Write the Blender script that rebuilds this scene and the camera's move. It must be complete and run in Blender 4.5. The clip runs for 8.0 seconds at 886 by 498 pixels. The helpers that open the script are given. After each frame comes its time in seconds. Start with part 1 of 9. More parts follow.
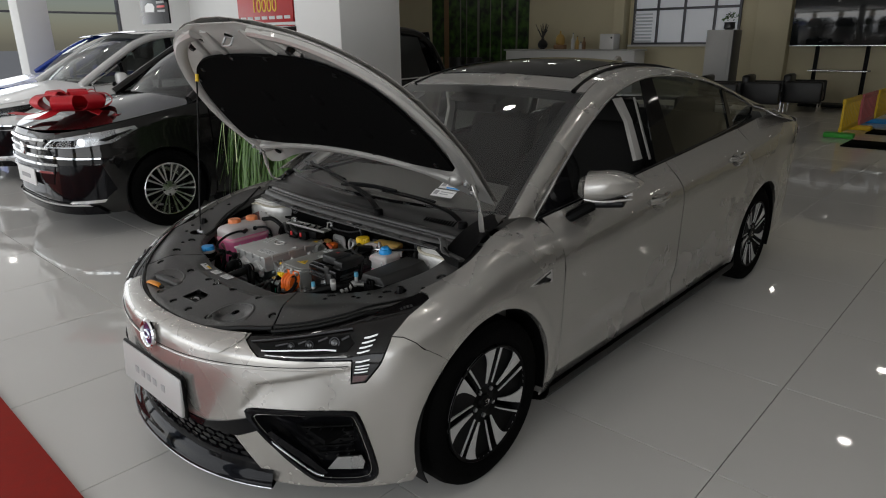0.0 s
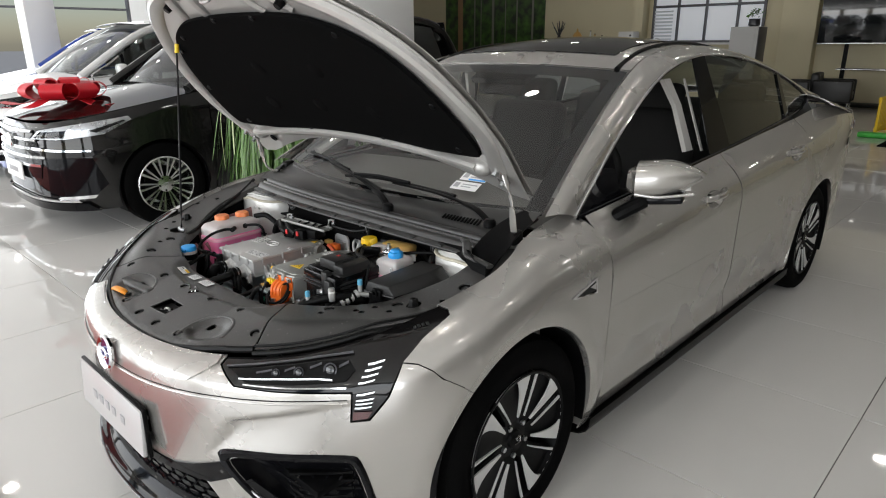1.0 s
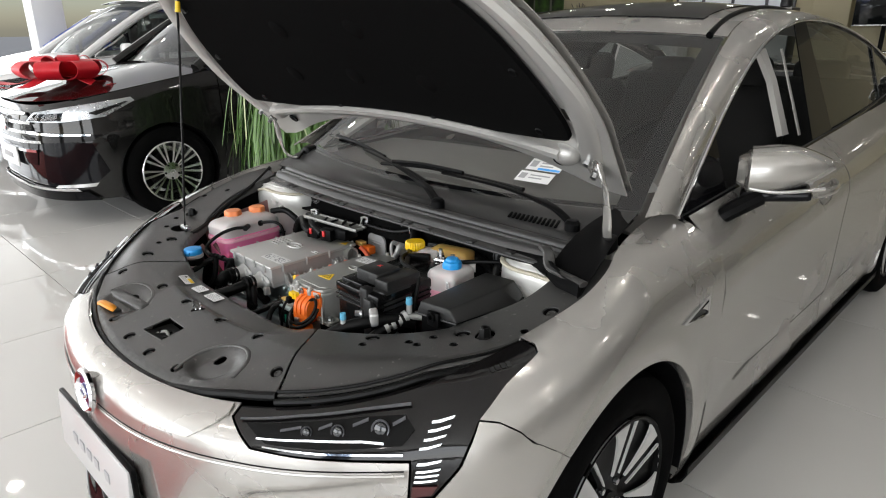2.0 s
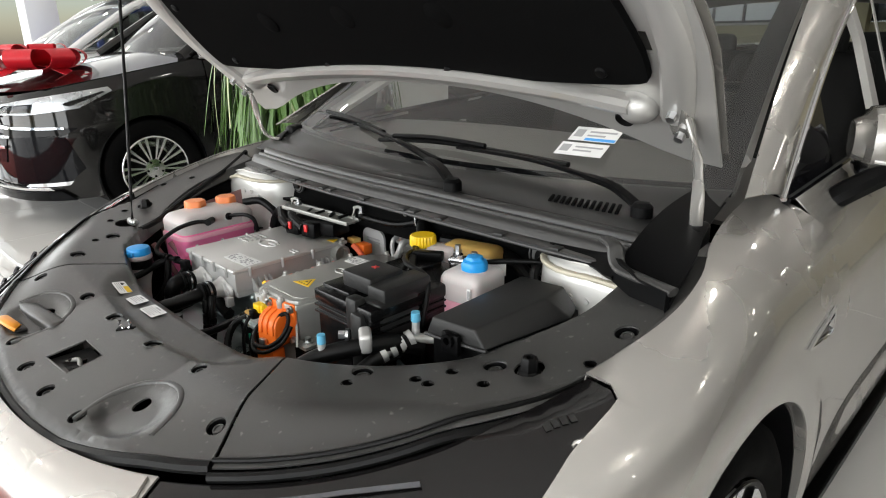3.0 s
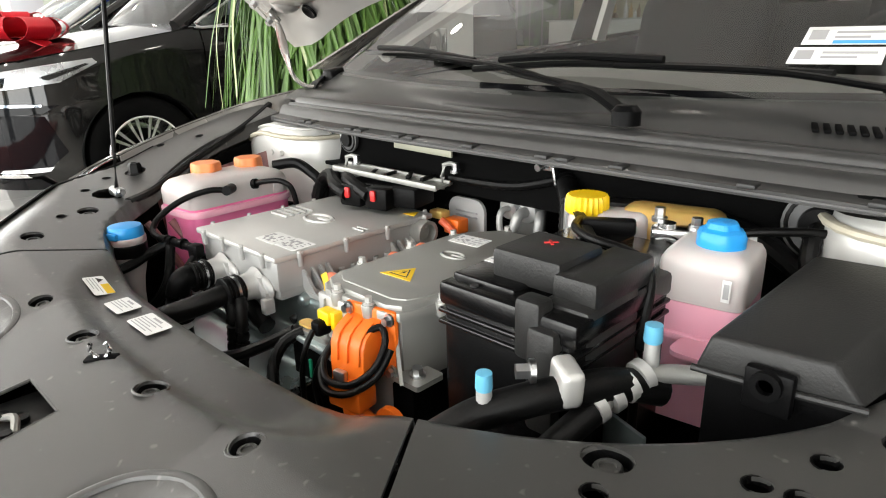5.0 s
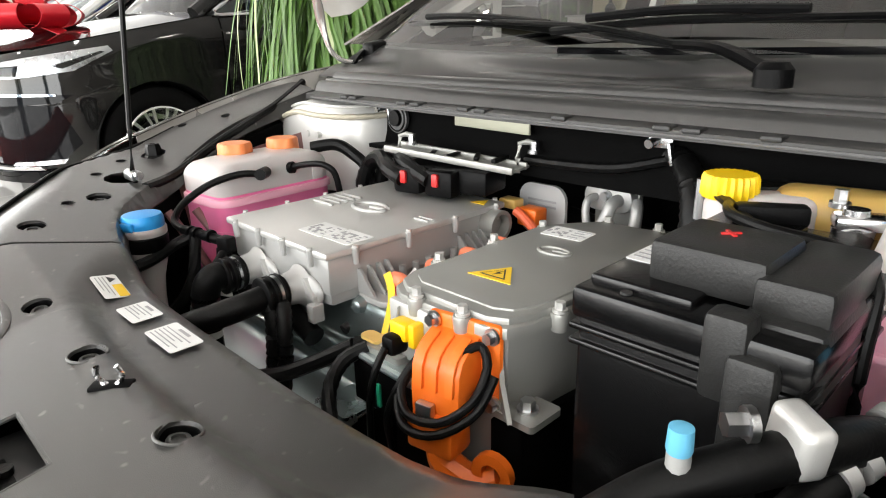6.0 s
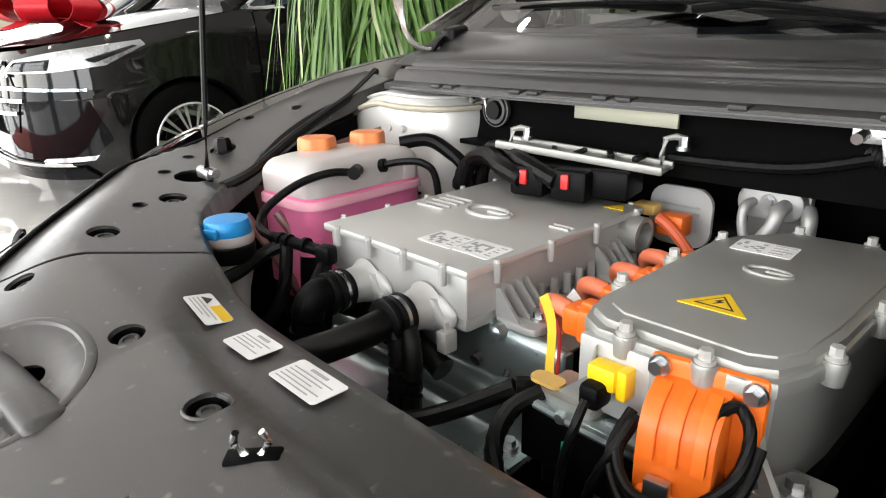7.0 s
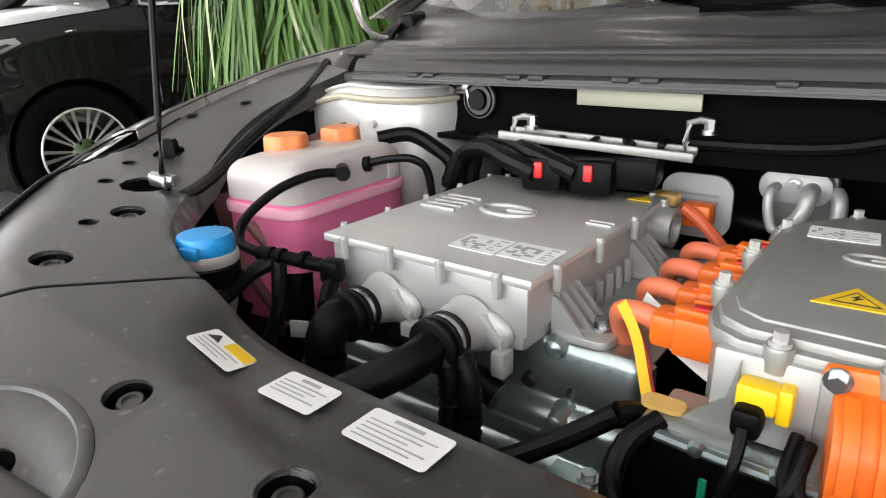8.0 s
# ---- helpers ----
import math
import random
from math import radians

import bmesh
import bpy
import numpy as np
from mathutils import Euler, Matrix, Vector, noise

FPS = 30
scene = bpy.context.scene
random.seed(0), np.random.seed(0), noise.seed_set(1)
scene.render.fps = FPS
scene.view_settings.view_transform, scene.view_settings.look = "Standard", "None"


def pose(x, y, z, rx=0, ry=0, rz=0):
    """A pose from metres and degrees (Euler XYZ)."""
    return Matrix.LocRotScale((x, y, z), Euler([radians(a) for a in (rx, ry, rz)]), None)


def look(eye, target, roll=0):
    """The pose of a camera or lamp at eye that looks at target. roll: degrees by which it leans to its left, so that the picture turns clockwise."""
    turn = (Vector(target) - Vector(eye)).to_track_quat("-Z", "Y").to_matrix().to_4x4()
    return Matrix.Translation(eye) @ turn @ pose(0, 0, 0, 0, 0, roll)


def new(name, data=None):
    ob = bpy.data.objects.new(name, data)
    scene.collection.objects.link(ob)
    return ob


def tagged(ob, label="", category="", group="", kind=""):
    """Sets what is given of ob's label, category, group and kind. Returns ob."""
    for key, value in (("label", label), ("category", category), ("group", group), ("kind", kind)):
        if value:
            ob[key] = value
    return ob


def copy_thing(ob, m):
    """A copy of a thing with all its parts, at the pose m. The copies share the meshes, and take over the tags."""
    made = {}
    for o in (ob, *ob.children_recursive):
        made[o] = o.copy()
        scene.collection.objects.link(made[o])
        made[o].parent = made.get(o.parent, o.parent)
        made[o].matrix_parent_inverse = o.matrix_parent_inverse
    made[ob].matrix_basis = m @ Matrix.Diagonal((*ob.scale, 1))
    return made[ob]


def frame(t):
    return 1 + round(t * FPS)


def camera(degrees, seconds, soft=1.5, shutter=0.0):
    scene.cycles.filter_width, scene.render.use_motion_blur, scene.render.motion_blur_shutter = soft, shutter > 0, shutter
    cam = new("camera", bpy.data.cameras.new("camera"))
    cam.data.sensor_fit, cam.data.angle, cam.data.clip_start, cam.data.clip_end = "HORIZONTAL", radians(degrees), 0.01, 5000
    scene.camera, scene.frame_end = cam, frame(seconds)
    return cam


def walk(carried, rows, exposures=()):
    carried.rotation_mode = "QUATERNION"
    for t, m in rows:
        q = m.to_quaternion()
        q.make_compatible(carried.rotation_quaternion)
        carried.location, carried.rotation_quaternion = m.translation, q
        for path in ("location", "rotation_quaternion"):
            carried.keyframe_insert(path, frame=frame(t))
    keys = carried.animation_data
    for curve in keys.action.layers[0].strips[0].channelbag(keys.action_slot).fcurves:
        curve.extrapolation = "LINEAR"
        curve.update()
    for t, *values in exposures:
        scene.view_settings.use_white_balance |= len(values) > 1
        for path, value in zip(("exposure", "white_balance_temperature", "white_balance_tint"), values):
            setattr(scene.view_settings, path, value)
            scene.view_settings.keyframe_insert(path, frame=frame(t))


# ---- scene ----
cam = camera(69.2, 8.0, 1.1)
PATH = [
    (0, (2.092, -1.535, 1.528), (0.8, -0.14, 0.909), -0.6),
    (0.5, (1.956, -1.397, 1.454), (0.661, -0.007, 0.831), -0.6),
    (1, (1.801, -1.273, 1.405), (0.483, 0.101, 0.792), -0.4),
    (1.5, (1.593, -1.192, 1.346), (0.26, 0.159, 0.713), -0.3),
    (1.7, (1.522, -1.159, 1.347), (0.193, 0.185, 0.695), -0.3),
    (2.8, (1.162, -0.838, 1.197), (-0.177, 0.502, 0.556), -1.0),
    (3, (1.118, -0.813, 1.17), (-0.228, 0.525, 0.539), -0.8),
    (3.5, (0.958, -0.753, 1.101), (-0.388, 0.585, 0.468), -0.6),
    (4, (0.828, -0.728, 1.071), (-0.509, 0.618, 0.439), -0.9),
    (4.2, (0.779, -0.711, 1.057), (-0.555, 0.634, 0.415), -1.1),
    (5.3, (0.589, -0.631, 0.965), (-0.743, 0.717, 0.327), -1.3),
    (5.5, (0.556, -0.619, 0.955), (-0.782, 0.721, 0.312), -1.2),
    (6, (0.462, -0.597, 0.93), (-0.895, 0.722, 0.286), -1.3),
    (6.5, (0.376, -0.594, 0.914), (-1.005, 0.7, 0.27), -1.3),
    (7, (0.278, -0.607, 0.906), (-1.109, 0.681, 0.261), -1.2),
    (7.5, (0.206, -0.618, 0.905), (-1.152, 0.704, 0.265), -1.4),
    (8, (0.127, -0.624, 0.884), (-1.037, 0.867, 0.236), -1.5),
]
walk(cam, [(t, look(eye, target, roll)) for t, eye, target, roll in PATH],
     exposures=[(0, -1.38, 6500, 10), (0.3, -0.84, 6500, 10), (0.6, -0.53, 6500, 10), (0.9, -0.44, 6500, 10), (2.0, -0.30, 6530, 10), (3.0, -0.10, 6620, 9), (4.0, 0.26, 6850, 8), (6.2, 0.46, 6780, 10), (7.2, 0.25, 6690, 10), (8, 0.18, 6640, 10)])

# ---- world and light: an indoor car showroom by day ----
world = bpy.data.worlds.new("world")
scene.world = world
world.use_nodes = True
wn = world.node_tree
sky = wn.nodes.new("ShaderNodeTexSky")
sky.sky_type, sky.sun_disc = "NISHITA", False
sky.sun_elevation, sky.sun_rotation = radians(48), radians(200)
wn.links.new(sky.outputs[0], wn.nodes["Background"].inputs[0])
wn.nodes["Background"].inputs[1].default_value = 0.12
sun = new("sun", bpy.data.lights.new("sun", "SUN"))
sun.data.energy, sun.data.angle, sun.data.color = 2.5, radians(0.6), (1.0, 0.95, 0.88)
sun.matrix_world = look((-6, -18, 20), (0, 0, 0))


def window_light(x, y, z, rz, width, height, watts):
    """An area lamp in a window's opening, in place of the sky's light; rz 0 shines along +y."""
    lamp = new("window_daylight", bpy.data.lights.new("window_daylight", "AREA"))
    lamp.data.shape, lamp.data.size, lamp.data.size_y = "RECTANGLE", width, height
    lamp.data.energy, lamp.data.color = watts, (0.96, 0.98, 1.0)
    lamp.matrix_world = pose(x, y, z, 90, 0, rz)


ROOM = dict(x0=-19.0, x1=9.0, y0=-7.0, y1=15.6, h=3.7)
for wx in (-16.2, -10.6, -5.0, 0.6, 6.2):
    window_light(wx, ROOM["y0"] + 0.12, 1.75, 0, 4.6, 2.9, 265)
for wy in (-4.0, 0.5, 5.0):
    window_light(ROOM["x0"] + 0.12, wy, 1.75, -90, 4.6, 2.9, 200)

# ---- materials ----


def material(name, colour, rough=0.5, metal=0.0, coat=0.0, vary=0.08, scale=8.0, bump=0.0, bump_scale=200.0, spec=0.5, transmission=0.0, sss=0.0, specks=0.0, alpha=1.0, coat_ior=1.5):
    """A surface whose colour and gloss vary at two scales, with fine relief."""
    m = bpy.data.materials.new(name)
    m.use_nodes = True
    t = m.node_tree
    b = t.nodes["Principled BSDF"]
    coords = t.nodes.new("ShaderNodeTexCoord")
    big = t.nodes.new("ShaderNodeTexNoise")
    big.inputs["Scale"].default_value, big.inputs["Detail"].default_value = scale, 5
    fine = t.nodes.new("ShaderNodeTexNoise")
    fine.inputs["Scale"].default_value, fine.inputs["Detail"].default_value = bump_scale, 3
    for n in (big, fine):
        t.links.new(coords.outputs["Object"], n.inputs["Vector"])
    ramp = t.nodes.new("ShaderNodeMapRange")
    ramp.inputs["To Min"].default_value, ramp.inputs["To Max"].default_value = 1 - vary, 1 + vary
    t.links.new(big.outputs["Fac"], ramp.inputs["Value"])
    mul = t.nodes.new("ShaderNodeVectorMath")
    mul.operation = "SCALE"
    mul.inputs[0].default_value = colour
    t.links.new(ramp.outputs[0], mul.inputs["Scale"])
    out = mul.outputs[0]
    if specks:
        dots = t.nodes.new("ShaderNodeTexNoise")
        dots.inputs["Scale"].default_value, dots.inputs["Detail"].default_value = 90, 1
        t.links.new(coords.outputs["Object"], dots.inputs["Vector"])
        pick = t.nodes.new("ShaderNodeMapRange")
        pick.inputs["From Min"].default_value, pick.inputs["From Max"].default_value = 0.70, 0.80
        pick.inputs["To Max"].default_value = specks
        t.links.new(dots.outputs["Fac"], pick.inputs["Value"])
        mix = t.nodes.new("ShaderNodeMix")
        mix.data_type = "RGBA"
        t.links.new(pick.outputs[0], mix.inputs["Factor"])
        t.links.new(out, mix.inputs["A"])
        mix.inputs["B"].default_value = (0.35, 0.34, 0.32, 1)
        out = mix.outputs["Result"]
    t.links.new(out, b.inputs["Base Color"])
    gloss = t.nodes.new("ShaderNodeMapRange")
    gloss.inputs["To Min"].default_value, gloss.inputs["To Max"].default_value = rough * 0.85, min(1, rough * 1.15)
    t.links.new(big.outputs["Fac"], gloss.inputs["Value"])
    t.links.new(gloss.outputs[0], b.inputs["Roughness"])
    b.inputs["Metallic"].default_value, b.inputs["Coat Weight"].default_value = metal, coat
    b.inputs["Coat Roughness"].default_value, b.inputs["Coat IOR"].default_value = 0.02, coat_ior
    b.inputs["Specular IOR Level"].default_value = spec
    b.inputs["Transmission Weight"].default_value = transmission
    b.inputs["Alpha"].default_value = alpha
    if sss:
        b.inputs["Subsurface Weight"].default_value = sss
        b.inputs["Subsurface Radius"].default_value = (0.03, 0.015, 0.015)
    if bump:
        relief = t.nodes.new("ShaderNodeBump")
        relief.inputs["Strength"].default_value, relief.inputs["Distance"].default_value = bump, 0.001
        t.links.new(fine.outputs["Fac"], relief.inputs["Height"])
        t.links.new(relief.outputs[0], b.inputs["Normal"])
    return m


def glass_sheet(name, tint, gloss=1.0):
    """Thin pane: clear with a tint, reflecting by Fresnel."""
    m = bpy.data.materials.new(name)
    m.use_nodes = True
    t = m.node_tree
    t.nodes.remove(t.nodes["Principled BSDF"])
    see = t.nodes.new("ShaderNodeBsdfTransparent")
    see.inputs[0].default_value = (*tint, 1)
    shine = t.nodes.new("ShaderNodeBsdfGlossy")
    shine.inputs["Roughness"].default_value = 0.015
    side = t.nodes.new("ShaderNodeLayerWeight")
    side.inputs["Blend"].default_value = 0.5
    rise = t.nodes.new("ShaderNodeMath")
    rise.operation = "POWER"
    rise.inputs[1].default_value = 5.0
    t.links.new(side.outputs["Facing"], rise.inputs[0])
    fres = t.nodes.new("ShaderNodeMath")
    fres.operation = "MULTIPLY_ADD"
    fres.inputs[1].default_value, fres.inputs[2].default_value = 0.92, 0.05 * gloss
    t.links.new(rise.outputs[0], fres.inputs[0])
    mix = t.nodes.new("ShaderNodeMixShader")
    t.links.new(fres.outputs[0], mix.inputs[0])
    t.links.new(see.outputs[0], mix.inputs[1])
    t.links.new(shine.outputs[0], mix.inputs[2])
    t.links.new(mix.outputs[0], t.nodes["Material Output"].inputs[0])
    return m


def glow(name, colour, strength):
    m = bpy.data.materials.new(name)
    m.use_nodes = True
    b = m.node_tree.nodes["Principled BSDF"]
    b.inputs["Base Color"].default_value = (0.8, 0.8, 0.8, 1)
    b.inputs["Emission Color"].default_value, b.inputs["Emission Strength"].default_value = (*colour, 1), strength
    return m


M = dict(
    champagne=material("champagne_paint", (0.445, 0.428, 0.401), 0.27, 0.66, 1.0, 0.02, 3, 0.03, 900, coat_ior=1.6),
    # champagne paint with the window light under the hood put into its colour
    hood_inner_lit=material("hood_inner_lit_paint", (0.46, 0.451, 0.432), 0.36, 0.5, 0.5, 0.03, 4, 0.03, 700),
    black_paint=material("black_paint", (0.006, 0.0058, 0.0057), 0.06, 0, 0.0, 0.05, 3, spec=0.5),
    white_paint=material("white_paint", (0.75, 0.75, 0.74), 0.3, 0, 1.0, 0.02, 3),
    blue_paint=material("blue_paint", (0.01, 0.05, 0.35), 0.3, 0.3, 1.0, 0.03, 3),
    battery_black=material("battery_case", (0.0045, 0.0045, 0.0047), 0.22, 0, 0, 0.1, 12, 0.1, 300, spec=0.32),
    cover=material("cover_plastic", (0.042, 0.0413, 0.0397), 0.30, 0, 0, 0.08, 6, 0.16, 1500, specks=0.26),
    terminal_grey=material("terminal_plastic", (0.017, 0.017, 0.0167), 0.40, 0, 0, 0.1, 9, 0.3, 500, spec=0.3),
    grommet_edge=material("grommet_edge", (0.10, 0.10, 0.10), 0.45, 0, 0, 0.1, 20),
    seal_rubber=material("satin_black_rubber", (0.029, 0.0286, 0.0277), 0.30, 0, 0, 0.06, 12, 0.05, 700, spec=0.5),
    plastic=material("black_plastic", (0.0032, 0.0032, 0.0034), 0.40, 0, 0, 0.15, 9, 0.25, 500, spec=0.09),
    rubber=material("black_rubber", (0.0036, 0.0036, 0.0036), 0.40, 0, 0, 0.12, 20, 0.3, 300, spec=0.16),
    tyre=material("tyre_rubber", (0.0028, 0.0028, 0.0028), 0.8, 0, 0, 0.15, 20, 0.4, 250, spec=0.04),
    gloss_black=material("gloss_black", (0.005, 0.005, 0.006), 0.04, 0, 0.0, 0.05, 4, spec=0.15),
    chrome=material("chrome", (0.75, 0.75, 0.76), 0.08, 1, 0, 0.03, 6),
    steel=material("zinc_steel", (0.52, 0.53, 0.54), 0.28, 1, 0, 0.15, 14, 0.1, 120),
    tray=material("zinc_tray", (0.40, 0.47, 0.47), 0.28, 0.9, 0, 0.2, 9, 0.1, 60),
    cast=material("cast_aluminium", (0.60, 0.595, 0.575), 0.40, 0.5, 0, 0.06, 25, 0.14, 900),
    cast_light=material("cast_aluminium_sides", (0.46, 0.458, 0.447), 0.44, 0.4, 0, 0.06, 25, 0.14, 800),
    cast_dull=material("cast_aluminium_dull", (0.33, 0.33, 0.31), 0.42, 0.5, 0, 0.08, 20, 0.12, 900),
    machined=material("machined_alloy", (0.72, 0.72, 0.72), 0.22, 1, 0, 0.04, 30),
    orange=material("orange_plastic", (0.85, 0.16, 0.015), 0.38, 0, 0, 0.08, 15, 0.1, 300),
    orange_cap=material("orange_cap", (0.88, 0.27, 0.09), 0.45, 0, 0, 0.05, 15, 0.1, 300, sss=0.1),
    red_rubber=material("red_orange_sleeve", (0.74, 0.13, 0.05), 0.5, 0, 0, 0.1, 25),
    coral_sleeve=material("coral_cable_sleeve", (0.80, 0.20, 0.10), 0.42, 0, 0, 0.08, 25, sss=0.05),
    blue_cap=material("blue_cap", (0.015, 0.30, 0.72), 0.38, 0, 0, 0.05, 15),
    pale_blue=material("pale_blue_cap", (0.12, 0.42, 0.62), 0.42, 0, 0, 0.06, 30),
    yellow=material("yellow_plastic", (0.85, 0.55, 0.01), 0.4, 0, 0, 0.05, 15),
    amber=material("amber_plastic", (0.62, 0.40, 0.12), 0.4, 0, 0, 0.15, 15, sss=0.2),
    milky=material("milky_plastic", (0.56, 0.515, 0.505), 0.35, 0, 0, 0.05, 10, 0.1, 90, sss=0.3),
    pink=material("pink_coolant_in_plastic", (0.92, 0.22, 0.44), 0.34, 0, 0, 0.10, 10, 0.1, 90, sss=0.25),
    pale_pink=material("pale_pink_plastic", (0.86, 0.42, 0.53), 0.35, 0, 0, 0.08, 10, sss=0.25),
    # near-black: the deep shade of bay and gaps is put into this colour
    bay=material("bay_shade_black", (0.0025, 0.0025, 0.0027), 0.6, 0, 0, 0.2, 9, 0.2, 90, spec=0.05),
    bay_pink=material("primer_metal", (0.26, 0.13, 0.125), 0.4, 0.2, 0.3, 0.2, 8),
    tower=material("tower_paint", (0.66, 0.655, 0.63), 0.33, 0.25, 0.6, 0.06, 10),
    sealant=material("sealant", (0.52, 0.48, 0.38), 0.6, 0, 0, 0.25, 40, 0.6, 90),
    felt=material("insulation_felt", (0.004, 0.004, 0.004), 0.95, 0, 0, 0.2, 30, 0.25, 400, spec=0.02),
    plate_white=material("plate_white", (0.50, 0.50, 0.495), 0.35, 0, 0.3, 0.03, 12),
    label=material("paper_label", (0.78, 0.78, 0.77), 0.5, 0, 0, 0.02, 20),
    ink=material("grey_ink", (0.36, 0.36, 0.365), 0.6, 0, 0, 0.05, 20),
    dark_ink=material("black_ink", (0.02, 0.02, 0.02), 0.5, 0, 0, 0.05, 20),
    blue_ink=material("blue_ink", (0.05, 0.35, 0.8), 0.5, 0, 0, 0.05, 20),
    warn=material("warning_yellow", (0.85, 0.55, 0.02), 0.45, 0, 0, 0.03, 20),
    glass=glass_sheet("clear_glass", (0.88, 0.90, 0.89), 1.8),
    tinted=glass_sheet("tinted_glass", (0.52, 0.56, 0.55), 1.8),
    lamp_dark=material("smoked_lamp_lens", (0.006, 0.0055, 0.0055), 0.05, 0, 0, 0.05, 4, spec=0.4),
    lens=glass_sheet("lamp_lens", (0.85, 0.86, 0.87)),
    interior=material("dark_interior", (0.007, 0.0069, 0.0068), 0.75, 0, 0, 0.15, 12, spec=0.12),
    # black dash lightened: haze of reflections on the windscreen is put into the colour
    dash=material("dashboard_haze", (0.13, 0.124, 0.117), 0.6, 0, 0, 0.1, 9),
    wheel_face=material("machined_wheel_face", (0.60, 0.60, 0.59), 0.42, 0.25, 0.4, 0.04, 30),
    seat=material("seat_leather", (0.020, 0.0195, 0.019), 0.7, 0, 0, 0.1, 12, spec=0.12),
    trim_light=material("pillar_trim", (0.55, 0.53, 0.50), 0.7, 0, 0, 0.05, 12),
    red_light=material("red_lamp", (0.06, 0.004, 0.005), 0.1, 0, 1, 0.1, 10),
    drl=glow("daytime_running_lamp", (0.9, 0.95, 1.0), 1.1),
    red_cloth=material("red_ribbon", (0.58, 0.008, 0.02), 0.45, 0, 0, 0.15, 12, 0.3, 200),
    carpet=material("red_carpet", (0.36, 0.02, 0.012), 0.85, 0, 0, 0.2, 30, 0.8, 300),
    leaf=material("leaf", (0.075, 0.165, 0.026), 0.42, 0, 0, 0.4, 5, 0.2, 60),
    # pale leaves, lightened further to stand in for highlights on the foliage
    leaf_pale_lit=material("leaf_pale_lit", (0.36, 0.43, 0.21), 0.42, 0, 0, 0.3, 5, 0.2, 60),
    tile=material("polished_tile", (0.65, 0.635, 0.605), 0.035, 0, 0, 0.04, 1.5, 0.0),
    grout=material("grout", (0.20, 0.19, 0.17), 0.8, 0, 0, 0.15, 30),
    wall=material("cream_wall", (0.66, 0.60, 0.42), 0.75, 0, 0, 0.04, 2, 0.2, 150),
    white_wall=material("white_wall", (0.76, 0.76, 0.75), 0.7, 0, 0, 0.03, 2, 0.2, 150),
    grey_wall=material("grey_column", (0.50, 0.50, 0.49), 0.5, 0, 0, 0.03, 2),
    ceiling=material("ceiling_white", (0.87, 0.87, 0.86), 0.8, 0, 0, 0.02, 2),
    dim_wall=material("unseen_dim_wall", (0.17, 0.155, 0.14), 0.6, 0, 0, 0.12, 3, 0.2, 90),
    frame=material("window_frame_grey", (0.10, 0.10, 0.11), 0.4, 0.4, 0, 0.05, 10),
    leather=material("sofa_leather", (0.010, 0.010, 0.011), 0.4, 0, 0, 0.1, 10, 0.4, 120),
    screen=material("screen_glass", (0.01, 0.012, 0.013), 0.08, 0, 0.5, 0.1, 3),
    wood=material("wood", (0.28, 0.16, 0.08), 0.5, 0, 0, 0.2, 12, 0.2, 80),
    pot=material("dark_ceramic", (0.03, 0.03, 0.035), 0.3, 0, 0, 0.1, 8),
    green=material("green_plastic", (0.05, 0.42, 0.05), 0.4, 0, 0, 0.06, 10),
    pink_plastic=material("rose_plastic", (0.62, 0.14, 0.16), 0.4, 0, 0, 0.06, 10),
    red=material("red_sign", (0.55, 0.02, 0.02), 0.4, 0, 0, 0.05, 10),
    blind=material("pale_blind", (0.66, 0.68, 0.70), 0.6, 0, 0, 0.04, 12),
)

# ---- mesh tools ----


def part(name, bm, mat, parent=None, label="", smooth=True, solid=0.0, sharp=35, heart=None):
    """Links a bmesh as one mesh object under a thing or a part; heart: a point that all faces turn away from."""
    if heart:
        bm.normal_update()
        for f in bm.faces:
            if f.normal.dot(f.calc_center_median() - Vector(heart)) < 0:
                f.normal_flip()
    me = bpy.data.meshes.new(name)
    bm.normal_update()
    bm.to_mesh(me)
    bm.free()
    me.materials.append(mat if not isinstance(mat, str) else M[mat])
    if smooth:
        me.shade_smooth()
        me.set_sharp_from_angle(angle=radians(sharp))
    ob = new(name, me)
    if parent:
        ob.parent = parent
    if label:
        ob["label"] = label
    if solid:
        mod = ob.modifiers.new("thickness", "SOLIDIFY")
        mod.thickness, mod.offset = solid, 0.0
        if smooth:
            crisp = ob.modifiers.new("crisp_edges", "EDGE_SPLIT")
            crisp.split_angle = radians(sharp + 10)
    return ob


def thing(name, label, category, at=(0, 0, 0), rz=0, group="", kind=""):
    ob = new(name)
    ob.empty_display_size = 0.1
    ob.matrix_world = pose(*at, 0, 0, rz)
    return tagged(ob, label, category, group, kind)


def B():
    return bmesh.new()


def box(bm, c, s, bevel=0.0, rot=None, seg=2):
    """A box with rounded edges: centre, size, optional turn (degrees XYZ)."""
    m = Matrix.Translation(c)
    if rot:
        m = pose(*c, *rot)
    made = bmesh.ops.create_cube(bm, size=1.0, matrix=m @ Matrix.Diagonal((*s, 1)))
    if bevel:
        edges = list({e for v in made["verts"] for e in v.link_edges})
        bmesh.ops.bevel(bm, geom=edges, offset=bevel, segments=seg, affect="EDGES", profile=0.5)
    return bm


def cyl(bm, p, q, r, r2=None, n=16, caps=True):
    """A cylinder or cone from p to q."""
    p, q = Vector(p), Vector(q)
    m = Matrix.Translation((p + q) / 2) @ (q - p).to_track_quat("Z", "Y").to_matrix().to_4x4()
    bmesh.ops.create_cone(bm, cap_ends=caps, segments=n, radius1=r, radius2=r if r2 is None else r2, depth=(q - p).length, matrix=m)
    return bm


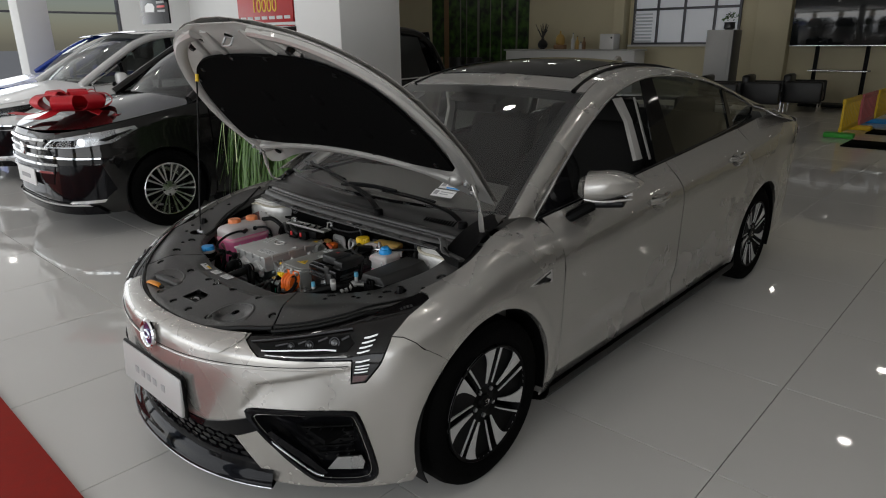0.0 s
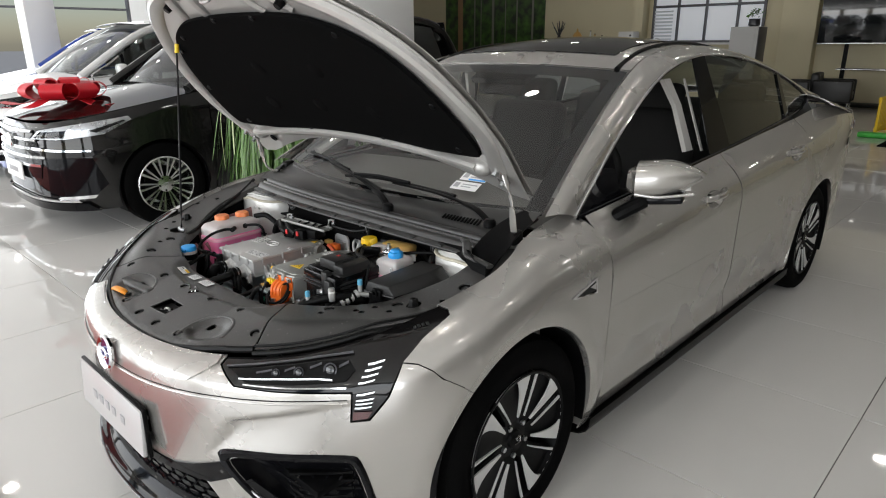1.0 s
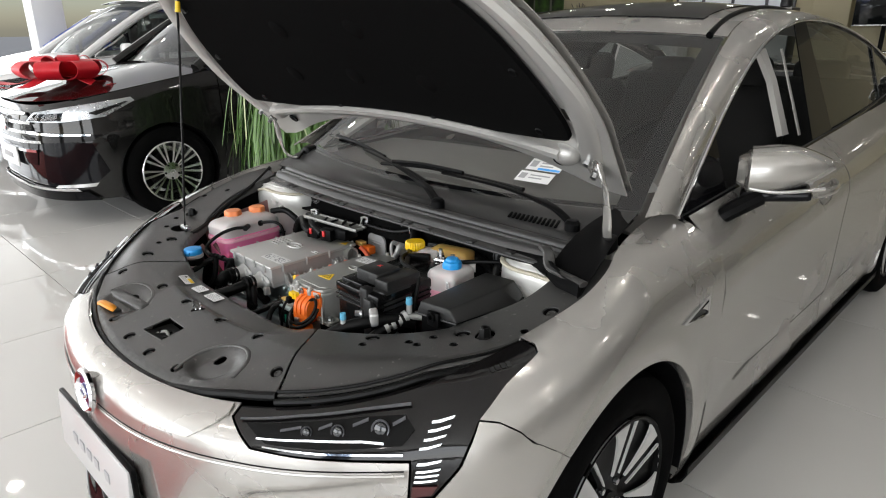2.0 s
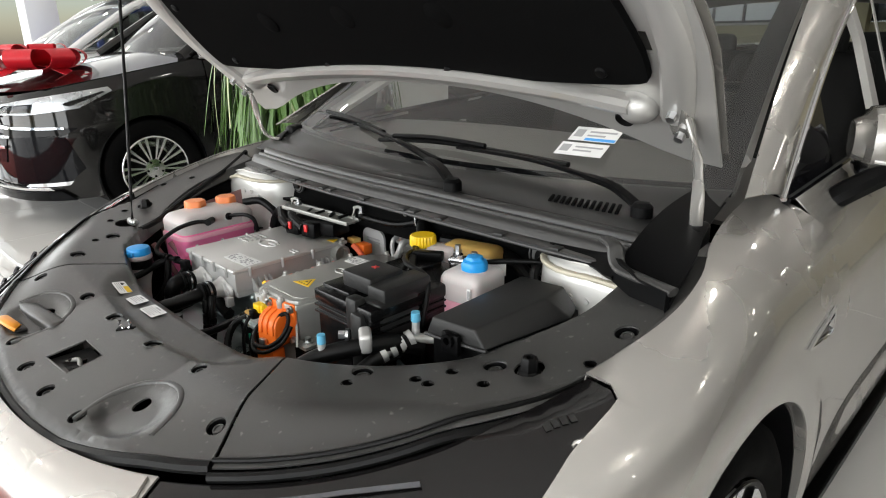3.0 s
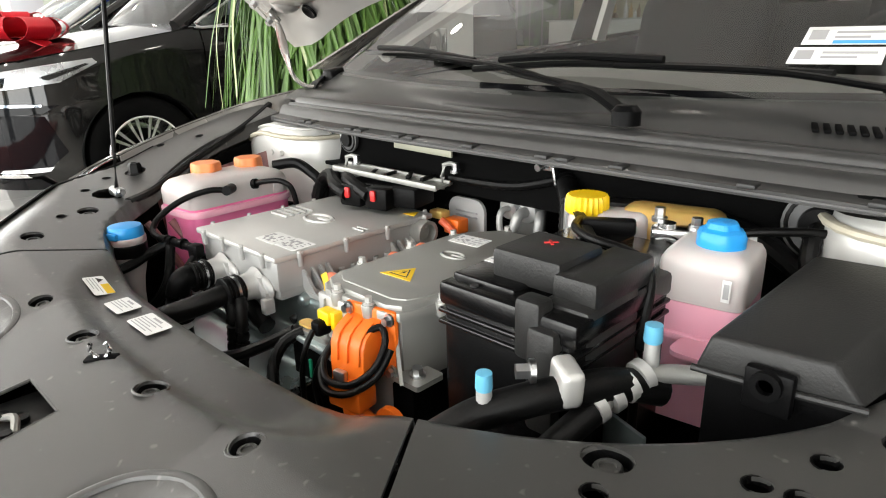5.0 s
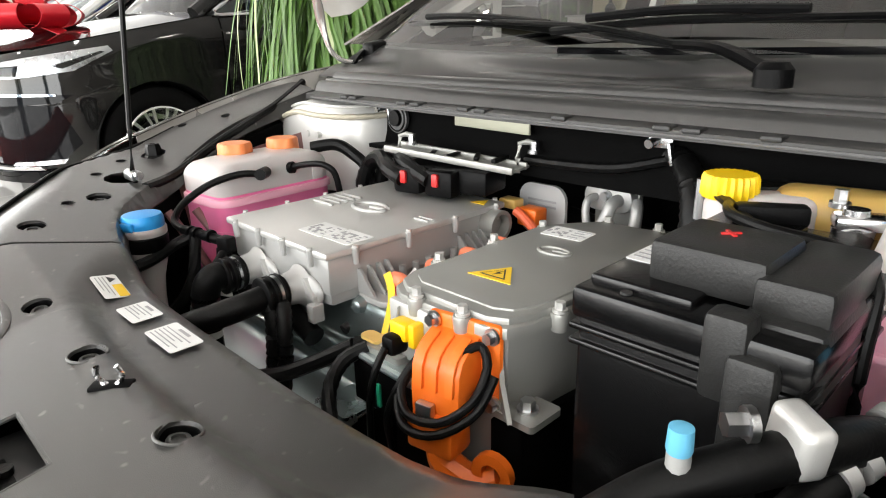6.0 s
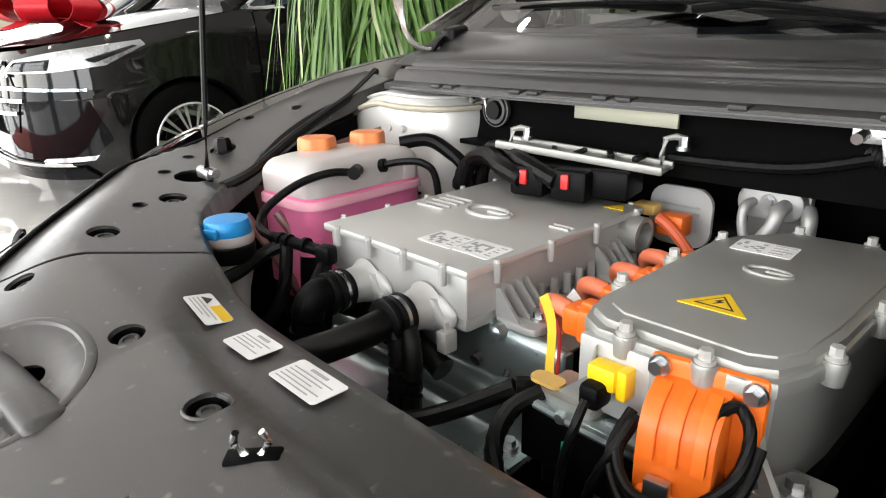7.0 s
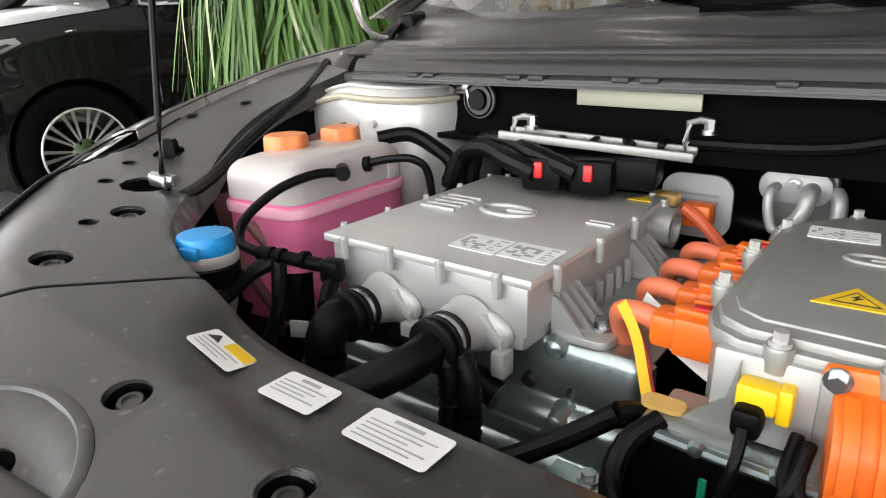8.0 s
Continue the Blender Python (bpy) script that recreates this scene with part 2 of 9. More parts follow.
def curve(points, n=8, closed=False):
    """Catmull-Rom through a few points."""
    pts = [Vector(p) for p in points]
    k, res = len(pts), []
    for i in range(k if closed else k - 1):
        a, b, c, d = (pts[(i + j) % k] if closed else pts[min(max(i + j, 0), k - 1)] for j in (-1, 0, 1, 2))
        for s in range(n):
            u = s / n
            res.append(0.5 * (2 * b + (c - a) * u + (2 * a - 5 * b + 4 * c - d) * u * u + (3 * b - a - 3 * c + d) * u ** 3))
    if not closed:
        res.append(pts[-1])
    return res


def tube(bm, points, r, n=10, steps=6, ribs=0.0, flat=1.0):
    """A hose along a smooth line; ribs makes it corrugated."""
    line = curve(points, steps) if steps > 1 else [Vector(p) for p in points]
    rings, up = [], Vector((0, 0, 1))
    for i, p in enumerate(line):
        d = (line[min(i + 1, len(line) - 1)] - line[max(i - 1, 0)]).normalized()
        side = d.cross(up)
        side = side.normalized() if side.length > 0.1 else d.cross(Vector((0, 1, 0))).normalized()
        top = side.cross(d)
        rr = r * (1 + (ribs if i % 2 else 0))
        rings.append([bm.verts.new(p + rr * (math.cos(a) * side + flat * math.sin(a) * top)) for a in (2 * math.pi * j / n for j in range(n))])
    for a, b in zip(rings, rings[1:]):
        for j in range(n):
            bm.faces.new((a[j], a[(j + 1) % n], b[(j + 1) % n], b[j]))
    bm.faces.new(rings[0][::-1])
    bm.faces.new(rings[-1])
    return bm


def lathe(bm, profile, at=(0, 0, 0), axis="z", n=32, closed=False, caps=True):
    """Turns a profile of (radius, height) about an axis through at."""
    rings = []
    for r, h in profile:
        ring = []
        for j in range(n):
            a = 2 * math.pi * j / n
            p = {"z": (r * math.cos(a), r * math.sin(a), h), "x": (h, r * math.cos(a), r * math.sin(a)), "y": (r * math.cos(a), h, r * math.sin(a))}[axis]
            ring.append(bm.verts.new(Vector(at) + Vector(p)))
        rings.append(ring)
    pairs = list(zip(rings, rings[1:])) + ([(rings[-1], rings[0])] if closed else [])
    for a, b in pairs:
        for j in range(n):
            bm.faces.new((a[j], a[(j + 1) % n], b[(j + 1) % n], b[j]))
    if not closed and caps:
        for ring in (rings[0], rings[-1]):
            if (ring[0].co - ring[n // 2].co).length > 1e-5:
                bm.faces.new(ring)
    bmesh.ops.remove_doubles(bm, verts=bm.verts[:], dist=1e-6)
    bmesh.ops.recalc_face_normals(bm, faces=bm.faces[:])
    return bm


def prism(bm, outline, z0, z1, m=Matrix(), bevel=0.0):
    """An outline in x, y drawn up from z0 to z1."""
    lo = [bm.verts.new(m @ Vector((x, y, z0))) for x, y in outline]
    hi = [bm.verts.new(m @ Vector((x, y, z1))) for x, y in outline]
    faces = [bm.faces.new(lo[::-1]), bm.faces.new(hi)]
    k = len(outline)
    for j in range(k):
        faces.append(bm.faces.new((lo[j], lo[(j + 1) % k], hi[(j + 1) % k], hi[j])))
    bmesh.ops.recalc_face_normals(bm, faces=faces)
    if bevel:
        edges = [e for e in faces[1].edges]
        bmesh.ops.bevel(bm, geom=edges, offset=bevel, segments=2, affect="EDGES", profile=0.5)
    return bm


def sheet(bm, fn, nu, nv):
    """A grid over fn(u, v), u and v from 0 to 1."""
    rows = [[bm.verts.new(fn(i / nu, j / nv)) for j in range(nv + 1)] for i in range(nu + 1)]
    for i in range(nu):
        for j in range(nv):
            bm.faces.new((rows[i][j], rows[i + 1][j], rows[i + 1][j + 1], rows[i][j + 1]))
    return bm


def rounded(x0, y0, x1, y1, r, n=5):
    """A rectangle's outline with round corners."""
    res = []
    for cx, cy, a in ((x1 - r, y1 - r, 0), (x0 + r, y1 - r, 90), (x0 + r, y0 + r, 180), (x1 - r, y0 + r, 270)):
        res += [(cx + r * math.cos(radians(a + 90 * i / n)), cy + r * math.sin(radians(a + 90 * i / n))) for i in range(n + 1)]
    return res


def patch(bm, outline, fn, su=0.03, sv=0.03, cutouts=()):
    """A piece of the surface fn(u, v) inside an outline in (u, v), less the convex cutouts."""
    bm.faces.new([bm.verts.new((u, v, 0)) for u, v in outline])

    def split(co, no):
        bmesh.ops.bisect_plane(bm, geom=bm.verts[:] + bm.edges[:] + bm.faces[:], plane_co=co, plane_no=no, dist=1e-6)
    us, vs = [p[0] for p in outline], [p[1] for p in outline]
    for lo, hi, st, no in ((min(us), max(us), su, (1, 0, 0)), (min(vs), max(vs), sv, (0, 1, 0))):
        k = max(1, round((hi - lo) / st))
        for i in range(1, k):
            x = lo + (hi - lo) * i / k
            split((x, x, 0), no)
    for poly in cutouts:
        c = Vector((sum(p[0] for p in poly) / len(poly), sum(p[1] for p in poly) / len(poly), 0))
        far = max((Vector((*p, 0)) - c).length for p in poly) * 1.3
        sides = []
        for (x0, y0), (x1, y1) in zip(poly, [*poly[1:], poly[0]]):
            no = Vector((y1 - y0, x0 - x1, 0)).normalized()
            no = no if no.dot(Vector((x0, y0, 0)) - c) > 0 else -no
            sides.append((Vector((x0, y0, 0)), no))
        for co, no in sides:
            near = [f for f in bm.faces if (f.calc_center_median() - c).length < far + 0.09]
            geom = list({v for f in near for v in f.verts}) + list({e for f in near for e in f.edges}) + near
            bmesh.ops.bisect_plane(bm, geom=geom, plane_co=co, plane_no=no, dist=1e-6)
        gone = [f for f in bm.faces if all((f.calc_center_median() - co).dot(no) < 1e-5 for co, no in sides)]
        bmesh.ops.delete(bm, geom=gone, context="FACES")
    bmesh.ops.triangulate(bm, faces=[f for f in bm.faces if len(f.verts) > 4])
    for v in bm.verts:
        v.co = fn(v.co.x, v.co.y)
    return bm


def ring_poly(x, y, r, n=10, ry=None):
    return [(x + r * math.cos(2 * math.pi * i / n), y + (ry or r) * math.sin(2 * math.pi * i / n)) for i in range(n)]


def lerp(a, b, t):
    return a + (b - a) * t


def smooth01(t):
    t = min(1.0, max(0.0, t))
    return t * t * (3 - 2 * t)

# ---- the showroom ----


def slab(name, x0, x1, y0, y1, z0, z1, mat, label="", cat="", parent=None):
    ob = part(name, box(B(), ((x0 + x1) / 2, (y0 + y1) / 2, (z0 + z1) / 2), (x1 - x0, y1 - y0, z1 - z0), 0.004), mat, parent)
    if not parent:
        tagged(ob, label, cat, kind="structure")
    return ob


RX0, RX1, RY0, RY1, RH = ROOM["x0"], ROOM["x1"], ROOM["y0"], ROOM["y1"], ROOM["h"]
floor = slab("floor", RX0, RX1, RY0, RY1, -0.10, -0.006, "grout", "grey joint bed under polished cream floor tiles", "floor")
slab("ceiling", RX0, RX1, RY0, RY1, RH, RH + 0.15, "ceiling", "plain white showroom ceiling", "ceiling")
slab("wall_north", RX0, RX1, RY1, RY1 + 0.2, 0, RH, "wall", "cream painted back wall", "wall")
# unseen wall, added dark so that the sedan's doors reflect less
slab("wall_east", RX1, RX1 + 0.2, RY0, RY1, 0, RH, "dim_wall", "unseen side wall, toned dark to dim what the doors reflect", "wall")


def glazed_wall(name, along, fixed, a0, a1, bays):
    """A wall of tall windows: low sill, head, mullions and panes; daylight outside."""
    w = (a1 - a0) / bays
    def put(n, u0, u1, d0, d1, z0, z1, mat, parent=None):
        if along == "x":
            return slab(n, u0, u1, fixed + d0, fixed + d1, z0, z1, mat, "white glazed showroom front", "wall", parent)
        return slab(n, fixed + d0, fixed + d1, u0, u1, z0, z1, mat, "white glazed showroom front", "wall", parent)
    wall = put(name, a0, a1, -0.1, 0.1, 3.3, RH, "white_wall")
    put("window_sill", a0, a1, -0.1, 0.1, 0.0, 0.18, "white_wall", wall)
    for k in range(bays + 1):
        put("mullion", a0 + k * w - 0.06, a0 + k * w + 0.06, -0.08, 0.08, 0.18, 3.3, "frame", wall)
    for k in range(bays):
        put("transom", a0 + k * w + 0.06, a0 + (k + 1) * w - 0.06, -0.04, 0.04, 2.35, 2.41, "frame", wall)


glazed_wall("wall_south", "x", RY0, RX0, RX1, 5)
glazed_wall("wall_west", "y", RX0, RY0, 7.0, 3)
slab("wall_west_back", RX0 - 0.1, RX0 + 0.1, 7.0, RY1, 0, RH, "white_wall", "white painted wall", "wall")
ground = part("ground", box(B(), (0, 0, -0.16), (400, 400, 0.1)), material("paving", (0.38, 0.37, 0.35), 0.8, 0, 0, 0.1, 0.5), None)
tagged(ground, "pale paving outside the showroom", "ground", kind="structure")

# recessed round ceiling lamps
SPOT = glow("lamp_disc", (1.0, 0.96, 0.90), 75)
first = None
for i in range(10):
    for j in range(8):
        x, y = -16.5 + 2.5 * i, -5.4 + 2.6 * j
        if first is None:
            first = thing("ceiling_lamp", "small round recessed ceiling lamp, lit", "lamp", (x, y, RH), group="ceiling lamps")
            part("rim", lathe(B(), [(0.10, 0.0), (0.10, -0.012), (0.082, -0.014), (0.080, -0.004)], n=24), "white_paint", first)
            part("lamp_disc", lathe(B(), [(0.080, -0.005), (0.0, -0.005)], n=24), SPOT, first)
        else:
            copy_thing(first, pose(x, y, RH))

# ---- the silver sedan: its skin. Origin on the floor under the front axle, +y to its tail, +x to its left side ----
def smooth_plan(points, sigma=0.045):
    """A plan line, evened out so that its curvature runs without waves."""
    line = np.array([(p.x, p.y) for p in curve(points, 12)])
    line = np.vstack([line[:0:-1] * (-1, 1), line, line[-1] + np.array([(0.0, 0.02 * k) for k in range(1, 12)])])
    run = np.concatenate([[0], np.cumsum(np.hypot(*np.diff(line, axis=0).T))])
    at = np.arange(0, run[-1], 0.006)
    even = np.stack([np.interp(at, run, line[:, k]) for k in (0, 1)], 1)
    w = np.exp(-0.5 * (np.arange(-25, 26) * 0.006 / sigma) ** 2)
    w /= w.sum()
    even = np.stack([np.convolve(even[:, k], w, "valid") for k in (0, 1)], 1)
    even = even[even[:, 0] >= 0]
    even[0, 0] = 0
    return even[even[:, 1] < 0.47]


PLAN = smooth_plan([(0, -0.748, 0), (0.2, -0.735, 0), (0.4, -0.683, 0), (0.56, -0.603, 0), (0.69, -0.498, 0), (0.775, -0.415, 0), (0.842, -0.335, 0), (0.873, -0.23, 0), (0.877, -0.08, 0), (0.876, 0.05, 0), (0.876, 0.25, 0), (0.876, 0.46, 0)])
PX, PY = PLAN[:, 0], PLAN[:, 1]
PS = np.concatenate([[0], np.cumsum(np.hypot(np.diff(PX), np.diff(PY)))])
AXLE_F, AXLE_R, HUB_Z, ARCH = 0.026, 2.77, 0.308, 0.352


def even_table(points, sigma=0.0):
    """A smooth table through (place, value) pairs."""
    line = curve([(a, b, 0) for a, b in points], 10)
    return np.array([p.x for p in line]), np.array([p.y for p in line])


FRONT = even_table([(0.14, -0.024), (0.22, -0.013), (0.30, -0.005), (0.38, 0.0), (0.46, 0.002), (0.53, 0.001), (0.58, -0.004), (0.62, -0.012), (0.68, -0.03)])
SIDE = even_table([(0.14, -0.055), (0.25, -0.02), (0.4, -0.007), (0.6, 0), (0.7, 0), (0.75, -0.004)])
SHOULDER = even_table([(-0.9, 0.60), (-0.62, 0.60), (-0.45, 0.602), (-0.33, 0.622), (-0.2, 0.666), (0, 0.708), (0.25, 0.73), (0.5, 0.742)])
EDGE_X = even_table([(-0.3, 0.76), (-0.1, 0.765), (0.07, 0.757), (0.16, 0.734), (0.30, 0.708), (0.5, 0.690)])
EDGE_Z = even_table([(-0.75, 0.643), (-0.68, 0.648), (-0.6, 0.656), (-0.45, 0.688), (-0.3, 0.732), (-0.17, 0.770), (0, 0.812), (0.2, 0.858), (0.5, 0.885)])


def s_of_x(x):
    return float(np.interp(x, PX, PS))


def s_of_y(y):
    return float(np.interp(y, PY, PS))


def cover_z(x, y):
    """Height of the plastic covers round the engine bay."""
    return 0.688 + 0.112 * max(0, abs(x) - 0.20) - 0.20 * max(0, -0.46 - y) + 0.25 * max(0, y + 0.2)


def ellipse_out(phi):
    """The outer edge of the covers, along a direction from (0, 0.08)."""
    c, s = abs(math.cos(phi)) / 0.775, abs(math.sin(phi)) / 0.765
    r = (c ** 2.15 + s ** 2.15) ** (-1 / 2.15)
    return Vector((r * math.cos(phi), 0.08 + r * math.sin(phi), 0))


def ellipse_in(phi):
    """The inner edge of the covers, round the open bay."""
    if math.cos(phi) > 0:
        a, k = 0.602 + 0.045 * smooth01((math.sin(phi) + 0.45) / 0.3), 3.0
    else:
        a, k = 0.535 + 0.115 * smooth01((math.sin(phi) + 0.65) / 0.55), 4.0
    c, s = abs(math.cos(phi)) / a, abs(math.sin(phi)) / 0.452
    r = (c ** k + s ** k) ** (-1 / k)
    return Vector((r * math.cos(phi), 0.08 + r * math.sin(phi), 0))


def shoulder(y):
    return float(np.interp(y, *SHOULDER))


def edge_point(x, y):
    """The upper edge of bumper, lamp and fender, where the hood would close on it."""
    e = ellipse_out(math.atan2(y - 0.08, x))
    w = smooth01((y + 0.12) / 0.3)
    e = e.lerp(Vector((float(np.interp(y, *EDGE_X)), y, 0)), w)
    e.z = float(np.interp(e.y, *EDGE_Z))
    return e


def skin0(s, z):
    x, y = float(np.interp(s, PS, PX)), float(np.interp(s, PS, PY))
    a, b = s - 0.025, s + 0.025
    t = Vector((np.interp(b, PS, PX) - np.interp(a, PS, PX), np.interp(b, PS, PY) - np.interp(a, PS, PY), 0)).normalized()
    n = Vector((t.y, -t.x, 0))
    zs = shoulder(y)
    w = smooth01((y + 0.50) / 0.38)
    zz = min(z, zs)
    front, side = float(np.interp(zz, *FRONT)), float(np.interp(zz, *SIDE))
    zc, zb = 0.533 + 0.219 * (s - 0.487), 0.425 + 0.12 * (s - 0.41)
    left = 0.487 - 0.75 * (0.533 - zz)
    scoop = smooth01((s - left) / 0.030) * smooth01((0.90 - s) / 0.36) * smooth01((zc - zz) / 0.013) * smooth01((zz - zb + 0.02) / max(0.03, zc - zb)) ** 0.7
    d = math.hypot(y - AXLE_F, zz - HUB_Z)
    flare = 0.009 * math.exp(-((d - 0.385) / 0.04) ** 2) * smooth01((y + 0.42) / 0.16)
    p = Vector((x, y, zz)) + n * (lerp(front, side, w) - 0.016 * scoop + flare)
    if z > zs:
        q = min(1, (z - zs) / 0.1)
        e = edge_point(x, y)
        c = p.lerp(e, 0.10)
        c.z = lerp(p.z, e.z, 0.72 + 0.08 * w)
        p = (1 - q) ** 2 * p + 2 * q * (1 - q) * c + q * q * e
    return p


def skin(lift=0.0, side=1):
    def at(s, z):
        p = skin0(s, z)
        if lift:
            du, dv = skin0(s + 0.004, z) - skin0(s - 0.004, z), skin0(s, z + 0.004) - skin0(s, z - 0.004)
            p = p + du.cross(dv).normalized() * lift
        return Vector((p.x * side, p.y, p.z))
    return at


def side_x(y, z):
    """Half width of the doors and the rear quarter."""
    zz = z - 0.062 * max(0.0, y - 0.43) * smooth01((z - 0.45) / 0.3)
    x = float(np.interp(zz, (0.15, 0.25, 0.4, 0.58, 0.70, 0.755, 0.80, 0.845, 0.875, 0.91), (0.825, 0.856, 0.867, 0.872, 0.876, 0.868, 0.838, 0.792, 0.760, 0.748)))
    x += 0.020 * math.exp(-((y - 2.75) / 0.55) ** 2) * math.exp(-((z - 0.72) / 0.2) ** 2)
    d = math.hypot(y - AXLE_R, z - HUB_Z)
    x += 0.010 * math.exp(-((d - 0.385) / 0.03) ** 2) * smooth01((y - 2.2) / 0.1)
    x -= 0.012 * math.exp(-((zz - 0.34) / 0.06) ** 2) * smooth01((y - 0.5) / 0.3) * smooth01((2.3 - y) / 0.3)
    return x - 0.16 * max(0.0, y - 2.95) ** 2


def side(sign=1, lift=0.0):
    return lambda y, z: Vector(((side_x(y, z) + lift) * sign, y, z))


def belt(y):
    return 0.872 + 0.0635 * (y - 0.43)


def upper(sign=1, lift=0.0):
    """The leaning plane of the side windows."""
    def at(y, z):
        x = 0.752 - 0.33 * (z - belt(y)) - 0.075 * max(0.0, (y - 1.7) / 1.35) ** 2
        return Vector(((x + lift) * sign, y, z))
    return at


car = thing("sedan_car", "champagne silver electric sedan with its hood propped open on polished tiles", "car")

# bumper, with openings for fog lamp bays and grille
S_END = s_of_y(0.455)


def crown_z(s):
    return shoulder(float(np.interp(s, PS, PY))) + 0.1


def arch_line(a0, a1, step):
    return [(s_of_y(AXLE_F + ARCH * math.sin(radians(a))), HUB_Z + ARCH * math.cos(radians(a))) for a in range(a0, a1, step)]


S_IN, S_TIP = 0.444, 1.082
seam_a, seam_b = (0.932, 0.655), arch_line(-41, -42, -1)[0]
top = [(s, crown_z(s)) for s in np.linspace(0, S_IN + 0.004, 16)]
SEAM_MID = [(lerp(seam_a[0], seam_b[0], k), lerp(seam_a[1], seam_b[1], k) + 0.092 * k * (1 - k)) for k in (0.2, 0.4, 0.6, 0.8)]
bumper_line = top + [(S_IN, 0.674), (0.474, 0.645), (0.503, 0.619), (0.60, 0.614), (0.70, 0.612), (0.799, 0.611), (0.794, 0.543), (0.842, 0.548), (0.872, 0.584), (0.904, 0.624), seam_a, *SEAM_MID, seam_b] + arch_line(-44, -110, -4) + [(s_of_y(-0.328), 0.165), (s_of_x(0.76), 0.160), (s_of_x(0.62), 0.160), (s_of_x(0.5), 0.165), (s_of_x(0.47), 0.195), (s_of_x(0.375), 0.335), (s_of_x(0.355), 0.350), (0.0, 0.345)]
FOG = [(0.470, 0.404), (0.492, 0.428), (0.775, 0.440), (0.802, 0.428), (0.848, 0.242), (0.830, 0.200), (0.70, 0.198), (0.650, 0.212)]
for _ in range(2):
    FOG = [(lerp(a[0], b[0], k), lerp(a[1], b[1], k)) for a, b in zip(FOG, FOG[1:] + FOG[:1]) for k in (0.22, 0.78)]
for sg in (1, -1):
    bm = patch(B(), bumper_line, skin(0, sg), 0.014, 0.007, [FOG])
    bumper = part("front_bumper", bm, "champagne", car, solid=0.003, sharp=50)
    # raised mask panel beside the badge, and the black joint below it
    bm = patch(B(), [(0.0, 0.592), (0.06, 0.590), (0.20, 0.597), (0.361, 0.611), (0.40, 0.640), (S_IN - 0.006, 0.676)] + [(s, crown_z(s) - 0.004) for s in np.linspace(S_IN - 0.008, 0, 14)], skin(0.0045, sg), 0.02, 0.012)
    part("mask_panel", bm, "champagne", bumper, solid=0.004, sharp=60)
    joint = [(s, float(np.interp(s, (0.03, 0.15, 0.302, 0.468, 0.79), (0.563, 0.568, 0.576, 0.588, 0.601)))) for s in np.linspace(0.03, 0.79, 30)]
    part("joint_line", tube(B(), [skin(0.0015, sg)(*p) for p in joint], 0.0016, 6, 1), "plastic", bumper)
    part("joint_line", tube(B(), [skin(0.002, sg)(u, v - 0.0075) for u, v in joint], 0.0028, 6, 1), "champagne", bumper)
    # fender
    rear = [(S_END, z) for z in (0.21, 0.4, 0.6, 0.84)]
    crown = [(s, crown_z(s)) for s in np.linspace(S_END, S_TIP, 26)]
    bm = patch(B(), [(seam_b[0] + 0.001, seam_b[1] + 0.002), *arch_line(-38, 111, 4), *rear, *crown, (1.098, 0.748), (1.092, 0.737), (1.06, 0.722), (1.0, 0.693), (seam_a[0] + 0.001, seam_a[1] + 0.002), *[(u, v + 0.002) for u, v in SEAM_MID]], skin(0, sg), 0.02, 0.014)
    fender = part("fender", bm, "champagne", car, solid=0.003, sharp=50)
    flange = [skin(0, sg)(s, crown_z(s)) for s in np.linspace(S_END, S_TIP, 30)]
    part("flange", sheet(B(), lambda u, v: flange[round(u * 29)] + Vector((-0.012 * v * sg, 0.0, -0.003 - 0.035 * v ** 0.6)), 29, 3), "champagne", fender, solid=0.002)
    # rolled lip round the wheel opening
    lip_at = [Vector((sg * (skin0(*p).x - 0.001), skin0(*p).y, skin0(*p).z)) for p in arch_line(-108, 109, 4)]
    part("arch_lip", sheet(B(), lambda u, v: lip_at[round(u * 54)] + Vector((-0.028 * v * sg, 0, 0)), 54, 2), "champagne", fender, solid=0.002)
    # black liner round the wheel
    bm = B()
    sheet(bm, lambda u, v: Vector((sg * lerp(0.858, 0.50, v), AXLE_F + (ARCH - 0.004) * math.sin(radians(lerp(-116, 104, u))), HUB_Z + (ARCH - 0.004) * math.cos(radians(lerp(-116, 104, u))))), 40, 3)
    part("wheel_liner", bm, "plastic", car, solid=0.004)
    bm = B()
    sheet(bm, lambda u, v: Vector((sg * lerp(0.862, 0.50, v), AXLE_R + (ARCH - 0.004) * math.sin(radians(lerp(-115, 115, u))), HUB_Z + (ARCH - 0.004) * math.cos(radians(lerp(-115, 115, u))))), 40, 3)
    part("wheel_liner", bm, "plastic", car, solid=0.004)

# dark inner body behind the door gaps
for sg in (1, -1):
    bm = patch(B(), [(0.40, 0.24), (2.36, 0.24), (2.40, 0.60), (2.54, 0.70), (2.54, belt(2.54) - 0.01), (0.40, 0.855)], side(sg, -0.022), 0.08, 0.04)
    part("inner_body", bm, "plastic", car)

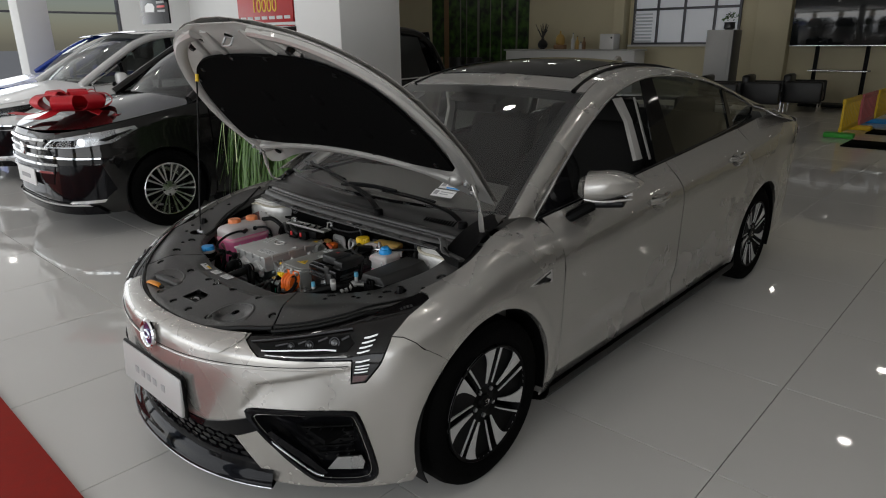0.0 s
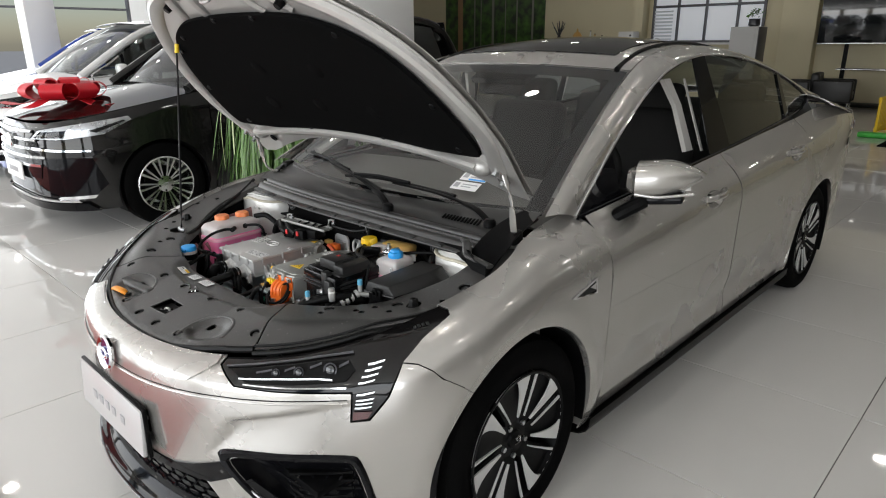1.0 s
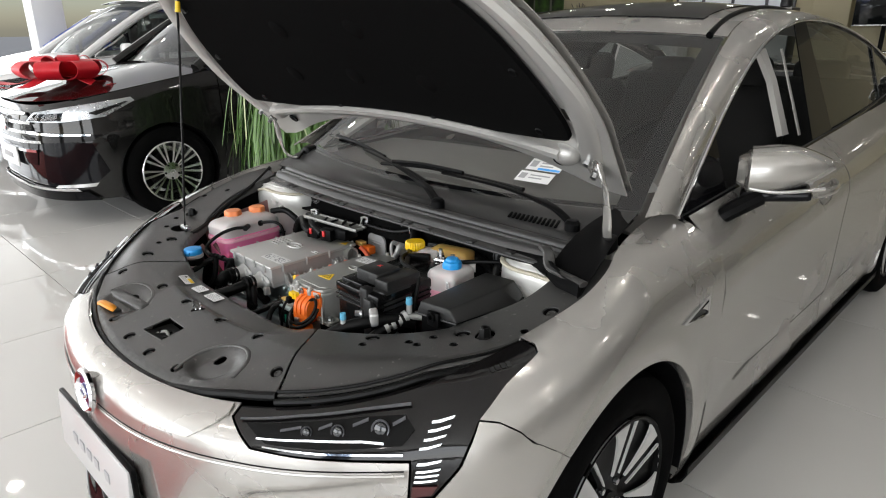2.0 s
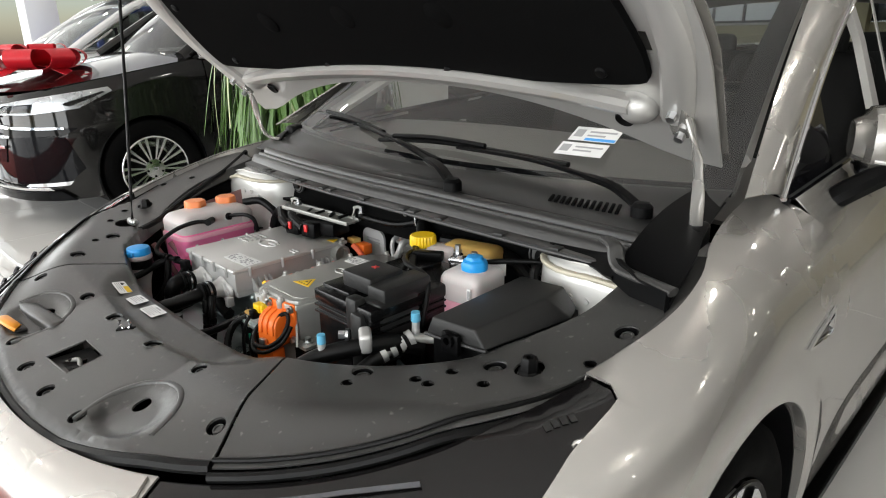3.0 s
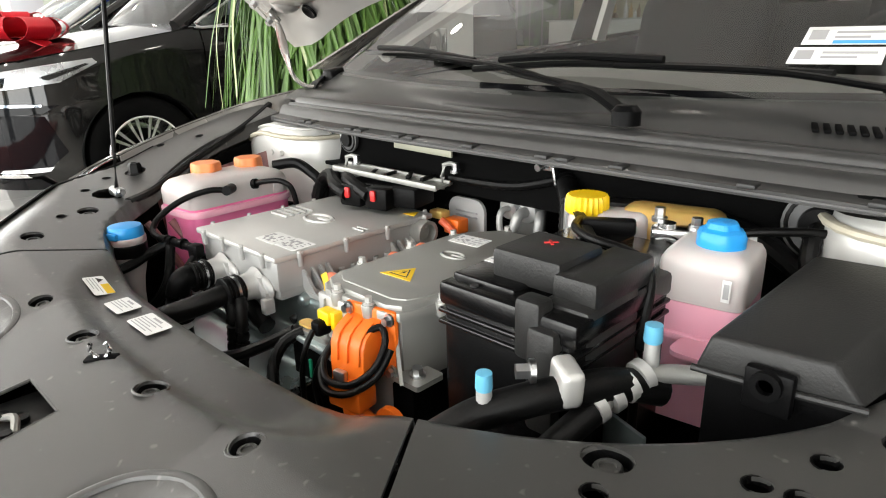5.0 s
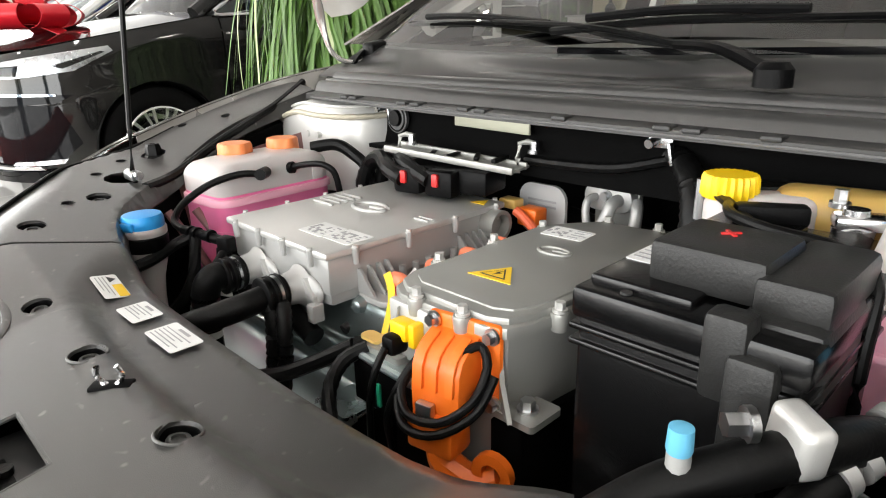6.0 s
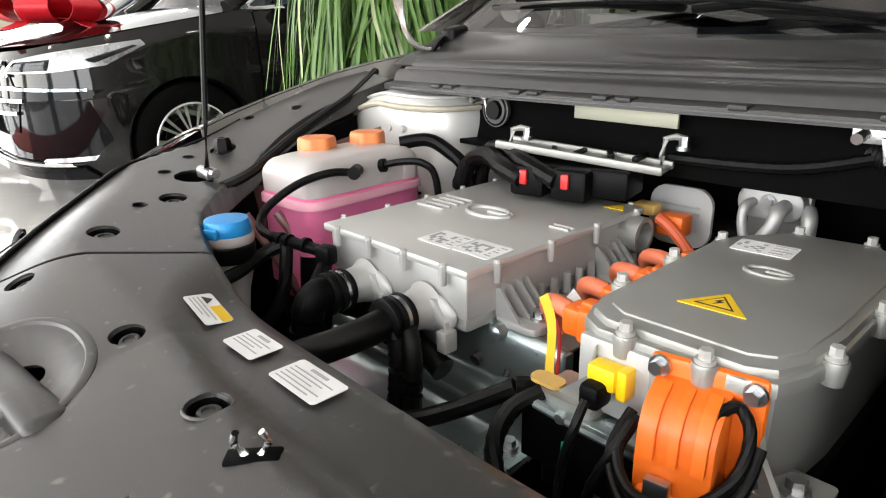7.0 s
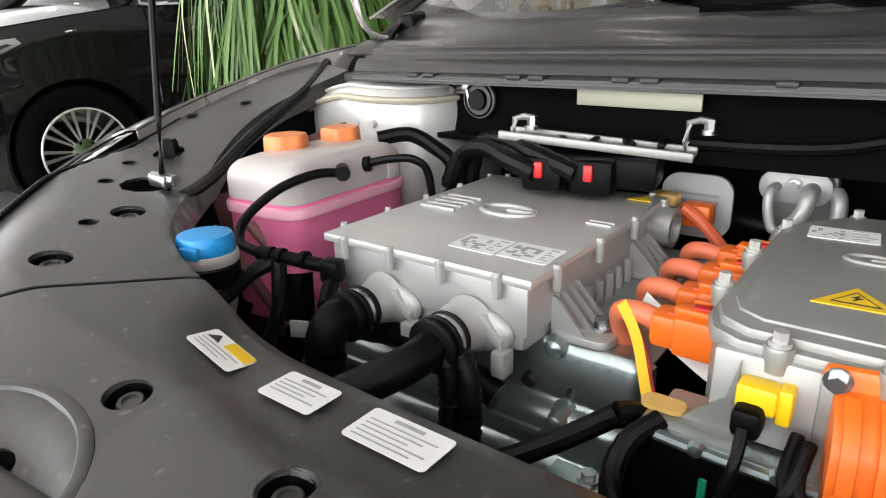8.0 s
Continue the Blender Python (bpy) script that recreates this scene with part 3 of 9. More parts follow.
# doors and rear quarters
DOORS = (("front_door", 0.464, 1.523), ("rear_door", 1.532, 2.499))
for sg in (1, -1):
    for name, y0, y1 in DOORS:
        ys = np.linspace(y0, y1, 12)
        low = [(y, 0.215) for y in ys]
        if name == "rear_door":
            low = [(y, 0.215) for y in np.linspace(y0, 2.40, 8)]
            low += [(AXLE_R - (ARCH + 0.03) * math.cos(radians(a)), HUB_Z + (ARCH + 0.03) * math.sin(radians(a))) for a in (5, 20, 35, 50)]
        hand = ring_poly(y1 - 0.26, 0.805 + 0.062 * (y1 - 1.525), 0.078, 14, 0.034)
        high = [(y, belt(y) + 0.003) for y in ys[::-1]]
        bm = patch(B(), low + high, side(sg), 0.045, 0.022, [hand])
        door = part(name, bm, "champagne", car, solid=0.003)
        hy, hz = y1 - 0.26, 0.805 + 0.062 * (y1 - 1.525)
        hx = side_x(hy, hz)
        bm = B()
        sheet(bm, lambda u, v: Vector((sg * (side_x(hy + 0.08 * v * math.cos(2 * math.pi * u), hz + 0.036 * v * math.sin(2 * math.pi * u)) - 0.030 * (1 - v * v) - 0.001), hy + 0.08 * v * math.cos(2 * math.pi * u), hz + 0.036 * v * math.sin(2 * math.pi * u))), 24, 6)
        part("handle_recess", bm, "champagne", door)
        bm = B()
        tube(bm, [(sg * (side_x(hy - 0.085, hz + 0.012) + 0.002), hy - 0.085, hz + 0.012), (sg * (hx + 0.016), hy - 0.03, hz + 0.016), (sg * (hx + 0.016), hy + 0.05, hz + 0.018), (sg * (side_x(hy + 0.10, hz + 0.02) + 0.001), hy + 0.105, hz + 0.021)], 0.011, 10, 6, flat=1.25)
        part("handle", bm, "champagne", door)
    arch_r = [(AXLE_R - ARCH * math.cos(radians(a)), HUB_Z + ARCH * math.sin(radians(a))) for a in range(-12, 193, 6)]
    door_edge = [(AXLE_R - (ARCH + 0.03) * math.cos(radians(a)), HUB_Z + (ARCH + 0.03) * math.sin(radians(a))) for a in (52, 35, 20, 5)]
    line = [(2.506, belt(2.5) + 0.003), (2.506, 0.80)] + [(2.46, 0.66)] + [(y, z) for y, z in door_edge[1:]] + [(2.36, 0.25)] + arch_r + [(3.3, 0.24), (3.50, 0.25), (3.50, 0.55), (3.50, 0.80), (3.50, 0.957), (3.3, 1.005), (3.1, 1.035), (2.85, 1.035)]
    bm = patch(B(), line, side(sg), 0.045, 0.03)
    part("rear_quarter_panel", bm, "champagne", car, solid=0.003)
    # black sill
    bm = B()
    sheet(bm, lambda u, v: Vector((sg * lerp(0.874, 0.74, v ** 2.5), lerp(0.385, 2.40, u), 0.222 - 0.085 * math.sin(v * math.pi / 2) ** 0.9)), 20, 5)
    part("sill", bm, "plastic", car, solid=0.004)
    # chevron badge on the fender
    bm = B()
    for shape in ([(0.221, 0.697), (0.361, 0.727), (0.352, 0.719), (0.236, 0.692)], [(0.361, 0.727), (0.364, 0.676), (0.356, 0.682), (0.352, 0.719)], [(0.364, 0.676), (0.221, 0.697), (0.240, 0.690), (0.356, 0.682)], [(0.32, 0.706), (0.352, 0.712), (0.354, 0.690)]):
        patch(bm2 := B(), [(s_of_y(a), b) for a, b in shape], skin(0.004, sg))
        me = bpy.data.meshes.new("tmp")
        bm2.to_mesh(me)
        bm2.free()
        bm.from_mesh(me)
        bpy.data.meshes.remove(me)
    badge = part("fender_badge", bm, "chrome", car, "bright chevron badge", solid=0.004)
    part("badge_field", patch(B(), [(s_of_y(a), b) for a, b in ((0.236, 0.6955), (0.355, 0.720), (0.358, 0.681))], skin(0.0015, sg)), "gloss_black", badge, solid=0.002)

# headlights
for sg in (1, -1):
    lens_line = [(S_IN + 0.006, crown_z(S_IN) - 0.003)] + [(s, crown_z(s) - 0.002) for s in np.linspace(S_IN + 0.02, S_TIP - 0.002, 24)] + [(1.094, 0.745), (1.088, 0.734), (1.06, 0.719), (0.998, 0.690), (seam_a[0] - 0.003, seam_a[1]), (0.901, 0.626), (0.869, 0.587), (0.839, 0.551), (0.798, 0.546), (0.803, 0.614), (0.70, 0.615), (0.60, 0.617), (0.505, 0.622), (0.477, 0.647), (S_IN + 0.003, 0.676)]
    bm = patch(B(), lens_line, skin(-0.003, sg), 0.02, 0.012)
    lamp = part("headlight", bm, "lamp_dark", car, "dark headlight with white running light blades")

    def strip(points, width, mat, name, lift=0.002, solid=0.002, label=""):
        bm = patch(B(), [(u, v + width / 2) for u, v in points] + [(u, v - width / 2) for u, v in points[::-1]], skin(lift, sg), 0.02, 0.01)
        return part(name, bm, mat, lamp, label, solid=solid)
    bm = patch(B(), [(0.483, 0.666), (0.591, 0.672), (0.718, 0.673), (0.801, 0.668), (0.814, 0.650), (0.788, 0.632), (0.642, 0.630), (0.534, 0.633)], skin(0.0, sg), 0.02, 0.012)
    part("reflector_panel", bm, "interior", lamp, solid=0.002)
    strip([(0.467, 0.672), (0.591, 0.681), (0.718, 0.682), (0.814, 0.679)], 0.0035, "frame", "upper_trim")
    strip([(0.515, 0.641), (0.617, 0.643), (0.718, 0.640), (0.756, 0.636)], 0.003, "drl", "light_bar", 0.003)
    strip([(0.530, 0.6275), (0.642, 0.6235), (0.789, 0.6215)], 0.003, "chrome", "lower_trim", 0.003)
    for u, v, r in ((0.752, 0.655, 0.021), (0.672, 0.656, 0.016), (0.612, 0.657, 0.013)):
        p = skin(0.001, sg)(u, v)
        n = Vector((0.5 * sg, -0.78, 0.35)).normalized()
        part("projector", lathe(B(), [(r * 0.6, 0), (r * 0.5, 0.004), (0.0, 0.007)], n=20), "screen", lamp).matrix_local = Matrix.Translation(p) @ n.to_track_quat("Z", "Y").to_matrix().to_4x4()
        part("projector_ring", lathe(B(), [(r * 0.80, 0), (r * 0.80, 0.004), (r * 0.64, 0.002), (r * 0.64, 0)], n=20, caps=False), "frame", lamp).matrix_local = Matrix.Translation(p) @ n.to_track_quat("Z", "Y").to_matrix().to_4x4()
    for u0, u1, v in ((0.560, 0.60, 0.663), (0.635, 0.66, 0.666), (0.70, 0.73, 0.668), (0.775, 0.80, 0.664)):
        strip([(u0, v - 0.006), (u1, v)], 0.004, "frame", "reflector_facet", 0.003)
    for k in range(8):
        u0 = 0.806 + 0.002 * k if k < 4 else 0.818 + 0.0095 * (k - 4)
        v0 = 0.579 + 0.0098 * k if k < 4 else 0.6265 + 0.0095 * (k - 4)
        w = 0.038 + 0.001 * (k % 4)
        bm = patch(B(), [(u0, v0), (u0 + w * 0.35, v0 + 0.0002), (u0 + w, v0 + 0.0042), (u0 + w + 0.004, v0 + 0.0068), (u0 + w * 0.4, v0 + 0.0032), (u0 + 0.002, v0 + 0.0026)], skin(0.002, sg), 0.012, 0.01)
        part("light_blade", bm, "drl", lamp, solid=0.003)
    bm = patch(B(), [(0.801, 0.549), (0.837, 0.555), (0.848, 0.572), (0.803, 0.570)], skin(0.0, sg), 0.02, 0.01)
    part("side_marker", bm, "red_light", lamp, solid=0.002)
    # script mark moulded into the lens: bars only
    for k in range(4):
        u0 = 0.985 + 0.012 * k
        v0 = 0.706 + 0.003 * k
        bm = patch(B(), [(u0, v0), (u0 + 0.009, v0 + 0.002), (u0 + 0.009, v0 + 0.007), (u0, v0 + 0.005)], skin(-0.0015, sg), 0.02, 0.02)
        part("mark_bar", bm, "terminal_grey", lamp)

    # fog bay: dark bowl, trim blade, mesh and bright corner
    fx = sum(p[0] for p in FOG) / len(FOG)
    fz = sum(p[1] for p in FOG) / len(FOG)
    outer = [Vector((a, b, 0)) for a, b in FOG]
    bm = B()
    rings = []
    for k, (sc, dep) in enumerate(((1.17, -0.003), (1.155, 0.006), (1.11, 0.012), (1.03, 0.009), (0.97, -0.010), (0.93, -0.03), (0.80, -0.05), (0.4, -0.055))):
        f = skin(dep, sg)
        rings.append([bm.verts.new(f(fx + (p.x - fx) * sc, fz + (p.y - fz) * sc)) for p in outer])
    for a, b in zip(rings, rings[1:]):
        for j in range(len(a)):
            bm.faces.new((a[j], a[(j + 1) % len(a)], b[(j + 1) % len(a)], b[j]))
    bm.faces.new(rings[-1])
    bayob = part("fog_lamp_bay", bm, "gloss_black", car, "gloss black vent surround in the bumper")
    bm = patch(B(), [(0.515, 0.360), (0.535, 0.372), (0.645, 0.290), (0.705, 0.225), (0.690, 0.215), (0.62, 0.275)], skin(0.002, sg), 0.02, 0.02)
    part("trim_blade", bm, "gloss_black", bayob, solid=0.008)
    part("edge_strip", tube(B(), [skin(0.006, sg)(u, v) for u, v in ((0.505, 0.352), (0.58, 0.292), (0.655, 0.228), (0.69, 0.212))], 0.0035, 8, 4), "steel", bayob)
    bm = patch(B(), [(0.700, 0.222), (0.815, 0.222), (0.822, 0.250), (0.812, 0.275), (0.735, 0.270)], skin(-0.016, sg), 0.02, 0.02)
    part("corner_reflector", bm, "steel", bayob, "pale corner of the vent", solid=0.004)
    for k in range(5):
        u0 = 0.625 + 0.012 * k
        bm = patch(B(), [(u0, 0.375 - 0.024 * k), (0.790, 0.385 - 0.024 * k), (0.790, 0.392 - 0.024 * k), (u0, 0.382 - 0.024 * k)], skin(-0.022, sg), 0.03, 0.02)
        part("mesh_bar", bm, "plastic", bayob, solid=0.004)
        for j in range(4):
            uu = u0 + 0.02 + 0.036 * j + 0.01 * (k % 2)
            if uu < 0.78:
                bm = patch(B(), [(uu, 0.368 - 0.024 * k), (uu + 0.006, 0.368 - 0.024 * k), (uu + 0.012, 0.378 - 0.024 * k), (uu + 0.006, 0.378 - 0.024 * k)], skin(-0.021, sg), 0.03, 0.02)
                part("mesh_link", bm, "gloss_black", bayob, solid=0.004)

# lower grille with hexagonal studs and lip
for sg in (1, -1):
    bm = patch(B(), [(0.0, 0.35), (s_of_x(0.36), 0.34), (s_of_x(0.475), 0.20), (s_of_x(0.47), 0.16), (0, 0.15)], skin(-0.035, sg), 0.03, 0.03)
    part("grille_backing", bm, "plastic", car)
    bm = patch(B(), [(0, 0.350), (s_of_x(0.27), 0.350), (s_of_x(0.35), 0.372), (s_of_x(0.44), 0.405), (s_of_x(0.47), 0.365), (s_of_x(0.40), 0.330), (0, 0.318)], skin(0.003, sg), 0.03, 0.02)
    part("grille_top_strip", bm, "gloss_black", car, solid=0.006)
grille = part("grille", patch(B(), [(0.0, 0.33), (s_of_x(0.33), 0.325), (s_of_x(0.34), 0.31), (0, 0.315)], skin(-0.02, 1), 0.03, 0.03), "plastic", car)
for sg in (1, -1):
    for row in range(5):
        for k in range(9):
            s0 = 0.025 + 0.05 * k + (0.025 if row % 2 else 0)
            z0 = 0.305 - 0.022 * row
            if s0 > s_of_x(lerp(0.345, 0.44, row / 5)):
                continue
            f = skin(-0.022, sg)
            bm = patch(B(), [(s0 - 0.02, z0), (s0 - 0.013, z0 + 0.008), (s0 + 0.013, z0 + 0.008), (s0 + 0.02, z0), (s0 + 0.013, z0 - 0.008), (s0 - 0.013, z0 - 0.008)], f, 0.05, 0.05)
            part("grille_stud", bm, "gloss_black", grille, solid=0.010)
lip, rim_line = B(), []
for sg in (1, -1):
    f = skin(0, sg)
    prof = [(-0.030, 0.226), (-0.006, 0.214), (0.014, 0.190), (0.026, 0.170), (0.034, 0.160), (0.036, 0.152), (0.028, 0.146), (-0.03, 0.146)]

    def lip_at(u, v):
        p = f(lerp(0, s_of_x(0.50), u), 0.18)
        n = Vector((p.x * 0.9, p.y, 0)).normalized()
        k = v * (len(prof) - 1)
        j = min(int(k), len(prof) - 2)
        d, z = lerp(prof[j][0], prof[j + 1][0], k - j), lerp(prof[j][1], prof[j + 1][1], k - j)
        return Vector((p.x, p.y, z + 0.014 * u * u)) + n * d
    sheet(lip, lip_at, 24, 21)
    rim_line = [lip_at(u, 5 / 7) for u in np.linspace(1, 0, 12)] if sg > 0 else rim_line + [lip_at(u, 5 / 7) for u in np.linspace(0.09, 1, 11)]
chin = part("front_lip", lip, "gloss_black", car, "gloss black chin spoiler")
# steel tube stands in for the reflection along the chin's lower edge
part("lip_edge", tube(B(), rim_line, 0.0022, 6, 2), "steel", chin)

# emblem: a ring with a bright tilted oval
em = Vector((0, -0.752, 0.588))
bm = lathe(B(), [(0.049, 0), (0.050, 0.008), (0.045, 0.013), (0.040, 0.010), (0.036, 0.004), (0.0, 0.002)], n=36)
bmesh.ops.transform(bm, matrix=pose(*em, 84, 0, 0), verts=bm.verts)
emblem = part("emblem", bm, "chrome", car, "round chrome badge with a violet blue face")
bm = lathe(B(), [(0.036, 0.006), (0.0, 0.009)], n=36)
bmesh.ops.transform(bm, matrix=pose(*em, 84, 0, 0), verts=bm.verts)
part("badge_face", bm, material("violet_badge", (0.05, 0.04, 0.22), 0.1, 0.6, 1.0, 0.3, 20), emblem)
bm = B()
tube(bm, [(0.024 * math.cos(a), 0.012 * math.sin(a), 0.011) for a in np.linspace(-2.6, 2.2, 12)], 0.0035, 8, 2)
bmesh.ops.transform(bm, matrix=pose(*em, 84, 0, 0), verts=bm.verts)
part("badge_loop", bm, "chrome", emblem)

# number plate with a plain plate insert
bm = box(B(), (-0.012, -0.763, 0.420), (0.445, 0.014, 0.138), 0.006)
bmesh.ops.rotate(bm, cent=(0, -0.763, 0.42), matrix=Matrix.Rotation(radians(-4), 3, "X"), verts=bm.verts)
plate = part("number_plate", bm, "plate_white", car, "white show plate with faint grey bars")
for x, w, mname in ((-0.105, 0.035, "ink"), (-0.058, 0.035, "ink"), (-0.012, 0.035, "ink"), (0.034, 0.035, "ink"), (0.098, 0.035, "ink")):
    part("plate_bar", box(B(), (x - 0.012, -0.771, 0.416), (w * 0.75, 0.003, 0.026), 0.001), mname, plate)
part("plate_frame", box(B(), (-0.012, -0.754, 0.420), (0.455, 0.012, 0.148), 0.004), "plastic", plate)

# ---- greenhouse ----
WIN = [(0.42, 0.880), (0.58, 0.978), (0.78, 1.096), (1.00, 1.208), (1.20, 1.285), (1.42, 1.332), (1.62, 1.348), (1.90, 1.336), (2.2, 1.298), (2.5, 1.240), (2.8, 1.165), (3.03, 1.095), (2.90, 1.045), (2.62, 1.016)]
WIN_TOP = WIN[:12]
RAIL = curve([(0.735, 0.28, 0.905), (0.655, 0.62, 1.085), (0.575, 1.0, 1.268), (0.535, 1.25, 1.345), (0.515, 1.6, 1.382), (0.51, 2.0, 1.366), (0.52, 2.4, 1.305), (0.545, 2.8, 1.205), (0.60, 3.1, 1.105), (0.66, 3.35, 1.055)], 8)
TOPS = curve([(y, z, 0) for y, z in WIN_TOP], 8)
for sg in (1, -1):
    up = upper(sg)
    def rail_at(u, v):
        a = RAIL[min(int(u * (len(RAIL) - 1)), len(RAIL) - 1)]
        t = TOPS[min(int(u * (len(TOPS) - 1)), len(TOPS) - 1)]
        b = up(t.x, t.y)
        a = Vector((a.x * sg, a.y, a.z))
        mid = (a + b) / 2 + Vector((0.030 * sg, 0, 0.022))
        return (1 - v) ** 2 * a + 2 * v * (1 - v) * mid + v * v * b
    part("roof_rail", sheet(B(), rail_at, 88, 8), "champagne", car, solid=0.004)
    # rear pillar corner between rail end and quarter
    line = [(2.62, belt(2.62) - 0.005), (2.9, 1.045), (3.03, 1.095), (3.35, 1.055), (3.12, 1.03), (2.85, 1.0)]
    # bright strip over the windows and black frame
    line3 = [up(y, z) for y, z in ((t.x, t.y) for t in TOPS)]
    part("window_trim", tube(B(), [p + Vector((0.004 * sg, 0, 0.0)) for p in line3[::4]], 0.006, 8, 2), "chrome", car)
    part("belt_strip", tube(B(), [up(y, belt(y) + 0.004) + Vector((0.004 * sg, 0, 0)) for y in (0.43, 0.9, 1.5, 2.0, 2.62)] + [up(2.90, 1.045), up(3.03, 1.095)], 0.008, 8, 4), "gloss_black", car)
    pillar = patch(B(), [(1.44, belt(1.44)), (1.66, belt(1.66)), (1.58, 1.343), (1.46, 1.335)], upper(sg, 0.003), 0.05, 0.05)
    part("door_pillar", pillar, "gloss_black", car, solid=0.004)
    part("rear_pillar_strip", patch(B(), [(2.46, belt(2.46)), (2.54, belt(2.54)), (2.50, 1.228), (2.46, 1.238)], upper(sg, 0.003), 0.05, 0.05), "gloss_black", car, solid=0.004)
    part("mirror_sail", patch(B(), [(0.445, 0.882), (0.70, 0.892), (0.70, 1.040), (0.58, 0.972)], upper(sg, 0.004), 0.05, 0.05), "gloss_black", car, solid=0.006)
    if sg < 0:
        part("front_window", patch(B(), [(0.70, 0.892), (1.45, 0.938), (1.46, 1.33), (1.2, 1.275), (0.9, 1.15), (0.70, 1.04)], upper(sg, -0.004), 0.1, 0.1), "glass", car, heart=(0, 1.5, 0.8))
    part("rear_window_pane", patch(B(), [(1.64, 0.95), (2.47, 1.003), (2.47, 1.238), (2.2, 1.293), (1.9, 1.330), (1.60, 1.342)], upper(sg, -0.003), 0.1, 0.1), "tinted", car, heart=(0, 1.5, 0.8))
    part("quarter_pane", patch(B(), [(2.54, 1.008), (2.88, 1.043), (3.01, 1.095), (2.8, 1.16), (2.52, 1.222)], upper(sg, -0.003), 0.1, 0.1), "tinted", car, heart=(0, 1.5, 0.8))
    # light pillar lining seen through the open window
    part("pillar_lining", patch(B(), [(1.43, 0.95), (1.49, 0.95), (1.47, 1.14), (1.42, 1.25), (1.36, 1.25), (1.42, 1.14)], upper(sg, -0.10), 0.05, 0.05), "trim_light", car, solid=0.02)
    part("seat_belt", patch(B(), [(1.50, 0.95), (1.52, 0.95), (1.49, 1.25), (1.475, 1.25)], upper(sg, -0.06), 0.05, 0.05), "trim_light", car, solid=0.004)


def rail_x(y):
    ys, xs = [p.y for p in RAIL], [p.x for p in RAIL]
    return float(np.interp(y, ys, xs))


def rail_z(y):
    return float(np.interp(y, [p.y for p in RAIL], [p.z for p in RAIL]))


def roof_at(x01, y):
    """x01 from -1 to 1 across the roof."""
    xr = rail_x(y) - 0.004
    return Vector((x01 * xr, y, rail_z(y) + 0.040 * (1 - x01 ** 2)))


ROOF_F, ROOF_R = 1.07, 2.42
roof = part("roof", sheet(B(), lambda u, v: roof_at(2 * v - 1, lerp(ROOF_F - 0.05 * (1 - (2 * v - 1) ** 2), ROOF_R + 0.06 * (1 - (2 * v - 1) ** 2), u)), 30, 24), "champagne", car, solid=0.004)
part("sunroof_glass", sheet(B(), lambda u, v: roof_at(lerp(-0.78, 0.78, v), lerp(1.19 - 0.04 * (1 - (2 * v - 1) ** 2), 2.25, u)) + Vector((0, 0, 0.004)), 20, 16), "gloss_black", car, "dark panoramic roof glass", solid=0.003)
for sg in (1, -1):
    part("roof_ditch", tube(B(), [roof_at(0.90 * sg, y) + Vector((0, 0, 0.0)) for y in np.linspace(1.06, 2.45, 8)], 0.012, 8, 3), "plastic", car)
part("antenna_fin", prism(B(), [(0, 0), (0.16, 0), (0.15, 0.012), (0.12, 0.05), (0.10, 0.055)], -0.012, 0.012, Matrix.Translation((0, 2.30, rail_z(2.3) + 0.04)) @ pose(0, 0, 0, 90, 0, 90), 0.004), "champagne", car)


def screen_at(u, v, drop=0.0):
    """The windscreen: u from its foot to the roof, v across."""
    x01 = 2 * v - 1
    foot = Vector((0.715 * x01, 0.185 + 0.13 * x01 ** 2, 0.888 + 0.012 * x01 ** 2))
    head = roof_at(x01, ROOF_F - 0.05 * (1 - x01 ** 2))
    p = foot.lerp(head, u)
    p.z += 0.035 * math.sin(math.pi * u) * (0.6 + 0.4 * (1 - x01 ** 2)) - drop
    return p


ws = part("windscreen", sheet(B(), lambda u, v: screen_at(lerp(0.0, 1, u), lerp(0.005, 0.995, v)), 24, 30), "glass", car, heart=(0, 1.5, 0.8))
ws.visible_shadow = False
band = B()
sheet(band, lambda u, v: screen_at(lerp(0.90, 1.0, u), lerp(0.01, 0.99, v), 0.004), 3, 30)
sheet(band, lambda u, v: screen_at(lerp(0.0, 0.035, u), lerp(0.01, 0.99, v), 0.004), 3, 30)
for a, b in ((0.01, 0.05), (0.95, 0.99)):
    sheet(band, lambda u, v: screen_at(lerp(0.035, 0.90, u), lerp(a, b, v), 0.004), 20, 2)
part("windscreen_border", band, "gloss_black", car, "black ceramic border")
part("sensor_box", box(B(), (0, 1.02, 1.275), (0.30, 0.16, 0.03), 0.01, (24, 0, 0)), "plastic", car)
part("rear_view_mirror", box(B(), (0.0, 0.98, 1.215), (0.24, 0.03, 0.06), 0.012, (-15, 0, 0)), "plastic", car)
rear_glass = part("rear_windscreen", sheet(B(), lambda u, v: roof_at(2 * v - 1, lerp(ROOF_R + 0.06 * (1 - (2 * v - 1) ** 2), 3.28, u)), 16, 20), "tinted", car, heart=(0, 1.5, 0.8))
part("trunk_lid", sheet(B(), lambda u, v: Vector(((2 * v - 1) * lerp(0.63, 0.66, u), lerp(3.22, 3.76 - 0.14 * abs(2 * v - 1) ** 3, u), lerp(1.085, 0.985, u) + 0.025 * (1 - (2 * v - 1) ** 2) + 0.03 * u ** 4)), 12, 20), "champagne", car, solid=0.004)


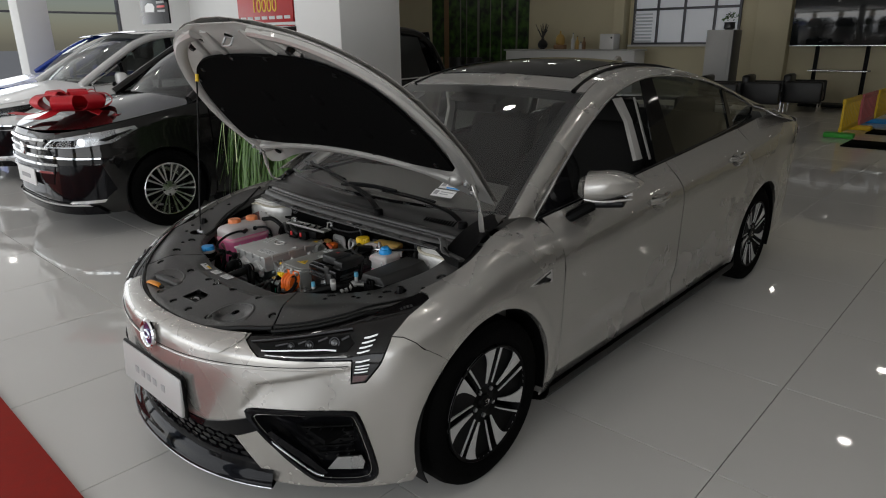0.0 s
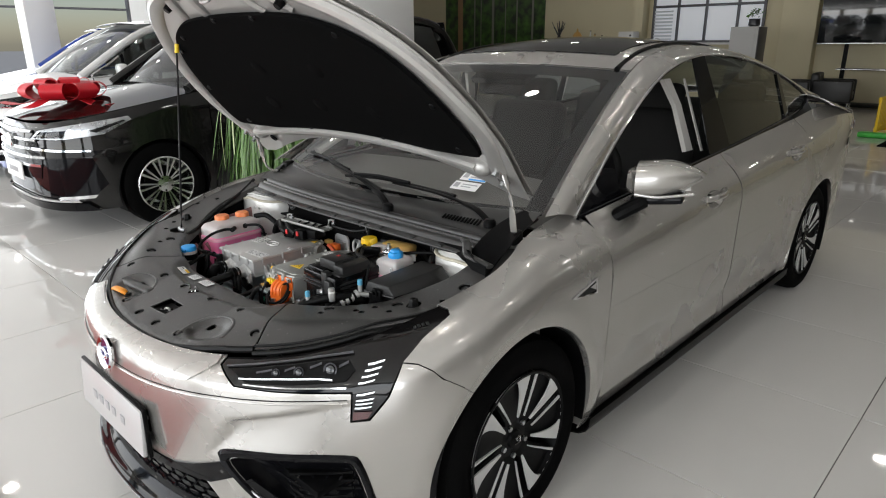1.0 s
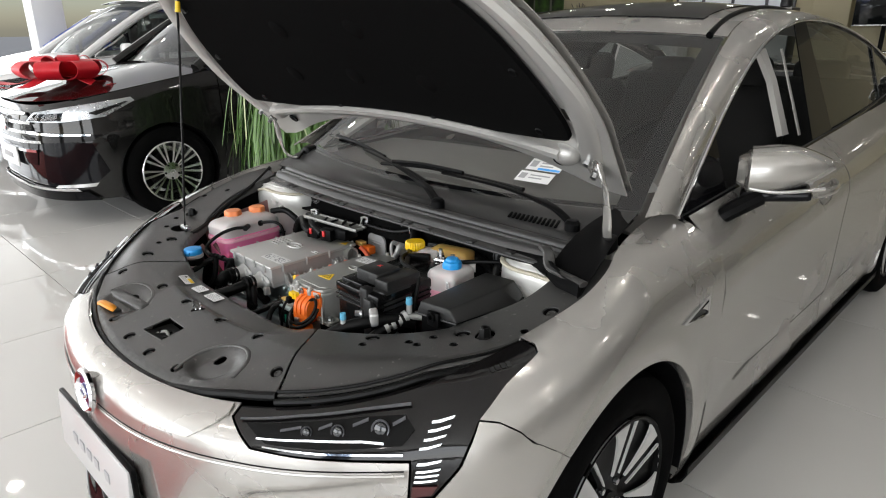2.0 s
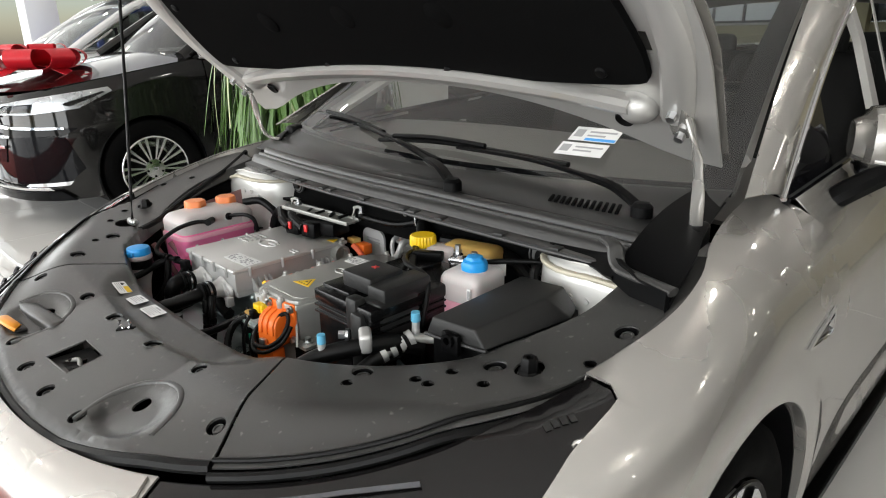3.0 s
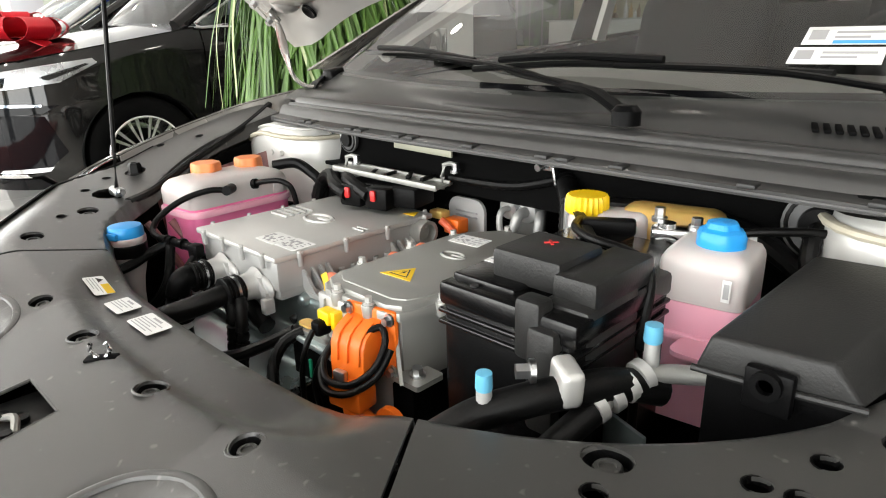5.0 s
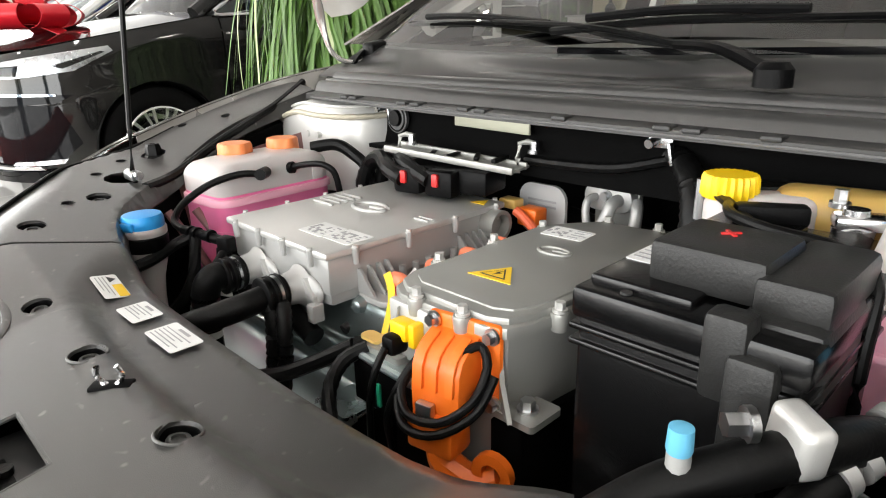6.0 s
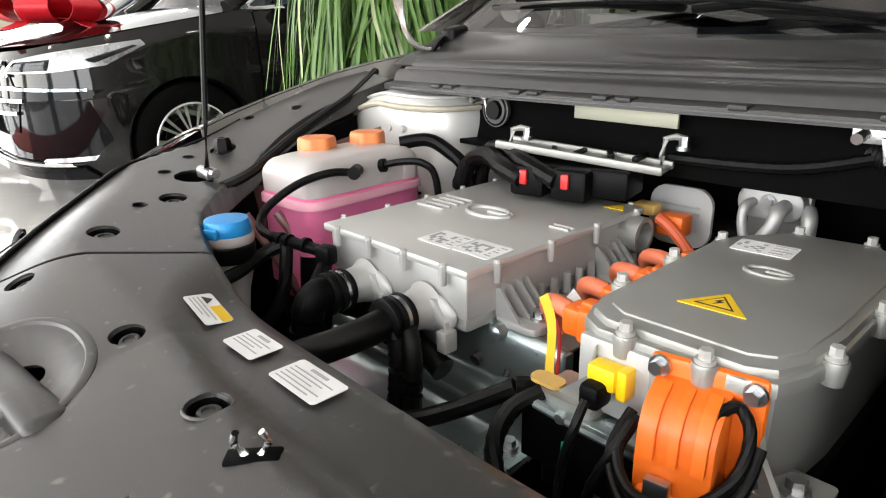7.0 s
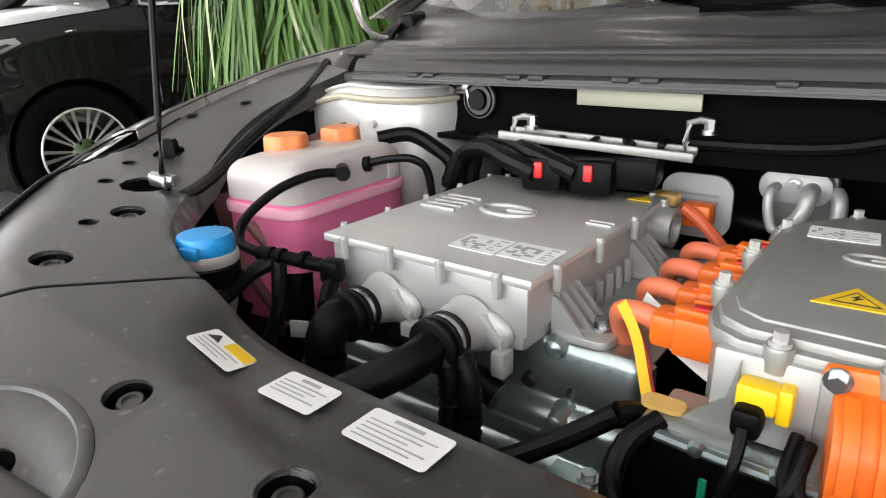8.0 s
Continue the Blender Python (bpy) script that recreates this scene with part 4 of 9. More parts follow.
def tail_at(u, v, out=0.0):
    """The rounded rear end: u up, v round from side to side."""
    a = lerp(-math.pi / 2, math.pi / 2, v)
    c, s_ = abs(math.cos(a)) ** 0.75, (1 if a > 0 else -1) * abs(math.sin(a)) ** 0.55
    z = lerp(0.24, 0.955, u)
    half = side_x(3.50, z) - 0.002 + out
    return Vector((s_ * half, 3.50 + (0.27 + out) * c * (1 - 0.10 * (1 - u)), z + 0.035 * c * u ** 3))


part("rear_bumper", sheet(B(), tail_at, 16, 40), "champagne", car, solid=0.004)
part("tail_lamp", sheet(B(), lambda u, v: tail_at(lerp(0.86, 0.93, u), lerp(0.06, 0.94, v), 0.006), 3, 30), "red_light", car, solid=0.004)
for sg in (1, -1):
    part("rear_shoulder", sheet(B(), lambda u, v: Vector((sg * lerp(lerp(0.625, 0.655, u), side_x(lerp(2.95, 3.52, u), 0.96), v), lerp(2.95, 3.60 - 0.06 * v, u), lerp(lerp(1.10, 1.0, u), lerp(1.048, 0.955, u), v) + 0.02 * math.sin(math.pi * v))), 14, 8), "champagne", car, solid=0.004)
for sg in (1, -1):
    bm = B()
    def shell(u, v):
        a = 2 * math.pi * v
        k = math.sin(math.pi * min(1.0, 0.10 + 0.90 * u)) ** 0.45 if u < 0.12 else 1.0
        h = 0.062 * k * (1 - 0.72 * smooth01((u - 0.40) / 0.75))
        d = 0.085 * k * (1 - 0.42 * u ** 2)
        round_end = math.sqrt(max(0.02, 1 - max(0.0, (u - 0.62) / 0.38) ** 2.4))
        h, d = h * round_end, d * round_end
        ca, sa = math.cos(a), math.sin(a)
        sq = (abs(ca) ** 2.6 + abs(sa) ** 2.6) ** (-1 / 2.6)
        return Vector((-0.12 + 0.240 * u, d * sq * ca + 0.05 * u * u, h * sq * sa + 0.022 * u))
    sheet(bm, shell, 24, 28)
    for end in (0.0, 1.0):
        bm.faces.new([bm.verts.new(shell(end, j / 28)) for j in range(28)])
    bmesh.ops.remove_doubles(bm, verts=bm.verts[:], dist=1e-5)
    bmesh.ops.recalc_face_normals(bm, faces=bm.faces[:])
    bmesh.ops.transform(bm, matrix=Matrix.Diagonal((sg, 1, 1, 1)) @ pose(0.890, 0.745, 0.960, 0, 0, 20), verts=bm.verts)
    if sg < 0:
        bmesh.ops.reverse_faces(bm, faces=bm.faces[:])
    cap = part("door_mirror", bm, "champagne", car)
    part("mirror_foot", tube(B(), [(sg * 0.775, 0.600, 0.835), (sg * 0.80, 0.62, 0.862), (sg * 0.85, 0.68, 0.900)], 0.026, 10, 4, flat=0.9), "plastic", cap)
    part("mirror_base", box(B(), (sg * 0.868, 0.742, 0.907), (0.17, 0.13, 0.030), 0.012, (0, -6 * sg, 20 * sg)), "gloss_black", cap)
    part("mirror_pane", box(B(), (sg * 0.845, 0.838, 0.955), (0.17, 0.006, 0.085), 0.002, (0, 0, 24 * sg)), "chrome", cap)
    part("indicator", tube(B(), [(sg * 0.84, 0.630, 0.930), (sg * 0.905, 0.655, 0.926), (sg * 0.985, 0.740, 0.934)], 0.005, 8, 4), "machined", cap)

# ---- wheels ----


def wheel(parent, x, y, z, sg, r=0.332, rim=0.225, spokes="blades", turn=0):
    w = new("wheel")
    w.parent = parent
    w.matrix_local = pose(x, y, z, 0, 0, turn)
    k = r / 0.332
    prof = [(rim * 0.98, -0.19), (rim + 0.02, -0.205), (r - 0.03, -0.205), (r - 0.008, -0.19), (r, -0.16), (r, -0.045), (r - 0.008, -0.018), (r - 0.03, -0.003), (rim + 0.045, 0.002), (rim + 0.018, -0.004), (rim + 0.004, -0.012), (rim * 0.985, -0.03)]
    part("tyre", lathe(B(), [(a, b * sg) for a, b in prof], (0, 0, 0), "x", 56, True), "tyre", w)
    prof = [(rim + 0.003, -0.006), (rim, -0.003), (rim - 0.008, -0.006), (rim - 0.014, -0.03), (rim - 0.03, -0.14), (rim - 0.05, -0.16), (0.02, -0.165)]
    part("rim", lathe(B(), [(a, b * sg) for a, b in prof], (0, 0, 0), "x", 48, False, False), "plastic" if spokes == "blades" else "machined", w)
    part("brake_disc", lathe(B(), [(0.145, -0.10 * sg), (0.145, -0.085 * sg), (0.06, -0.085 * sg), (0.0, -0.08 * sg)], (0, 0, 0), "x", 32), "plastic", w)

    def polar(rr, a, d):
        return Vector((d * sg, rr * math.cos(a), rr * math.sin(a)))

    def blade(bm, pts, d0, d1, depth):
        """A plate between polar corners (radius, degrees); face at d0 near the hub, d1 at the rim."""
        top = [bm.verts.new(polar(a, radians(b), lerp(d0, d1, (a - 0.05) / (rim - 0.05)))) for a, b in pts]
        low = [bm.verts.new(polar(a, radians(b), lerp(d0, d1, (a - 0.05) / (rim - 0.05)) - depth)) for a, b in pts]
        fs = [bm.faces.new(top), bm.faces.new(low[::-1])]
        for j in range(len(pts)):
            fs.append(bm.faces.new((top[j], low[j], low[(j + 1) % len(pts)], top[(j + 1) % len(pts)])))
        bmesh.ops.recalc_face_normals(bm, faces=fs)
        return bm
    if spokes == "blades":
        part("wheel_back", lathe(B(), [(rim - 0.012, -0.062 * sg), (0.03, -0.065 * sg)], (0, 0, 0), "x", 40, False, False), "tyre", w)
        for i in range(7):
            a = 101 + 360 / 7 * i
            bm = B()
            blade(bm, [(0.05, a - 24), (0.09, a - 20), (rim - 0.004, a - 22), (rim - 0.003, a), (rim - 0.004, a + 22), (0.09, a + 20), (0.05, a + 24)], -0.034, -0.020, 0.015)
            part("spoke", bm, "plastic", w, smooth=False)
            bm = B()
            thick = [(0.074, -16, -11), (0.090, -18, -11.5), (0.12, -19.8, -11.5), (0.15, -20.8, -10.5), (rim - 0.040, -21.3, -9.0), (rim - 0.020, -21.5, -6.5), (rim - 0.003, -21.5, -2.5)]
            thin = [(0.073, 12.5, 15), (0.10, 14.6, 17), (0.14, 17.0, 19.2), (rim - 0.012, 18.9, 21.2), (rim - 0.003, 19.2, 21.5)]
            for band in (thick, thin):
                def face_at(u, v):
                    k = u * (len(band) - 1)
                    j = min(int(k), len(band) - 2)
                    rr, lo_, hi_ = (lerp(p, q, k - j) for p, q in zip(band[j], band[j + 1]))
                    return polar(rr, radians(a + lerp(lo_, hi_, v)), lerp(-0.024, -0.009, (rr - 0.05) / (rim - 0.05)))
                sheet(bm, face_at, 12, 3)
            sheet(bm, lambda u, v: polar(rim - lerp(0.003, 0.0085, v), radians(a + lerp(-2.5, 21.5, u)), -0.0095), 6, 1)
            part("spoke_face", bm, "wheel_face", w, "machined bright spoke face", smooth=False, solid=0.005)
        part("hub", lathe(B(), [(0.072, -0.045 * sg), (0.070, -0.034 * sg), (0.03, -0.032 * sg), (0.027, -0.024 * sg), (0.0, -0.022 * sg)], (0, 0, 0), "x", 24), "plastic", w)
        part("hub_mark", tube(B(), [polar(0.016 * math.cos(t) + 0.0, t + 0.5, -0.021) for t in np.linspace(-2.6, 2.2, 12)], 0.002, 6, 1), "machined", w)
    else:
        for i in range(10):
            a = 36 * i
            for off in (-7, 7):
                bm = B()
                blade(bm, [(0.05, a + off * 0.6 - 5), (rim - 0.01, a + off - 2.6), (rim - 0.006, a + off), (rim - 0.01, a + off + 2.6), (0.05, a + off * 0.6 + 5)], -0.035, -0.010, 0.012)
                part("spoke", bm, "machined", w, smooth=False)
        part("hub", lathe(B(), [(0.066, -0.05 * sg), (0.064, -0.028 * sg), (0.03, -0.026 * sg), (0.0, -0.022 * sg)], (0, 0, 0), "x", 24), "machined", w)
    for i in range(5):
        p = polar(0.052, radians(72 * i + 48), -0.031)
        part("wheel_bolt", cyl(B(), p, p + Vector((0.008 * sg, 0, 0)), 0.008, n=8), "steel" if spokes == "blades" else "plastic", w)
    bm = B()
    tube(bm, [polar(0.015 * (1.0 if abs(math.cos(t)) > 0.5 else 0.7), t, -0.019) for t in np.linspace(-2.4, 2.4, 9)], 0.0025, 6, 2)
    part("hub_badge", bm, "chrome", w)
    return w


for sg in (1, -1):
    wheel(car, sg * 0.866, AXLE_F, HUB_Z, sg, 0.309, 0.213)
    wheel(car, sg * 0.866, AXLE_R, HUB_Z, sg, 0.309, 0.213)

# ---- cabin ----
part("cabin_floor", box(B(), (0, 1.7, 0.30), (1.5, 2.6, 0.04), 0.01), "interior", car)
part("firewall_panel", box(B(), (0, 0.45, 0.58), (1.46, 0.04, 0.55), 0.01), "interior", car)
bm = sheet(B(), lambda u, v: Vector(((2 * v - 1) * 0.70, lerp(0.33, 0.88, u), lerp(0.86, 0.90, u ** 0.5) - 0.05 * max(0, u - 0.8) / 0.2 - 0.02 * (2 * v - 1) ** 2)), 14, 16)
part("dashboard", bm, "dash", car, solid=0.01)
part("dash_front", box(B(), (0, 0.92, 0.72), (1.4, 0.10, 0.30), 0.03), "interior", car)
bm = lathe(B(), [(0.18 + 0.014 * math.cos(a), 0.014 * math.sin(a)) for a in np.linspace(0, 2 * math.pi, 12, False)], n=36, closed=True)
bmesh.ops.transform(bm, matrix=pose(0.36, 1.06, 0.86, 62, 0, 0), verts=bm.verts)
part("steering_wheel", bm, "interior", car)


part("headliner", sheet(B(), lambda u, v: roof_at(lerp(-0.94, 0.94, v), lerp(1.06, 2.46, u)) - Vector((0, 0, 0.035)), 12, 10), "trim_light", car, "pale grey headliner", solid=0.006)
for sg in (1, -1):
    part("pillar_trim", tube(B(), [(sg * (rail_x(y) - 0.055), y + 0.03, rail_z(y) - 0.045) for y in (0.42, 0.62, 0.85, 1.08)], 0.030, 8, 4, flat=0.7), "trim_light", car)


def seat(x, y):
    s = part("seat", box(B(), (x, y, 0.50), (0.48, 0.52, 0.16), 0.06, None, 4), "seat", car, "dark leather car seat")
    part("backrest", box(B(), (x, y + 0.32, 0.82), (0.46, 0.13, 0.58), 0.06, (-16, 0, 0), 4), "seat", s)
    part("headrest", box(B(), (x, y + 0.44, 1.14), (0.25, 0.09, 0.15), 0.04, (-10, 0, 0), 4), "seat", s)


seat(0.36, 1.30)
seat(-0.36, 1.30)
bench = part("rear_bench", box(B(), (0, 2.25, 0.50), (1.3, 0.5, 0.16), 0.06, None, 4), "seat", car)
part("backrest", box(B(), (0, 2.58, 0.80), (1.3, 0.12, 0.58), 0.05, (-20, 0, 0), 4), "seat", bench)
part("parcel_shelf", box(B(), (0, 2.95, 1.0), (1.2, 0.6, 0.02), 0.005), "interior", car)
for x in (-0.4, 0.4):
    part("headrest", box(B(), (x, 2.72, 1.10), (0.26, 0.08, 0.12), 0.035, None, 4), "seat", bench)

# ---- hood, propped open ----
HINGE = Vector((0, 0.235, 0.962))
UP, OUT = Vector((0, -0.70, 0.714)), Vector((0, 0.714, 0.70))
HOOD_L = 0.905


def hood_half(v):
    if v < 0.28:
        return lerp(0.715, 0.755, v / 0.28)
    return 0.755 * max(0.0, 1 - ((v - 0.28) / 0.72) ** 2.3) ** (1 / 2.0)


def hood_at(x, v, w=0.0):
    """x across in metres, v from hinge edge to tip, w above the shell."""
    crown = 0.052 * (1 - 0.35 * v) * (1 - (x / 0.75) ** 2) + 0.010 - 0.045 * max(0, v - 0.6) ** 2 / 0.16
    back = 0.11 * max(0.0, 1 - abs(x / 0.63) ** 2.6) * max(0.0, 1 - v / 0.16)
    return HINGE + UP * (HOOD_L * v + back) + OUT * (crown + w) + Vector((x, 0, 0))


bm = sheet(B(), lambda u, v: hood_at((2 * u - 1) * hood_half(min(v, 0.998)), v), 40, 36)
hood = part("hood", bm, "champagne", car, "silver hood raised on a thin prop rod", solid=0.002)


def hood_sheet(name, outline, w, mat, label="", solid=0.004, cut=()):
    bm = patch(B(), outline, lambda x, v: hood_at(x, v, w), 0.05, 0.05, cut)
    return part(name, bm, mat, hood, label, solid=solid)


edge_r = [(hood_half(v) - 0.006, v) for v in np.linspace(0.0, 0.985, 24)]
edge_all = edge_r + [(-x, v) for x, v in edge_r[::-1]]
SLOTS = [[(sx * 0.655 + dx, vv + dv) for dx, dv in ((-0.008, -0.022), (0.008, -0.022), (0.008, 0.022), (-0.008, 0.022))] for sx in (1, -1) for vv in (0.30, 0.52)]
FRONT_HOLES = [ring_poly(0.0, 0.905, 0.032, 4, 0.02), ring_poly(0.22, 0.89, 0.02, 4), ring_poly(-0.22, 0.89, 0.02, 4)]
hood_sheet("inner_frame", edge_all, -0.016, "hood_inner_lit", "silver inner pressing of the hood", 0.004, SLOTS + FRONT_HOLES)
pad_r = [(0.60, 0.215), (0.655, 0.26), (0.64, 0.42), (0.59, 0.58), (0.50, 0.70), (0.36, 0.775), (0.18, 0.80)]
pad_line = [(p.x, p.y) for p in curve([(x, v, 0) for x, v in pad_r] + [(-x, v, 0) for x, v in pad_r[::-1]] + [(-0.3, 0.185, 0), (0.0, 0.175, 0), (0.3, 0.185, 0)], 4, True)]
hood_sheet("insulation_pad", pad_line, -0.030, "felt", "black felt insulation pad", 0.012)
for x, v in ((0.0, 0.36), (0.28, 0.36), (-0.28, 0.36), (0.16, 0.55), (-0.16, 0.55)):
    p, n = hood_at(x, v, -0.037), -OUT
    part("pad_dimple", lathe(B(), [(0.030, 0.0), (0.02, 0.004), (0.0, 0.006)], n=16), "felt", hood).matrix_local = Matrix.Translation(p) @ n.to_track_quat("Z", "Y").to_matrix().to_4x4()
for x, v in ((0.57, 0.24), (0.2, 0.2), (-0.2, 0.2), (-0.57, 0.24), (0.60, 0.45), (-0.60, 0.45), (0.42, 0.72), (-0.42, 0.72), (0.1, 0.79), (-0.12, 0.79)):
    p, n = hood_at(x, v, -0.036), -OUT
    part("pad_clip", lathe(B(), [(0.011, 0.0), (0.009, 0.004), (0.0, 0.005)], n=12), "plastic", hood).matrix_local = Matrix.Translation(p) @ n.to_track_quat("Z", "Y").to_matrix().to_4x4()
# pressed ridges: rear cross bar, side bars and front ribs
rear_bar = B()
tube(rear_bar, [hood_at(x, 0.135 + 0.035 * (1 - (x / 0.66) ** 2), -0.020) for x in np.linspace(-0.60, 0.60, 11)], 0.044, 12, 3, flat=0.45)
for x in (-0.60, 0.60):
    bmesh.ops.create_uvsphere(rear_bar, u_segments=16, v_segments=8, radius=1, matrix=Matrix.Translation(hood_at(x, 0.135 + 0.035 * (1 - (x / 0.66) ** 2), -0.020)) @ Matrix.Diagonal((0.035, 0.036, 0.030, 1)))
part("rear_ridge", rear_bar, "hood_inner_lit", hood)
for sg in (1, -1):
    part("side_ridge", tube(B(), [hood_at(sg * x, v, -0.018) for x, v in ((0.665, 0.13), (0.705, 0.30), (0.695, 0.45), (0.63, 0.63), (0.52, 0.77), (0.36, 0.88), (0.18, 0.93))], 0.028, 10, 4, flat=0.7), "hood_inner_lit", hood)
    for x0, x1 in ((0.30, 0.24), (0.16, 0.12)):
        part("front_rib", tube(B(), [hood_at(sg * x0, 0.80, -0.016), hood_at(sg * lerp(x0, x1, 0.5), 0.86, -0.022), hood_at(sg * x1, 0.94, -0.014)], 0.020, 8, 4, flat=0.6), "hood_inner_lit", hood)
    # rear corner plate with its round hole
    p = hood_at(sg * 0.56, 0.085, -0.022)
    part("drain_hole", lathe(B(), [(0.018, 0.0), (0.016, 0.005), (0.010, 0.003), (0.0, -0.002)], n=20), "rubber" if sg > 0 else "plastic", hood).matrix_local = Matrix.Translation(p) @ (-OUT).to_track_quat("Z", "Y").to_matrix().to_4x4()
    # hinge: bracket on the hood and gooseneck arm
    p0 = hood_at(sg * 0.672, 0.135, -0.030)
    if sg > 0:
        arm = [p0 + Vector((0.008, 0, 0.02)), Vector((0.700, 0.142, 1.012)), Vector((0.706, 0.150, 0.972)), Vector((0.708, 0.156, 0.930)), Vector((0.706, 0.164, 0.890)), Vector((0.700, 0.180, 0.850))]
    else:
        arm = [p0 + Vector((0, 0, 0.02)), p0 + Vector((0, 0.03, -0.04)), Vector((-0.682, 0.190, 0.945)), Vector((-0.678, 0.205, 0.895)), Vector((-0.664, 0.236, 0.872)), Vector((-0.655, 0.285, 0.880))]
    hinge = part("hinge", tube(B(), arm, 0.0105, 12, 7, flat=0.5), "champagne", hood, "silver gooseneck hinge")
    part("hinge_foot", box(B(), (sg * 0.640, 0.290, 0.893) if sg < 0 else (0.702, 0.176, 0.858), (0.036, 0.046, 0.040), 0.009, (8, 0, 0), 3), "rubber", hinge)
    part("hinge_bracket", box(B(), p0, (0.034, 0.075, 0.010), 0.003, (-45, 0, 0)), "champagne", hood)
    for d in (-0.024, 0.024):
        p = p0 + UP * d - OUT * 0.008
        part("hinge_bolt", cyl(B(), p, p - OUT * 0.012, 0.0085, 0.0075, 6), "steel", hood)
# latch striker and rubber stops at the tip
part("striker", tube(B(), [hood_at(-0.025, 0.90, -0.02), hood_at(-0.025, 0.89, -0.05), hood_at(0.025, 0.89, -0.05), hood_at(0.025, 0.90, -0.02)], 0.004, 8, 3), "steel", hood)
for x, v in ((-0.30, 0.86), (0.30, 0.84), (-0.52, 0.66)):
    p = hood_at(x, v, -0.022)
    part("rubber_stop", cyl(B(), p, p - OUT * 0.02, 0.014, 0.011, 14), "rubber", hood)
# prop rod with its yellow grip
top = hood_at(-0.502, 0.695, -0.037)
base = Vector((-0.535, -0.268, 0.742))
rod = part("prop_rod", tube(B(), [base + Vector((0.012, 0, -0.004)), base, base.lerp(top, 0.5) + Vector((-0.006, 0.004, 0)), base.lerp(top, 0.90), base.lerp(top, 0.97) + Vector((0, -0.004, 0)), top], 0.0038, 8, 4), "rubber", car, "thin black hood prop rod")
part("rod_grip", cyl(B(), base.lerp(top, 0.955), top, 0.008, 0.007, 10), "yellow", rod)
part("rod_pivot", box(B(), base + Vector((0.0, 0.0, -0.006)), (0.034, 0.018, 0.014), 0.004), "steel", rod)
part("rod_pivot_bolt", cyl(B(), base + Vector((-0.02, 0, -0.004)), base + Vector((0.026, 0, -0.004)), 0.006, n=8), "steel", rod)

# ---- engine bay of the sedan ----
SEAM = radians(-54.5)


def ring_at(phi, r, lift=0.0):
    """The covers: phi round the bay, r from the inner to the outer edge."""
    p = ellipse_in(phi).lerp(ellipse_out(phi), r * 0.975)
    z = cover_z(p.x, p.y)
    # the band with the stickers lies lower than the rest, behind a soft step
    d = (abs(p.x / 0.285) ** 2.6 + abs((p.y + 0.36) / 0.108) ** 2.6) ** (1 / 2.6)
    z -= 0.014 * (1 - smooth01((d - 0.82) / 0.26))
    z -= 0.026 * smooth01((0.055 - r) / 0.055) ** 1.6
    z -= 0.012 * smooth01((r - 0.93) / 0.07)
    # pockets in front, beside the latch
    for sx in (1, -1):
        u, w = sx * p.x - 0.240, p.y + 0.568
        a = 1 - smooth01((math.hypot(u / 0.088, w / 0.062) - 0.50) / 0.48)
        z -= 0.012 * a
    # tucked under the edge of lamp and fender
    rim = float(np.interp(p.y, *EDGE_Z)) + lerp(0.012, -0.012, smooth01((p.y + 0.22) / 0.1))
    z = lerp(z, min(z, rim), smooth01((r - 0.55) / 0.4))
    p.z = z + lift
    return p


def cover_point(x, y):
    """Ring coordinates of a place on the covers."""
    phi = math.atan2(y - 0.08, x)
    a, b = ellipse_in(phi), ellipse_out(phi)
    c = Vector((0, 0.08, 0))
    r = ((Vector((x, y, 0)) - c).length - (a - c).length) / ((b - c).length - (a - c).length) / 0.975
    return phi, r


# rings are laid out in (arc, r): one unit of arc is half a metre at the outer edge
def ring_fn(lift=0.0):
    return lambda a, r: ring_at(a / 0.6, r / 0.25, lift)


def hole(x, y, rad, n=10):
    phi, r = cover_point(x, y)
    e = 1e-3
    p = ring_at(phi, r)
    du, dv = (ring_at(phi + e, r) - p).xy.length / e, (ring_at(phi, r + e) - p).xy.length / e
    return ring_poly(phi * 0.6, r * 0.25, rad * 0.6 / du, n, rad * 0.25 / dv)


def ring_outline(p0, p1, r0=0.0, r1=1.0):
    n = max(4, int(abs(p1 - p0) / 0.06))
    return [(lerp(p0, p1, i / n) * 0.6, r1 * 0.25) for i in range(n + 1)] + [(lerp(p1, p0, i / n) * 0.6, r0 * 0.25) for i in range(n + 1)]


CENTRE_CLIPS = [(0.397, -0.516), (-0.397, -0.516), (0.232, -0.461), (-0.221, -0.480), (0.082, -0.472), (-0.083, -0.477), (0.056, -0.632), (-0.056, -0.632), (0.175, -0.622), (-0.175, -0.622)]
SIDE_CLIPS = [(0.460, -0.324), (0.605, -0.205), (0.728, -0.072), (-0.43, -0.43), (-0.492, -0.332)]
SIDE_HOLES = [(0.472, -0.359), (0.544, -0.297), (0.568, -0.297), (0.630, -0.256), (0.569, -0.252), (0.722, -0.150), (-0.490, -0.372), (-0.598, -0.300), (-0.650, -0.245), (-0.70, -0.03), (-0.735, -0.10)]
LATCH = [(-0.056, -0.602), (0.036, -0.596), (0.038, -0.538), (-0.046, -0.538)]


def ring_poly_at(points):
    res = []
    for x, y in points:
        phi, r = cover_point(x, y)
        res.append((phi * 0.6, r * 0.25))
    return res


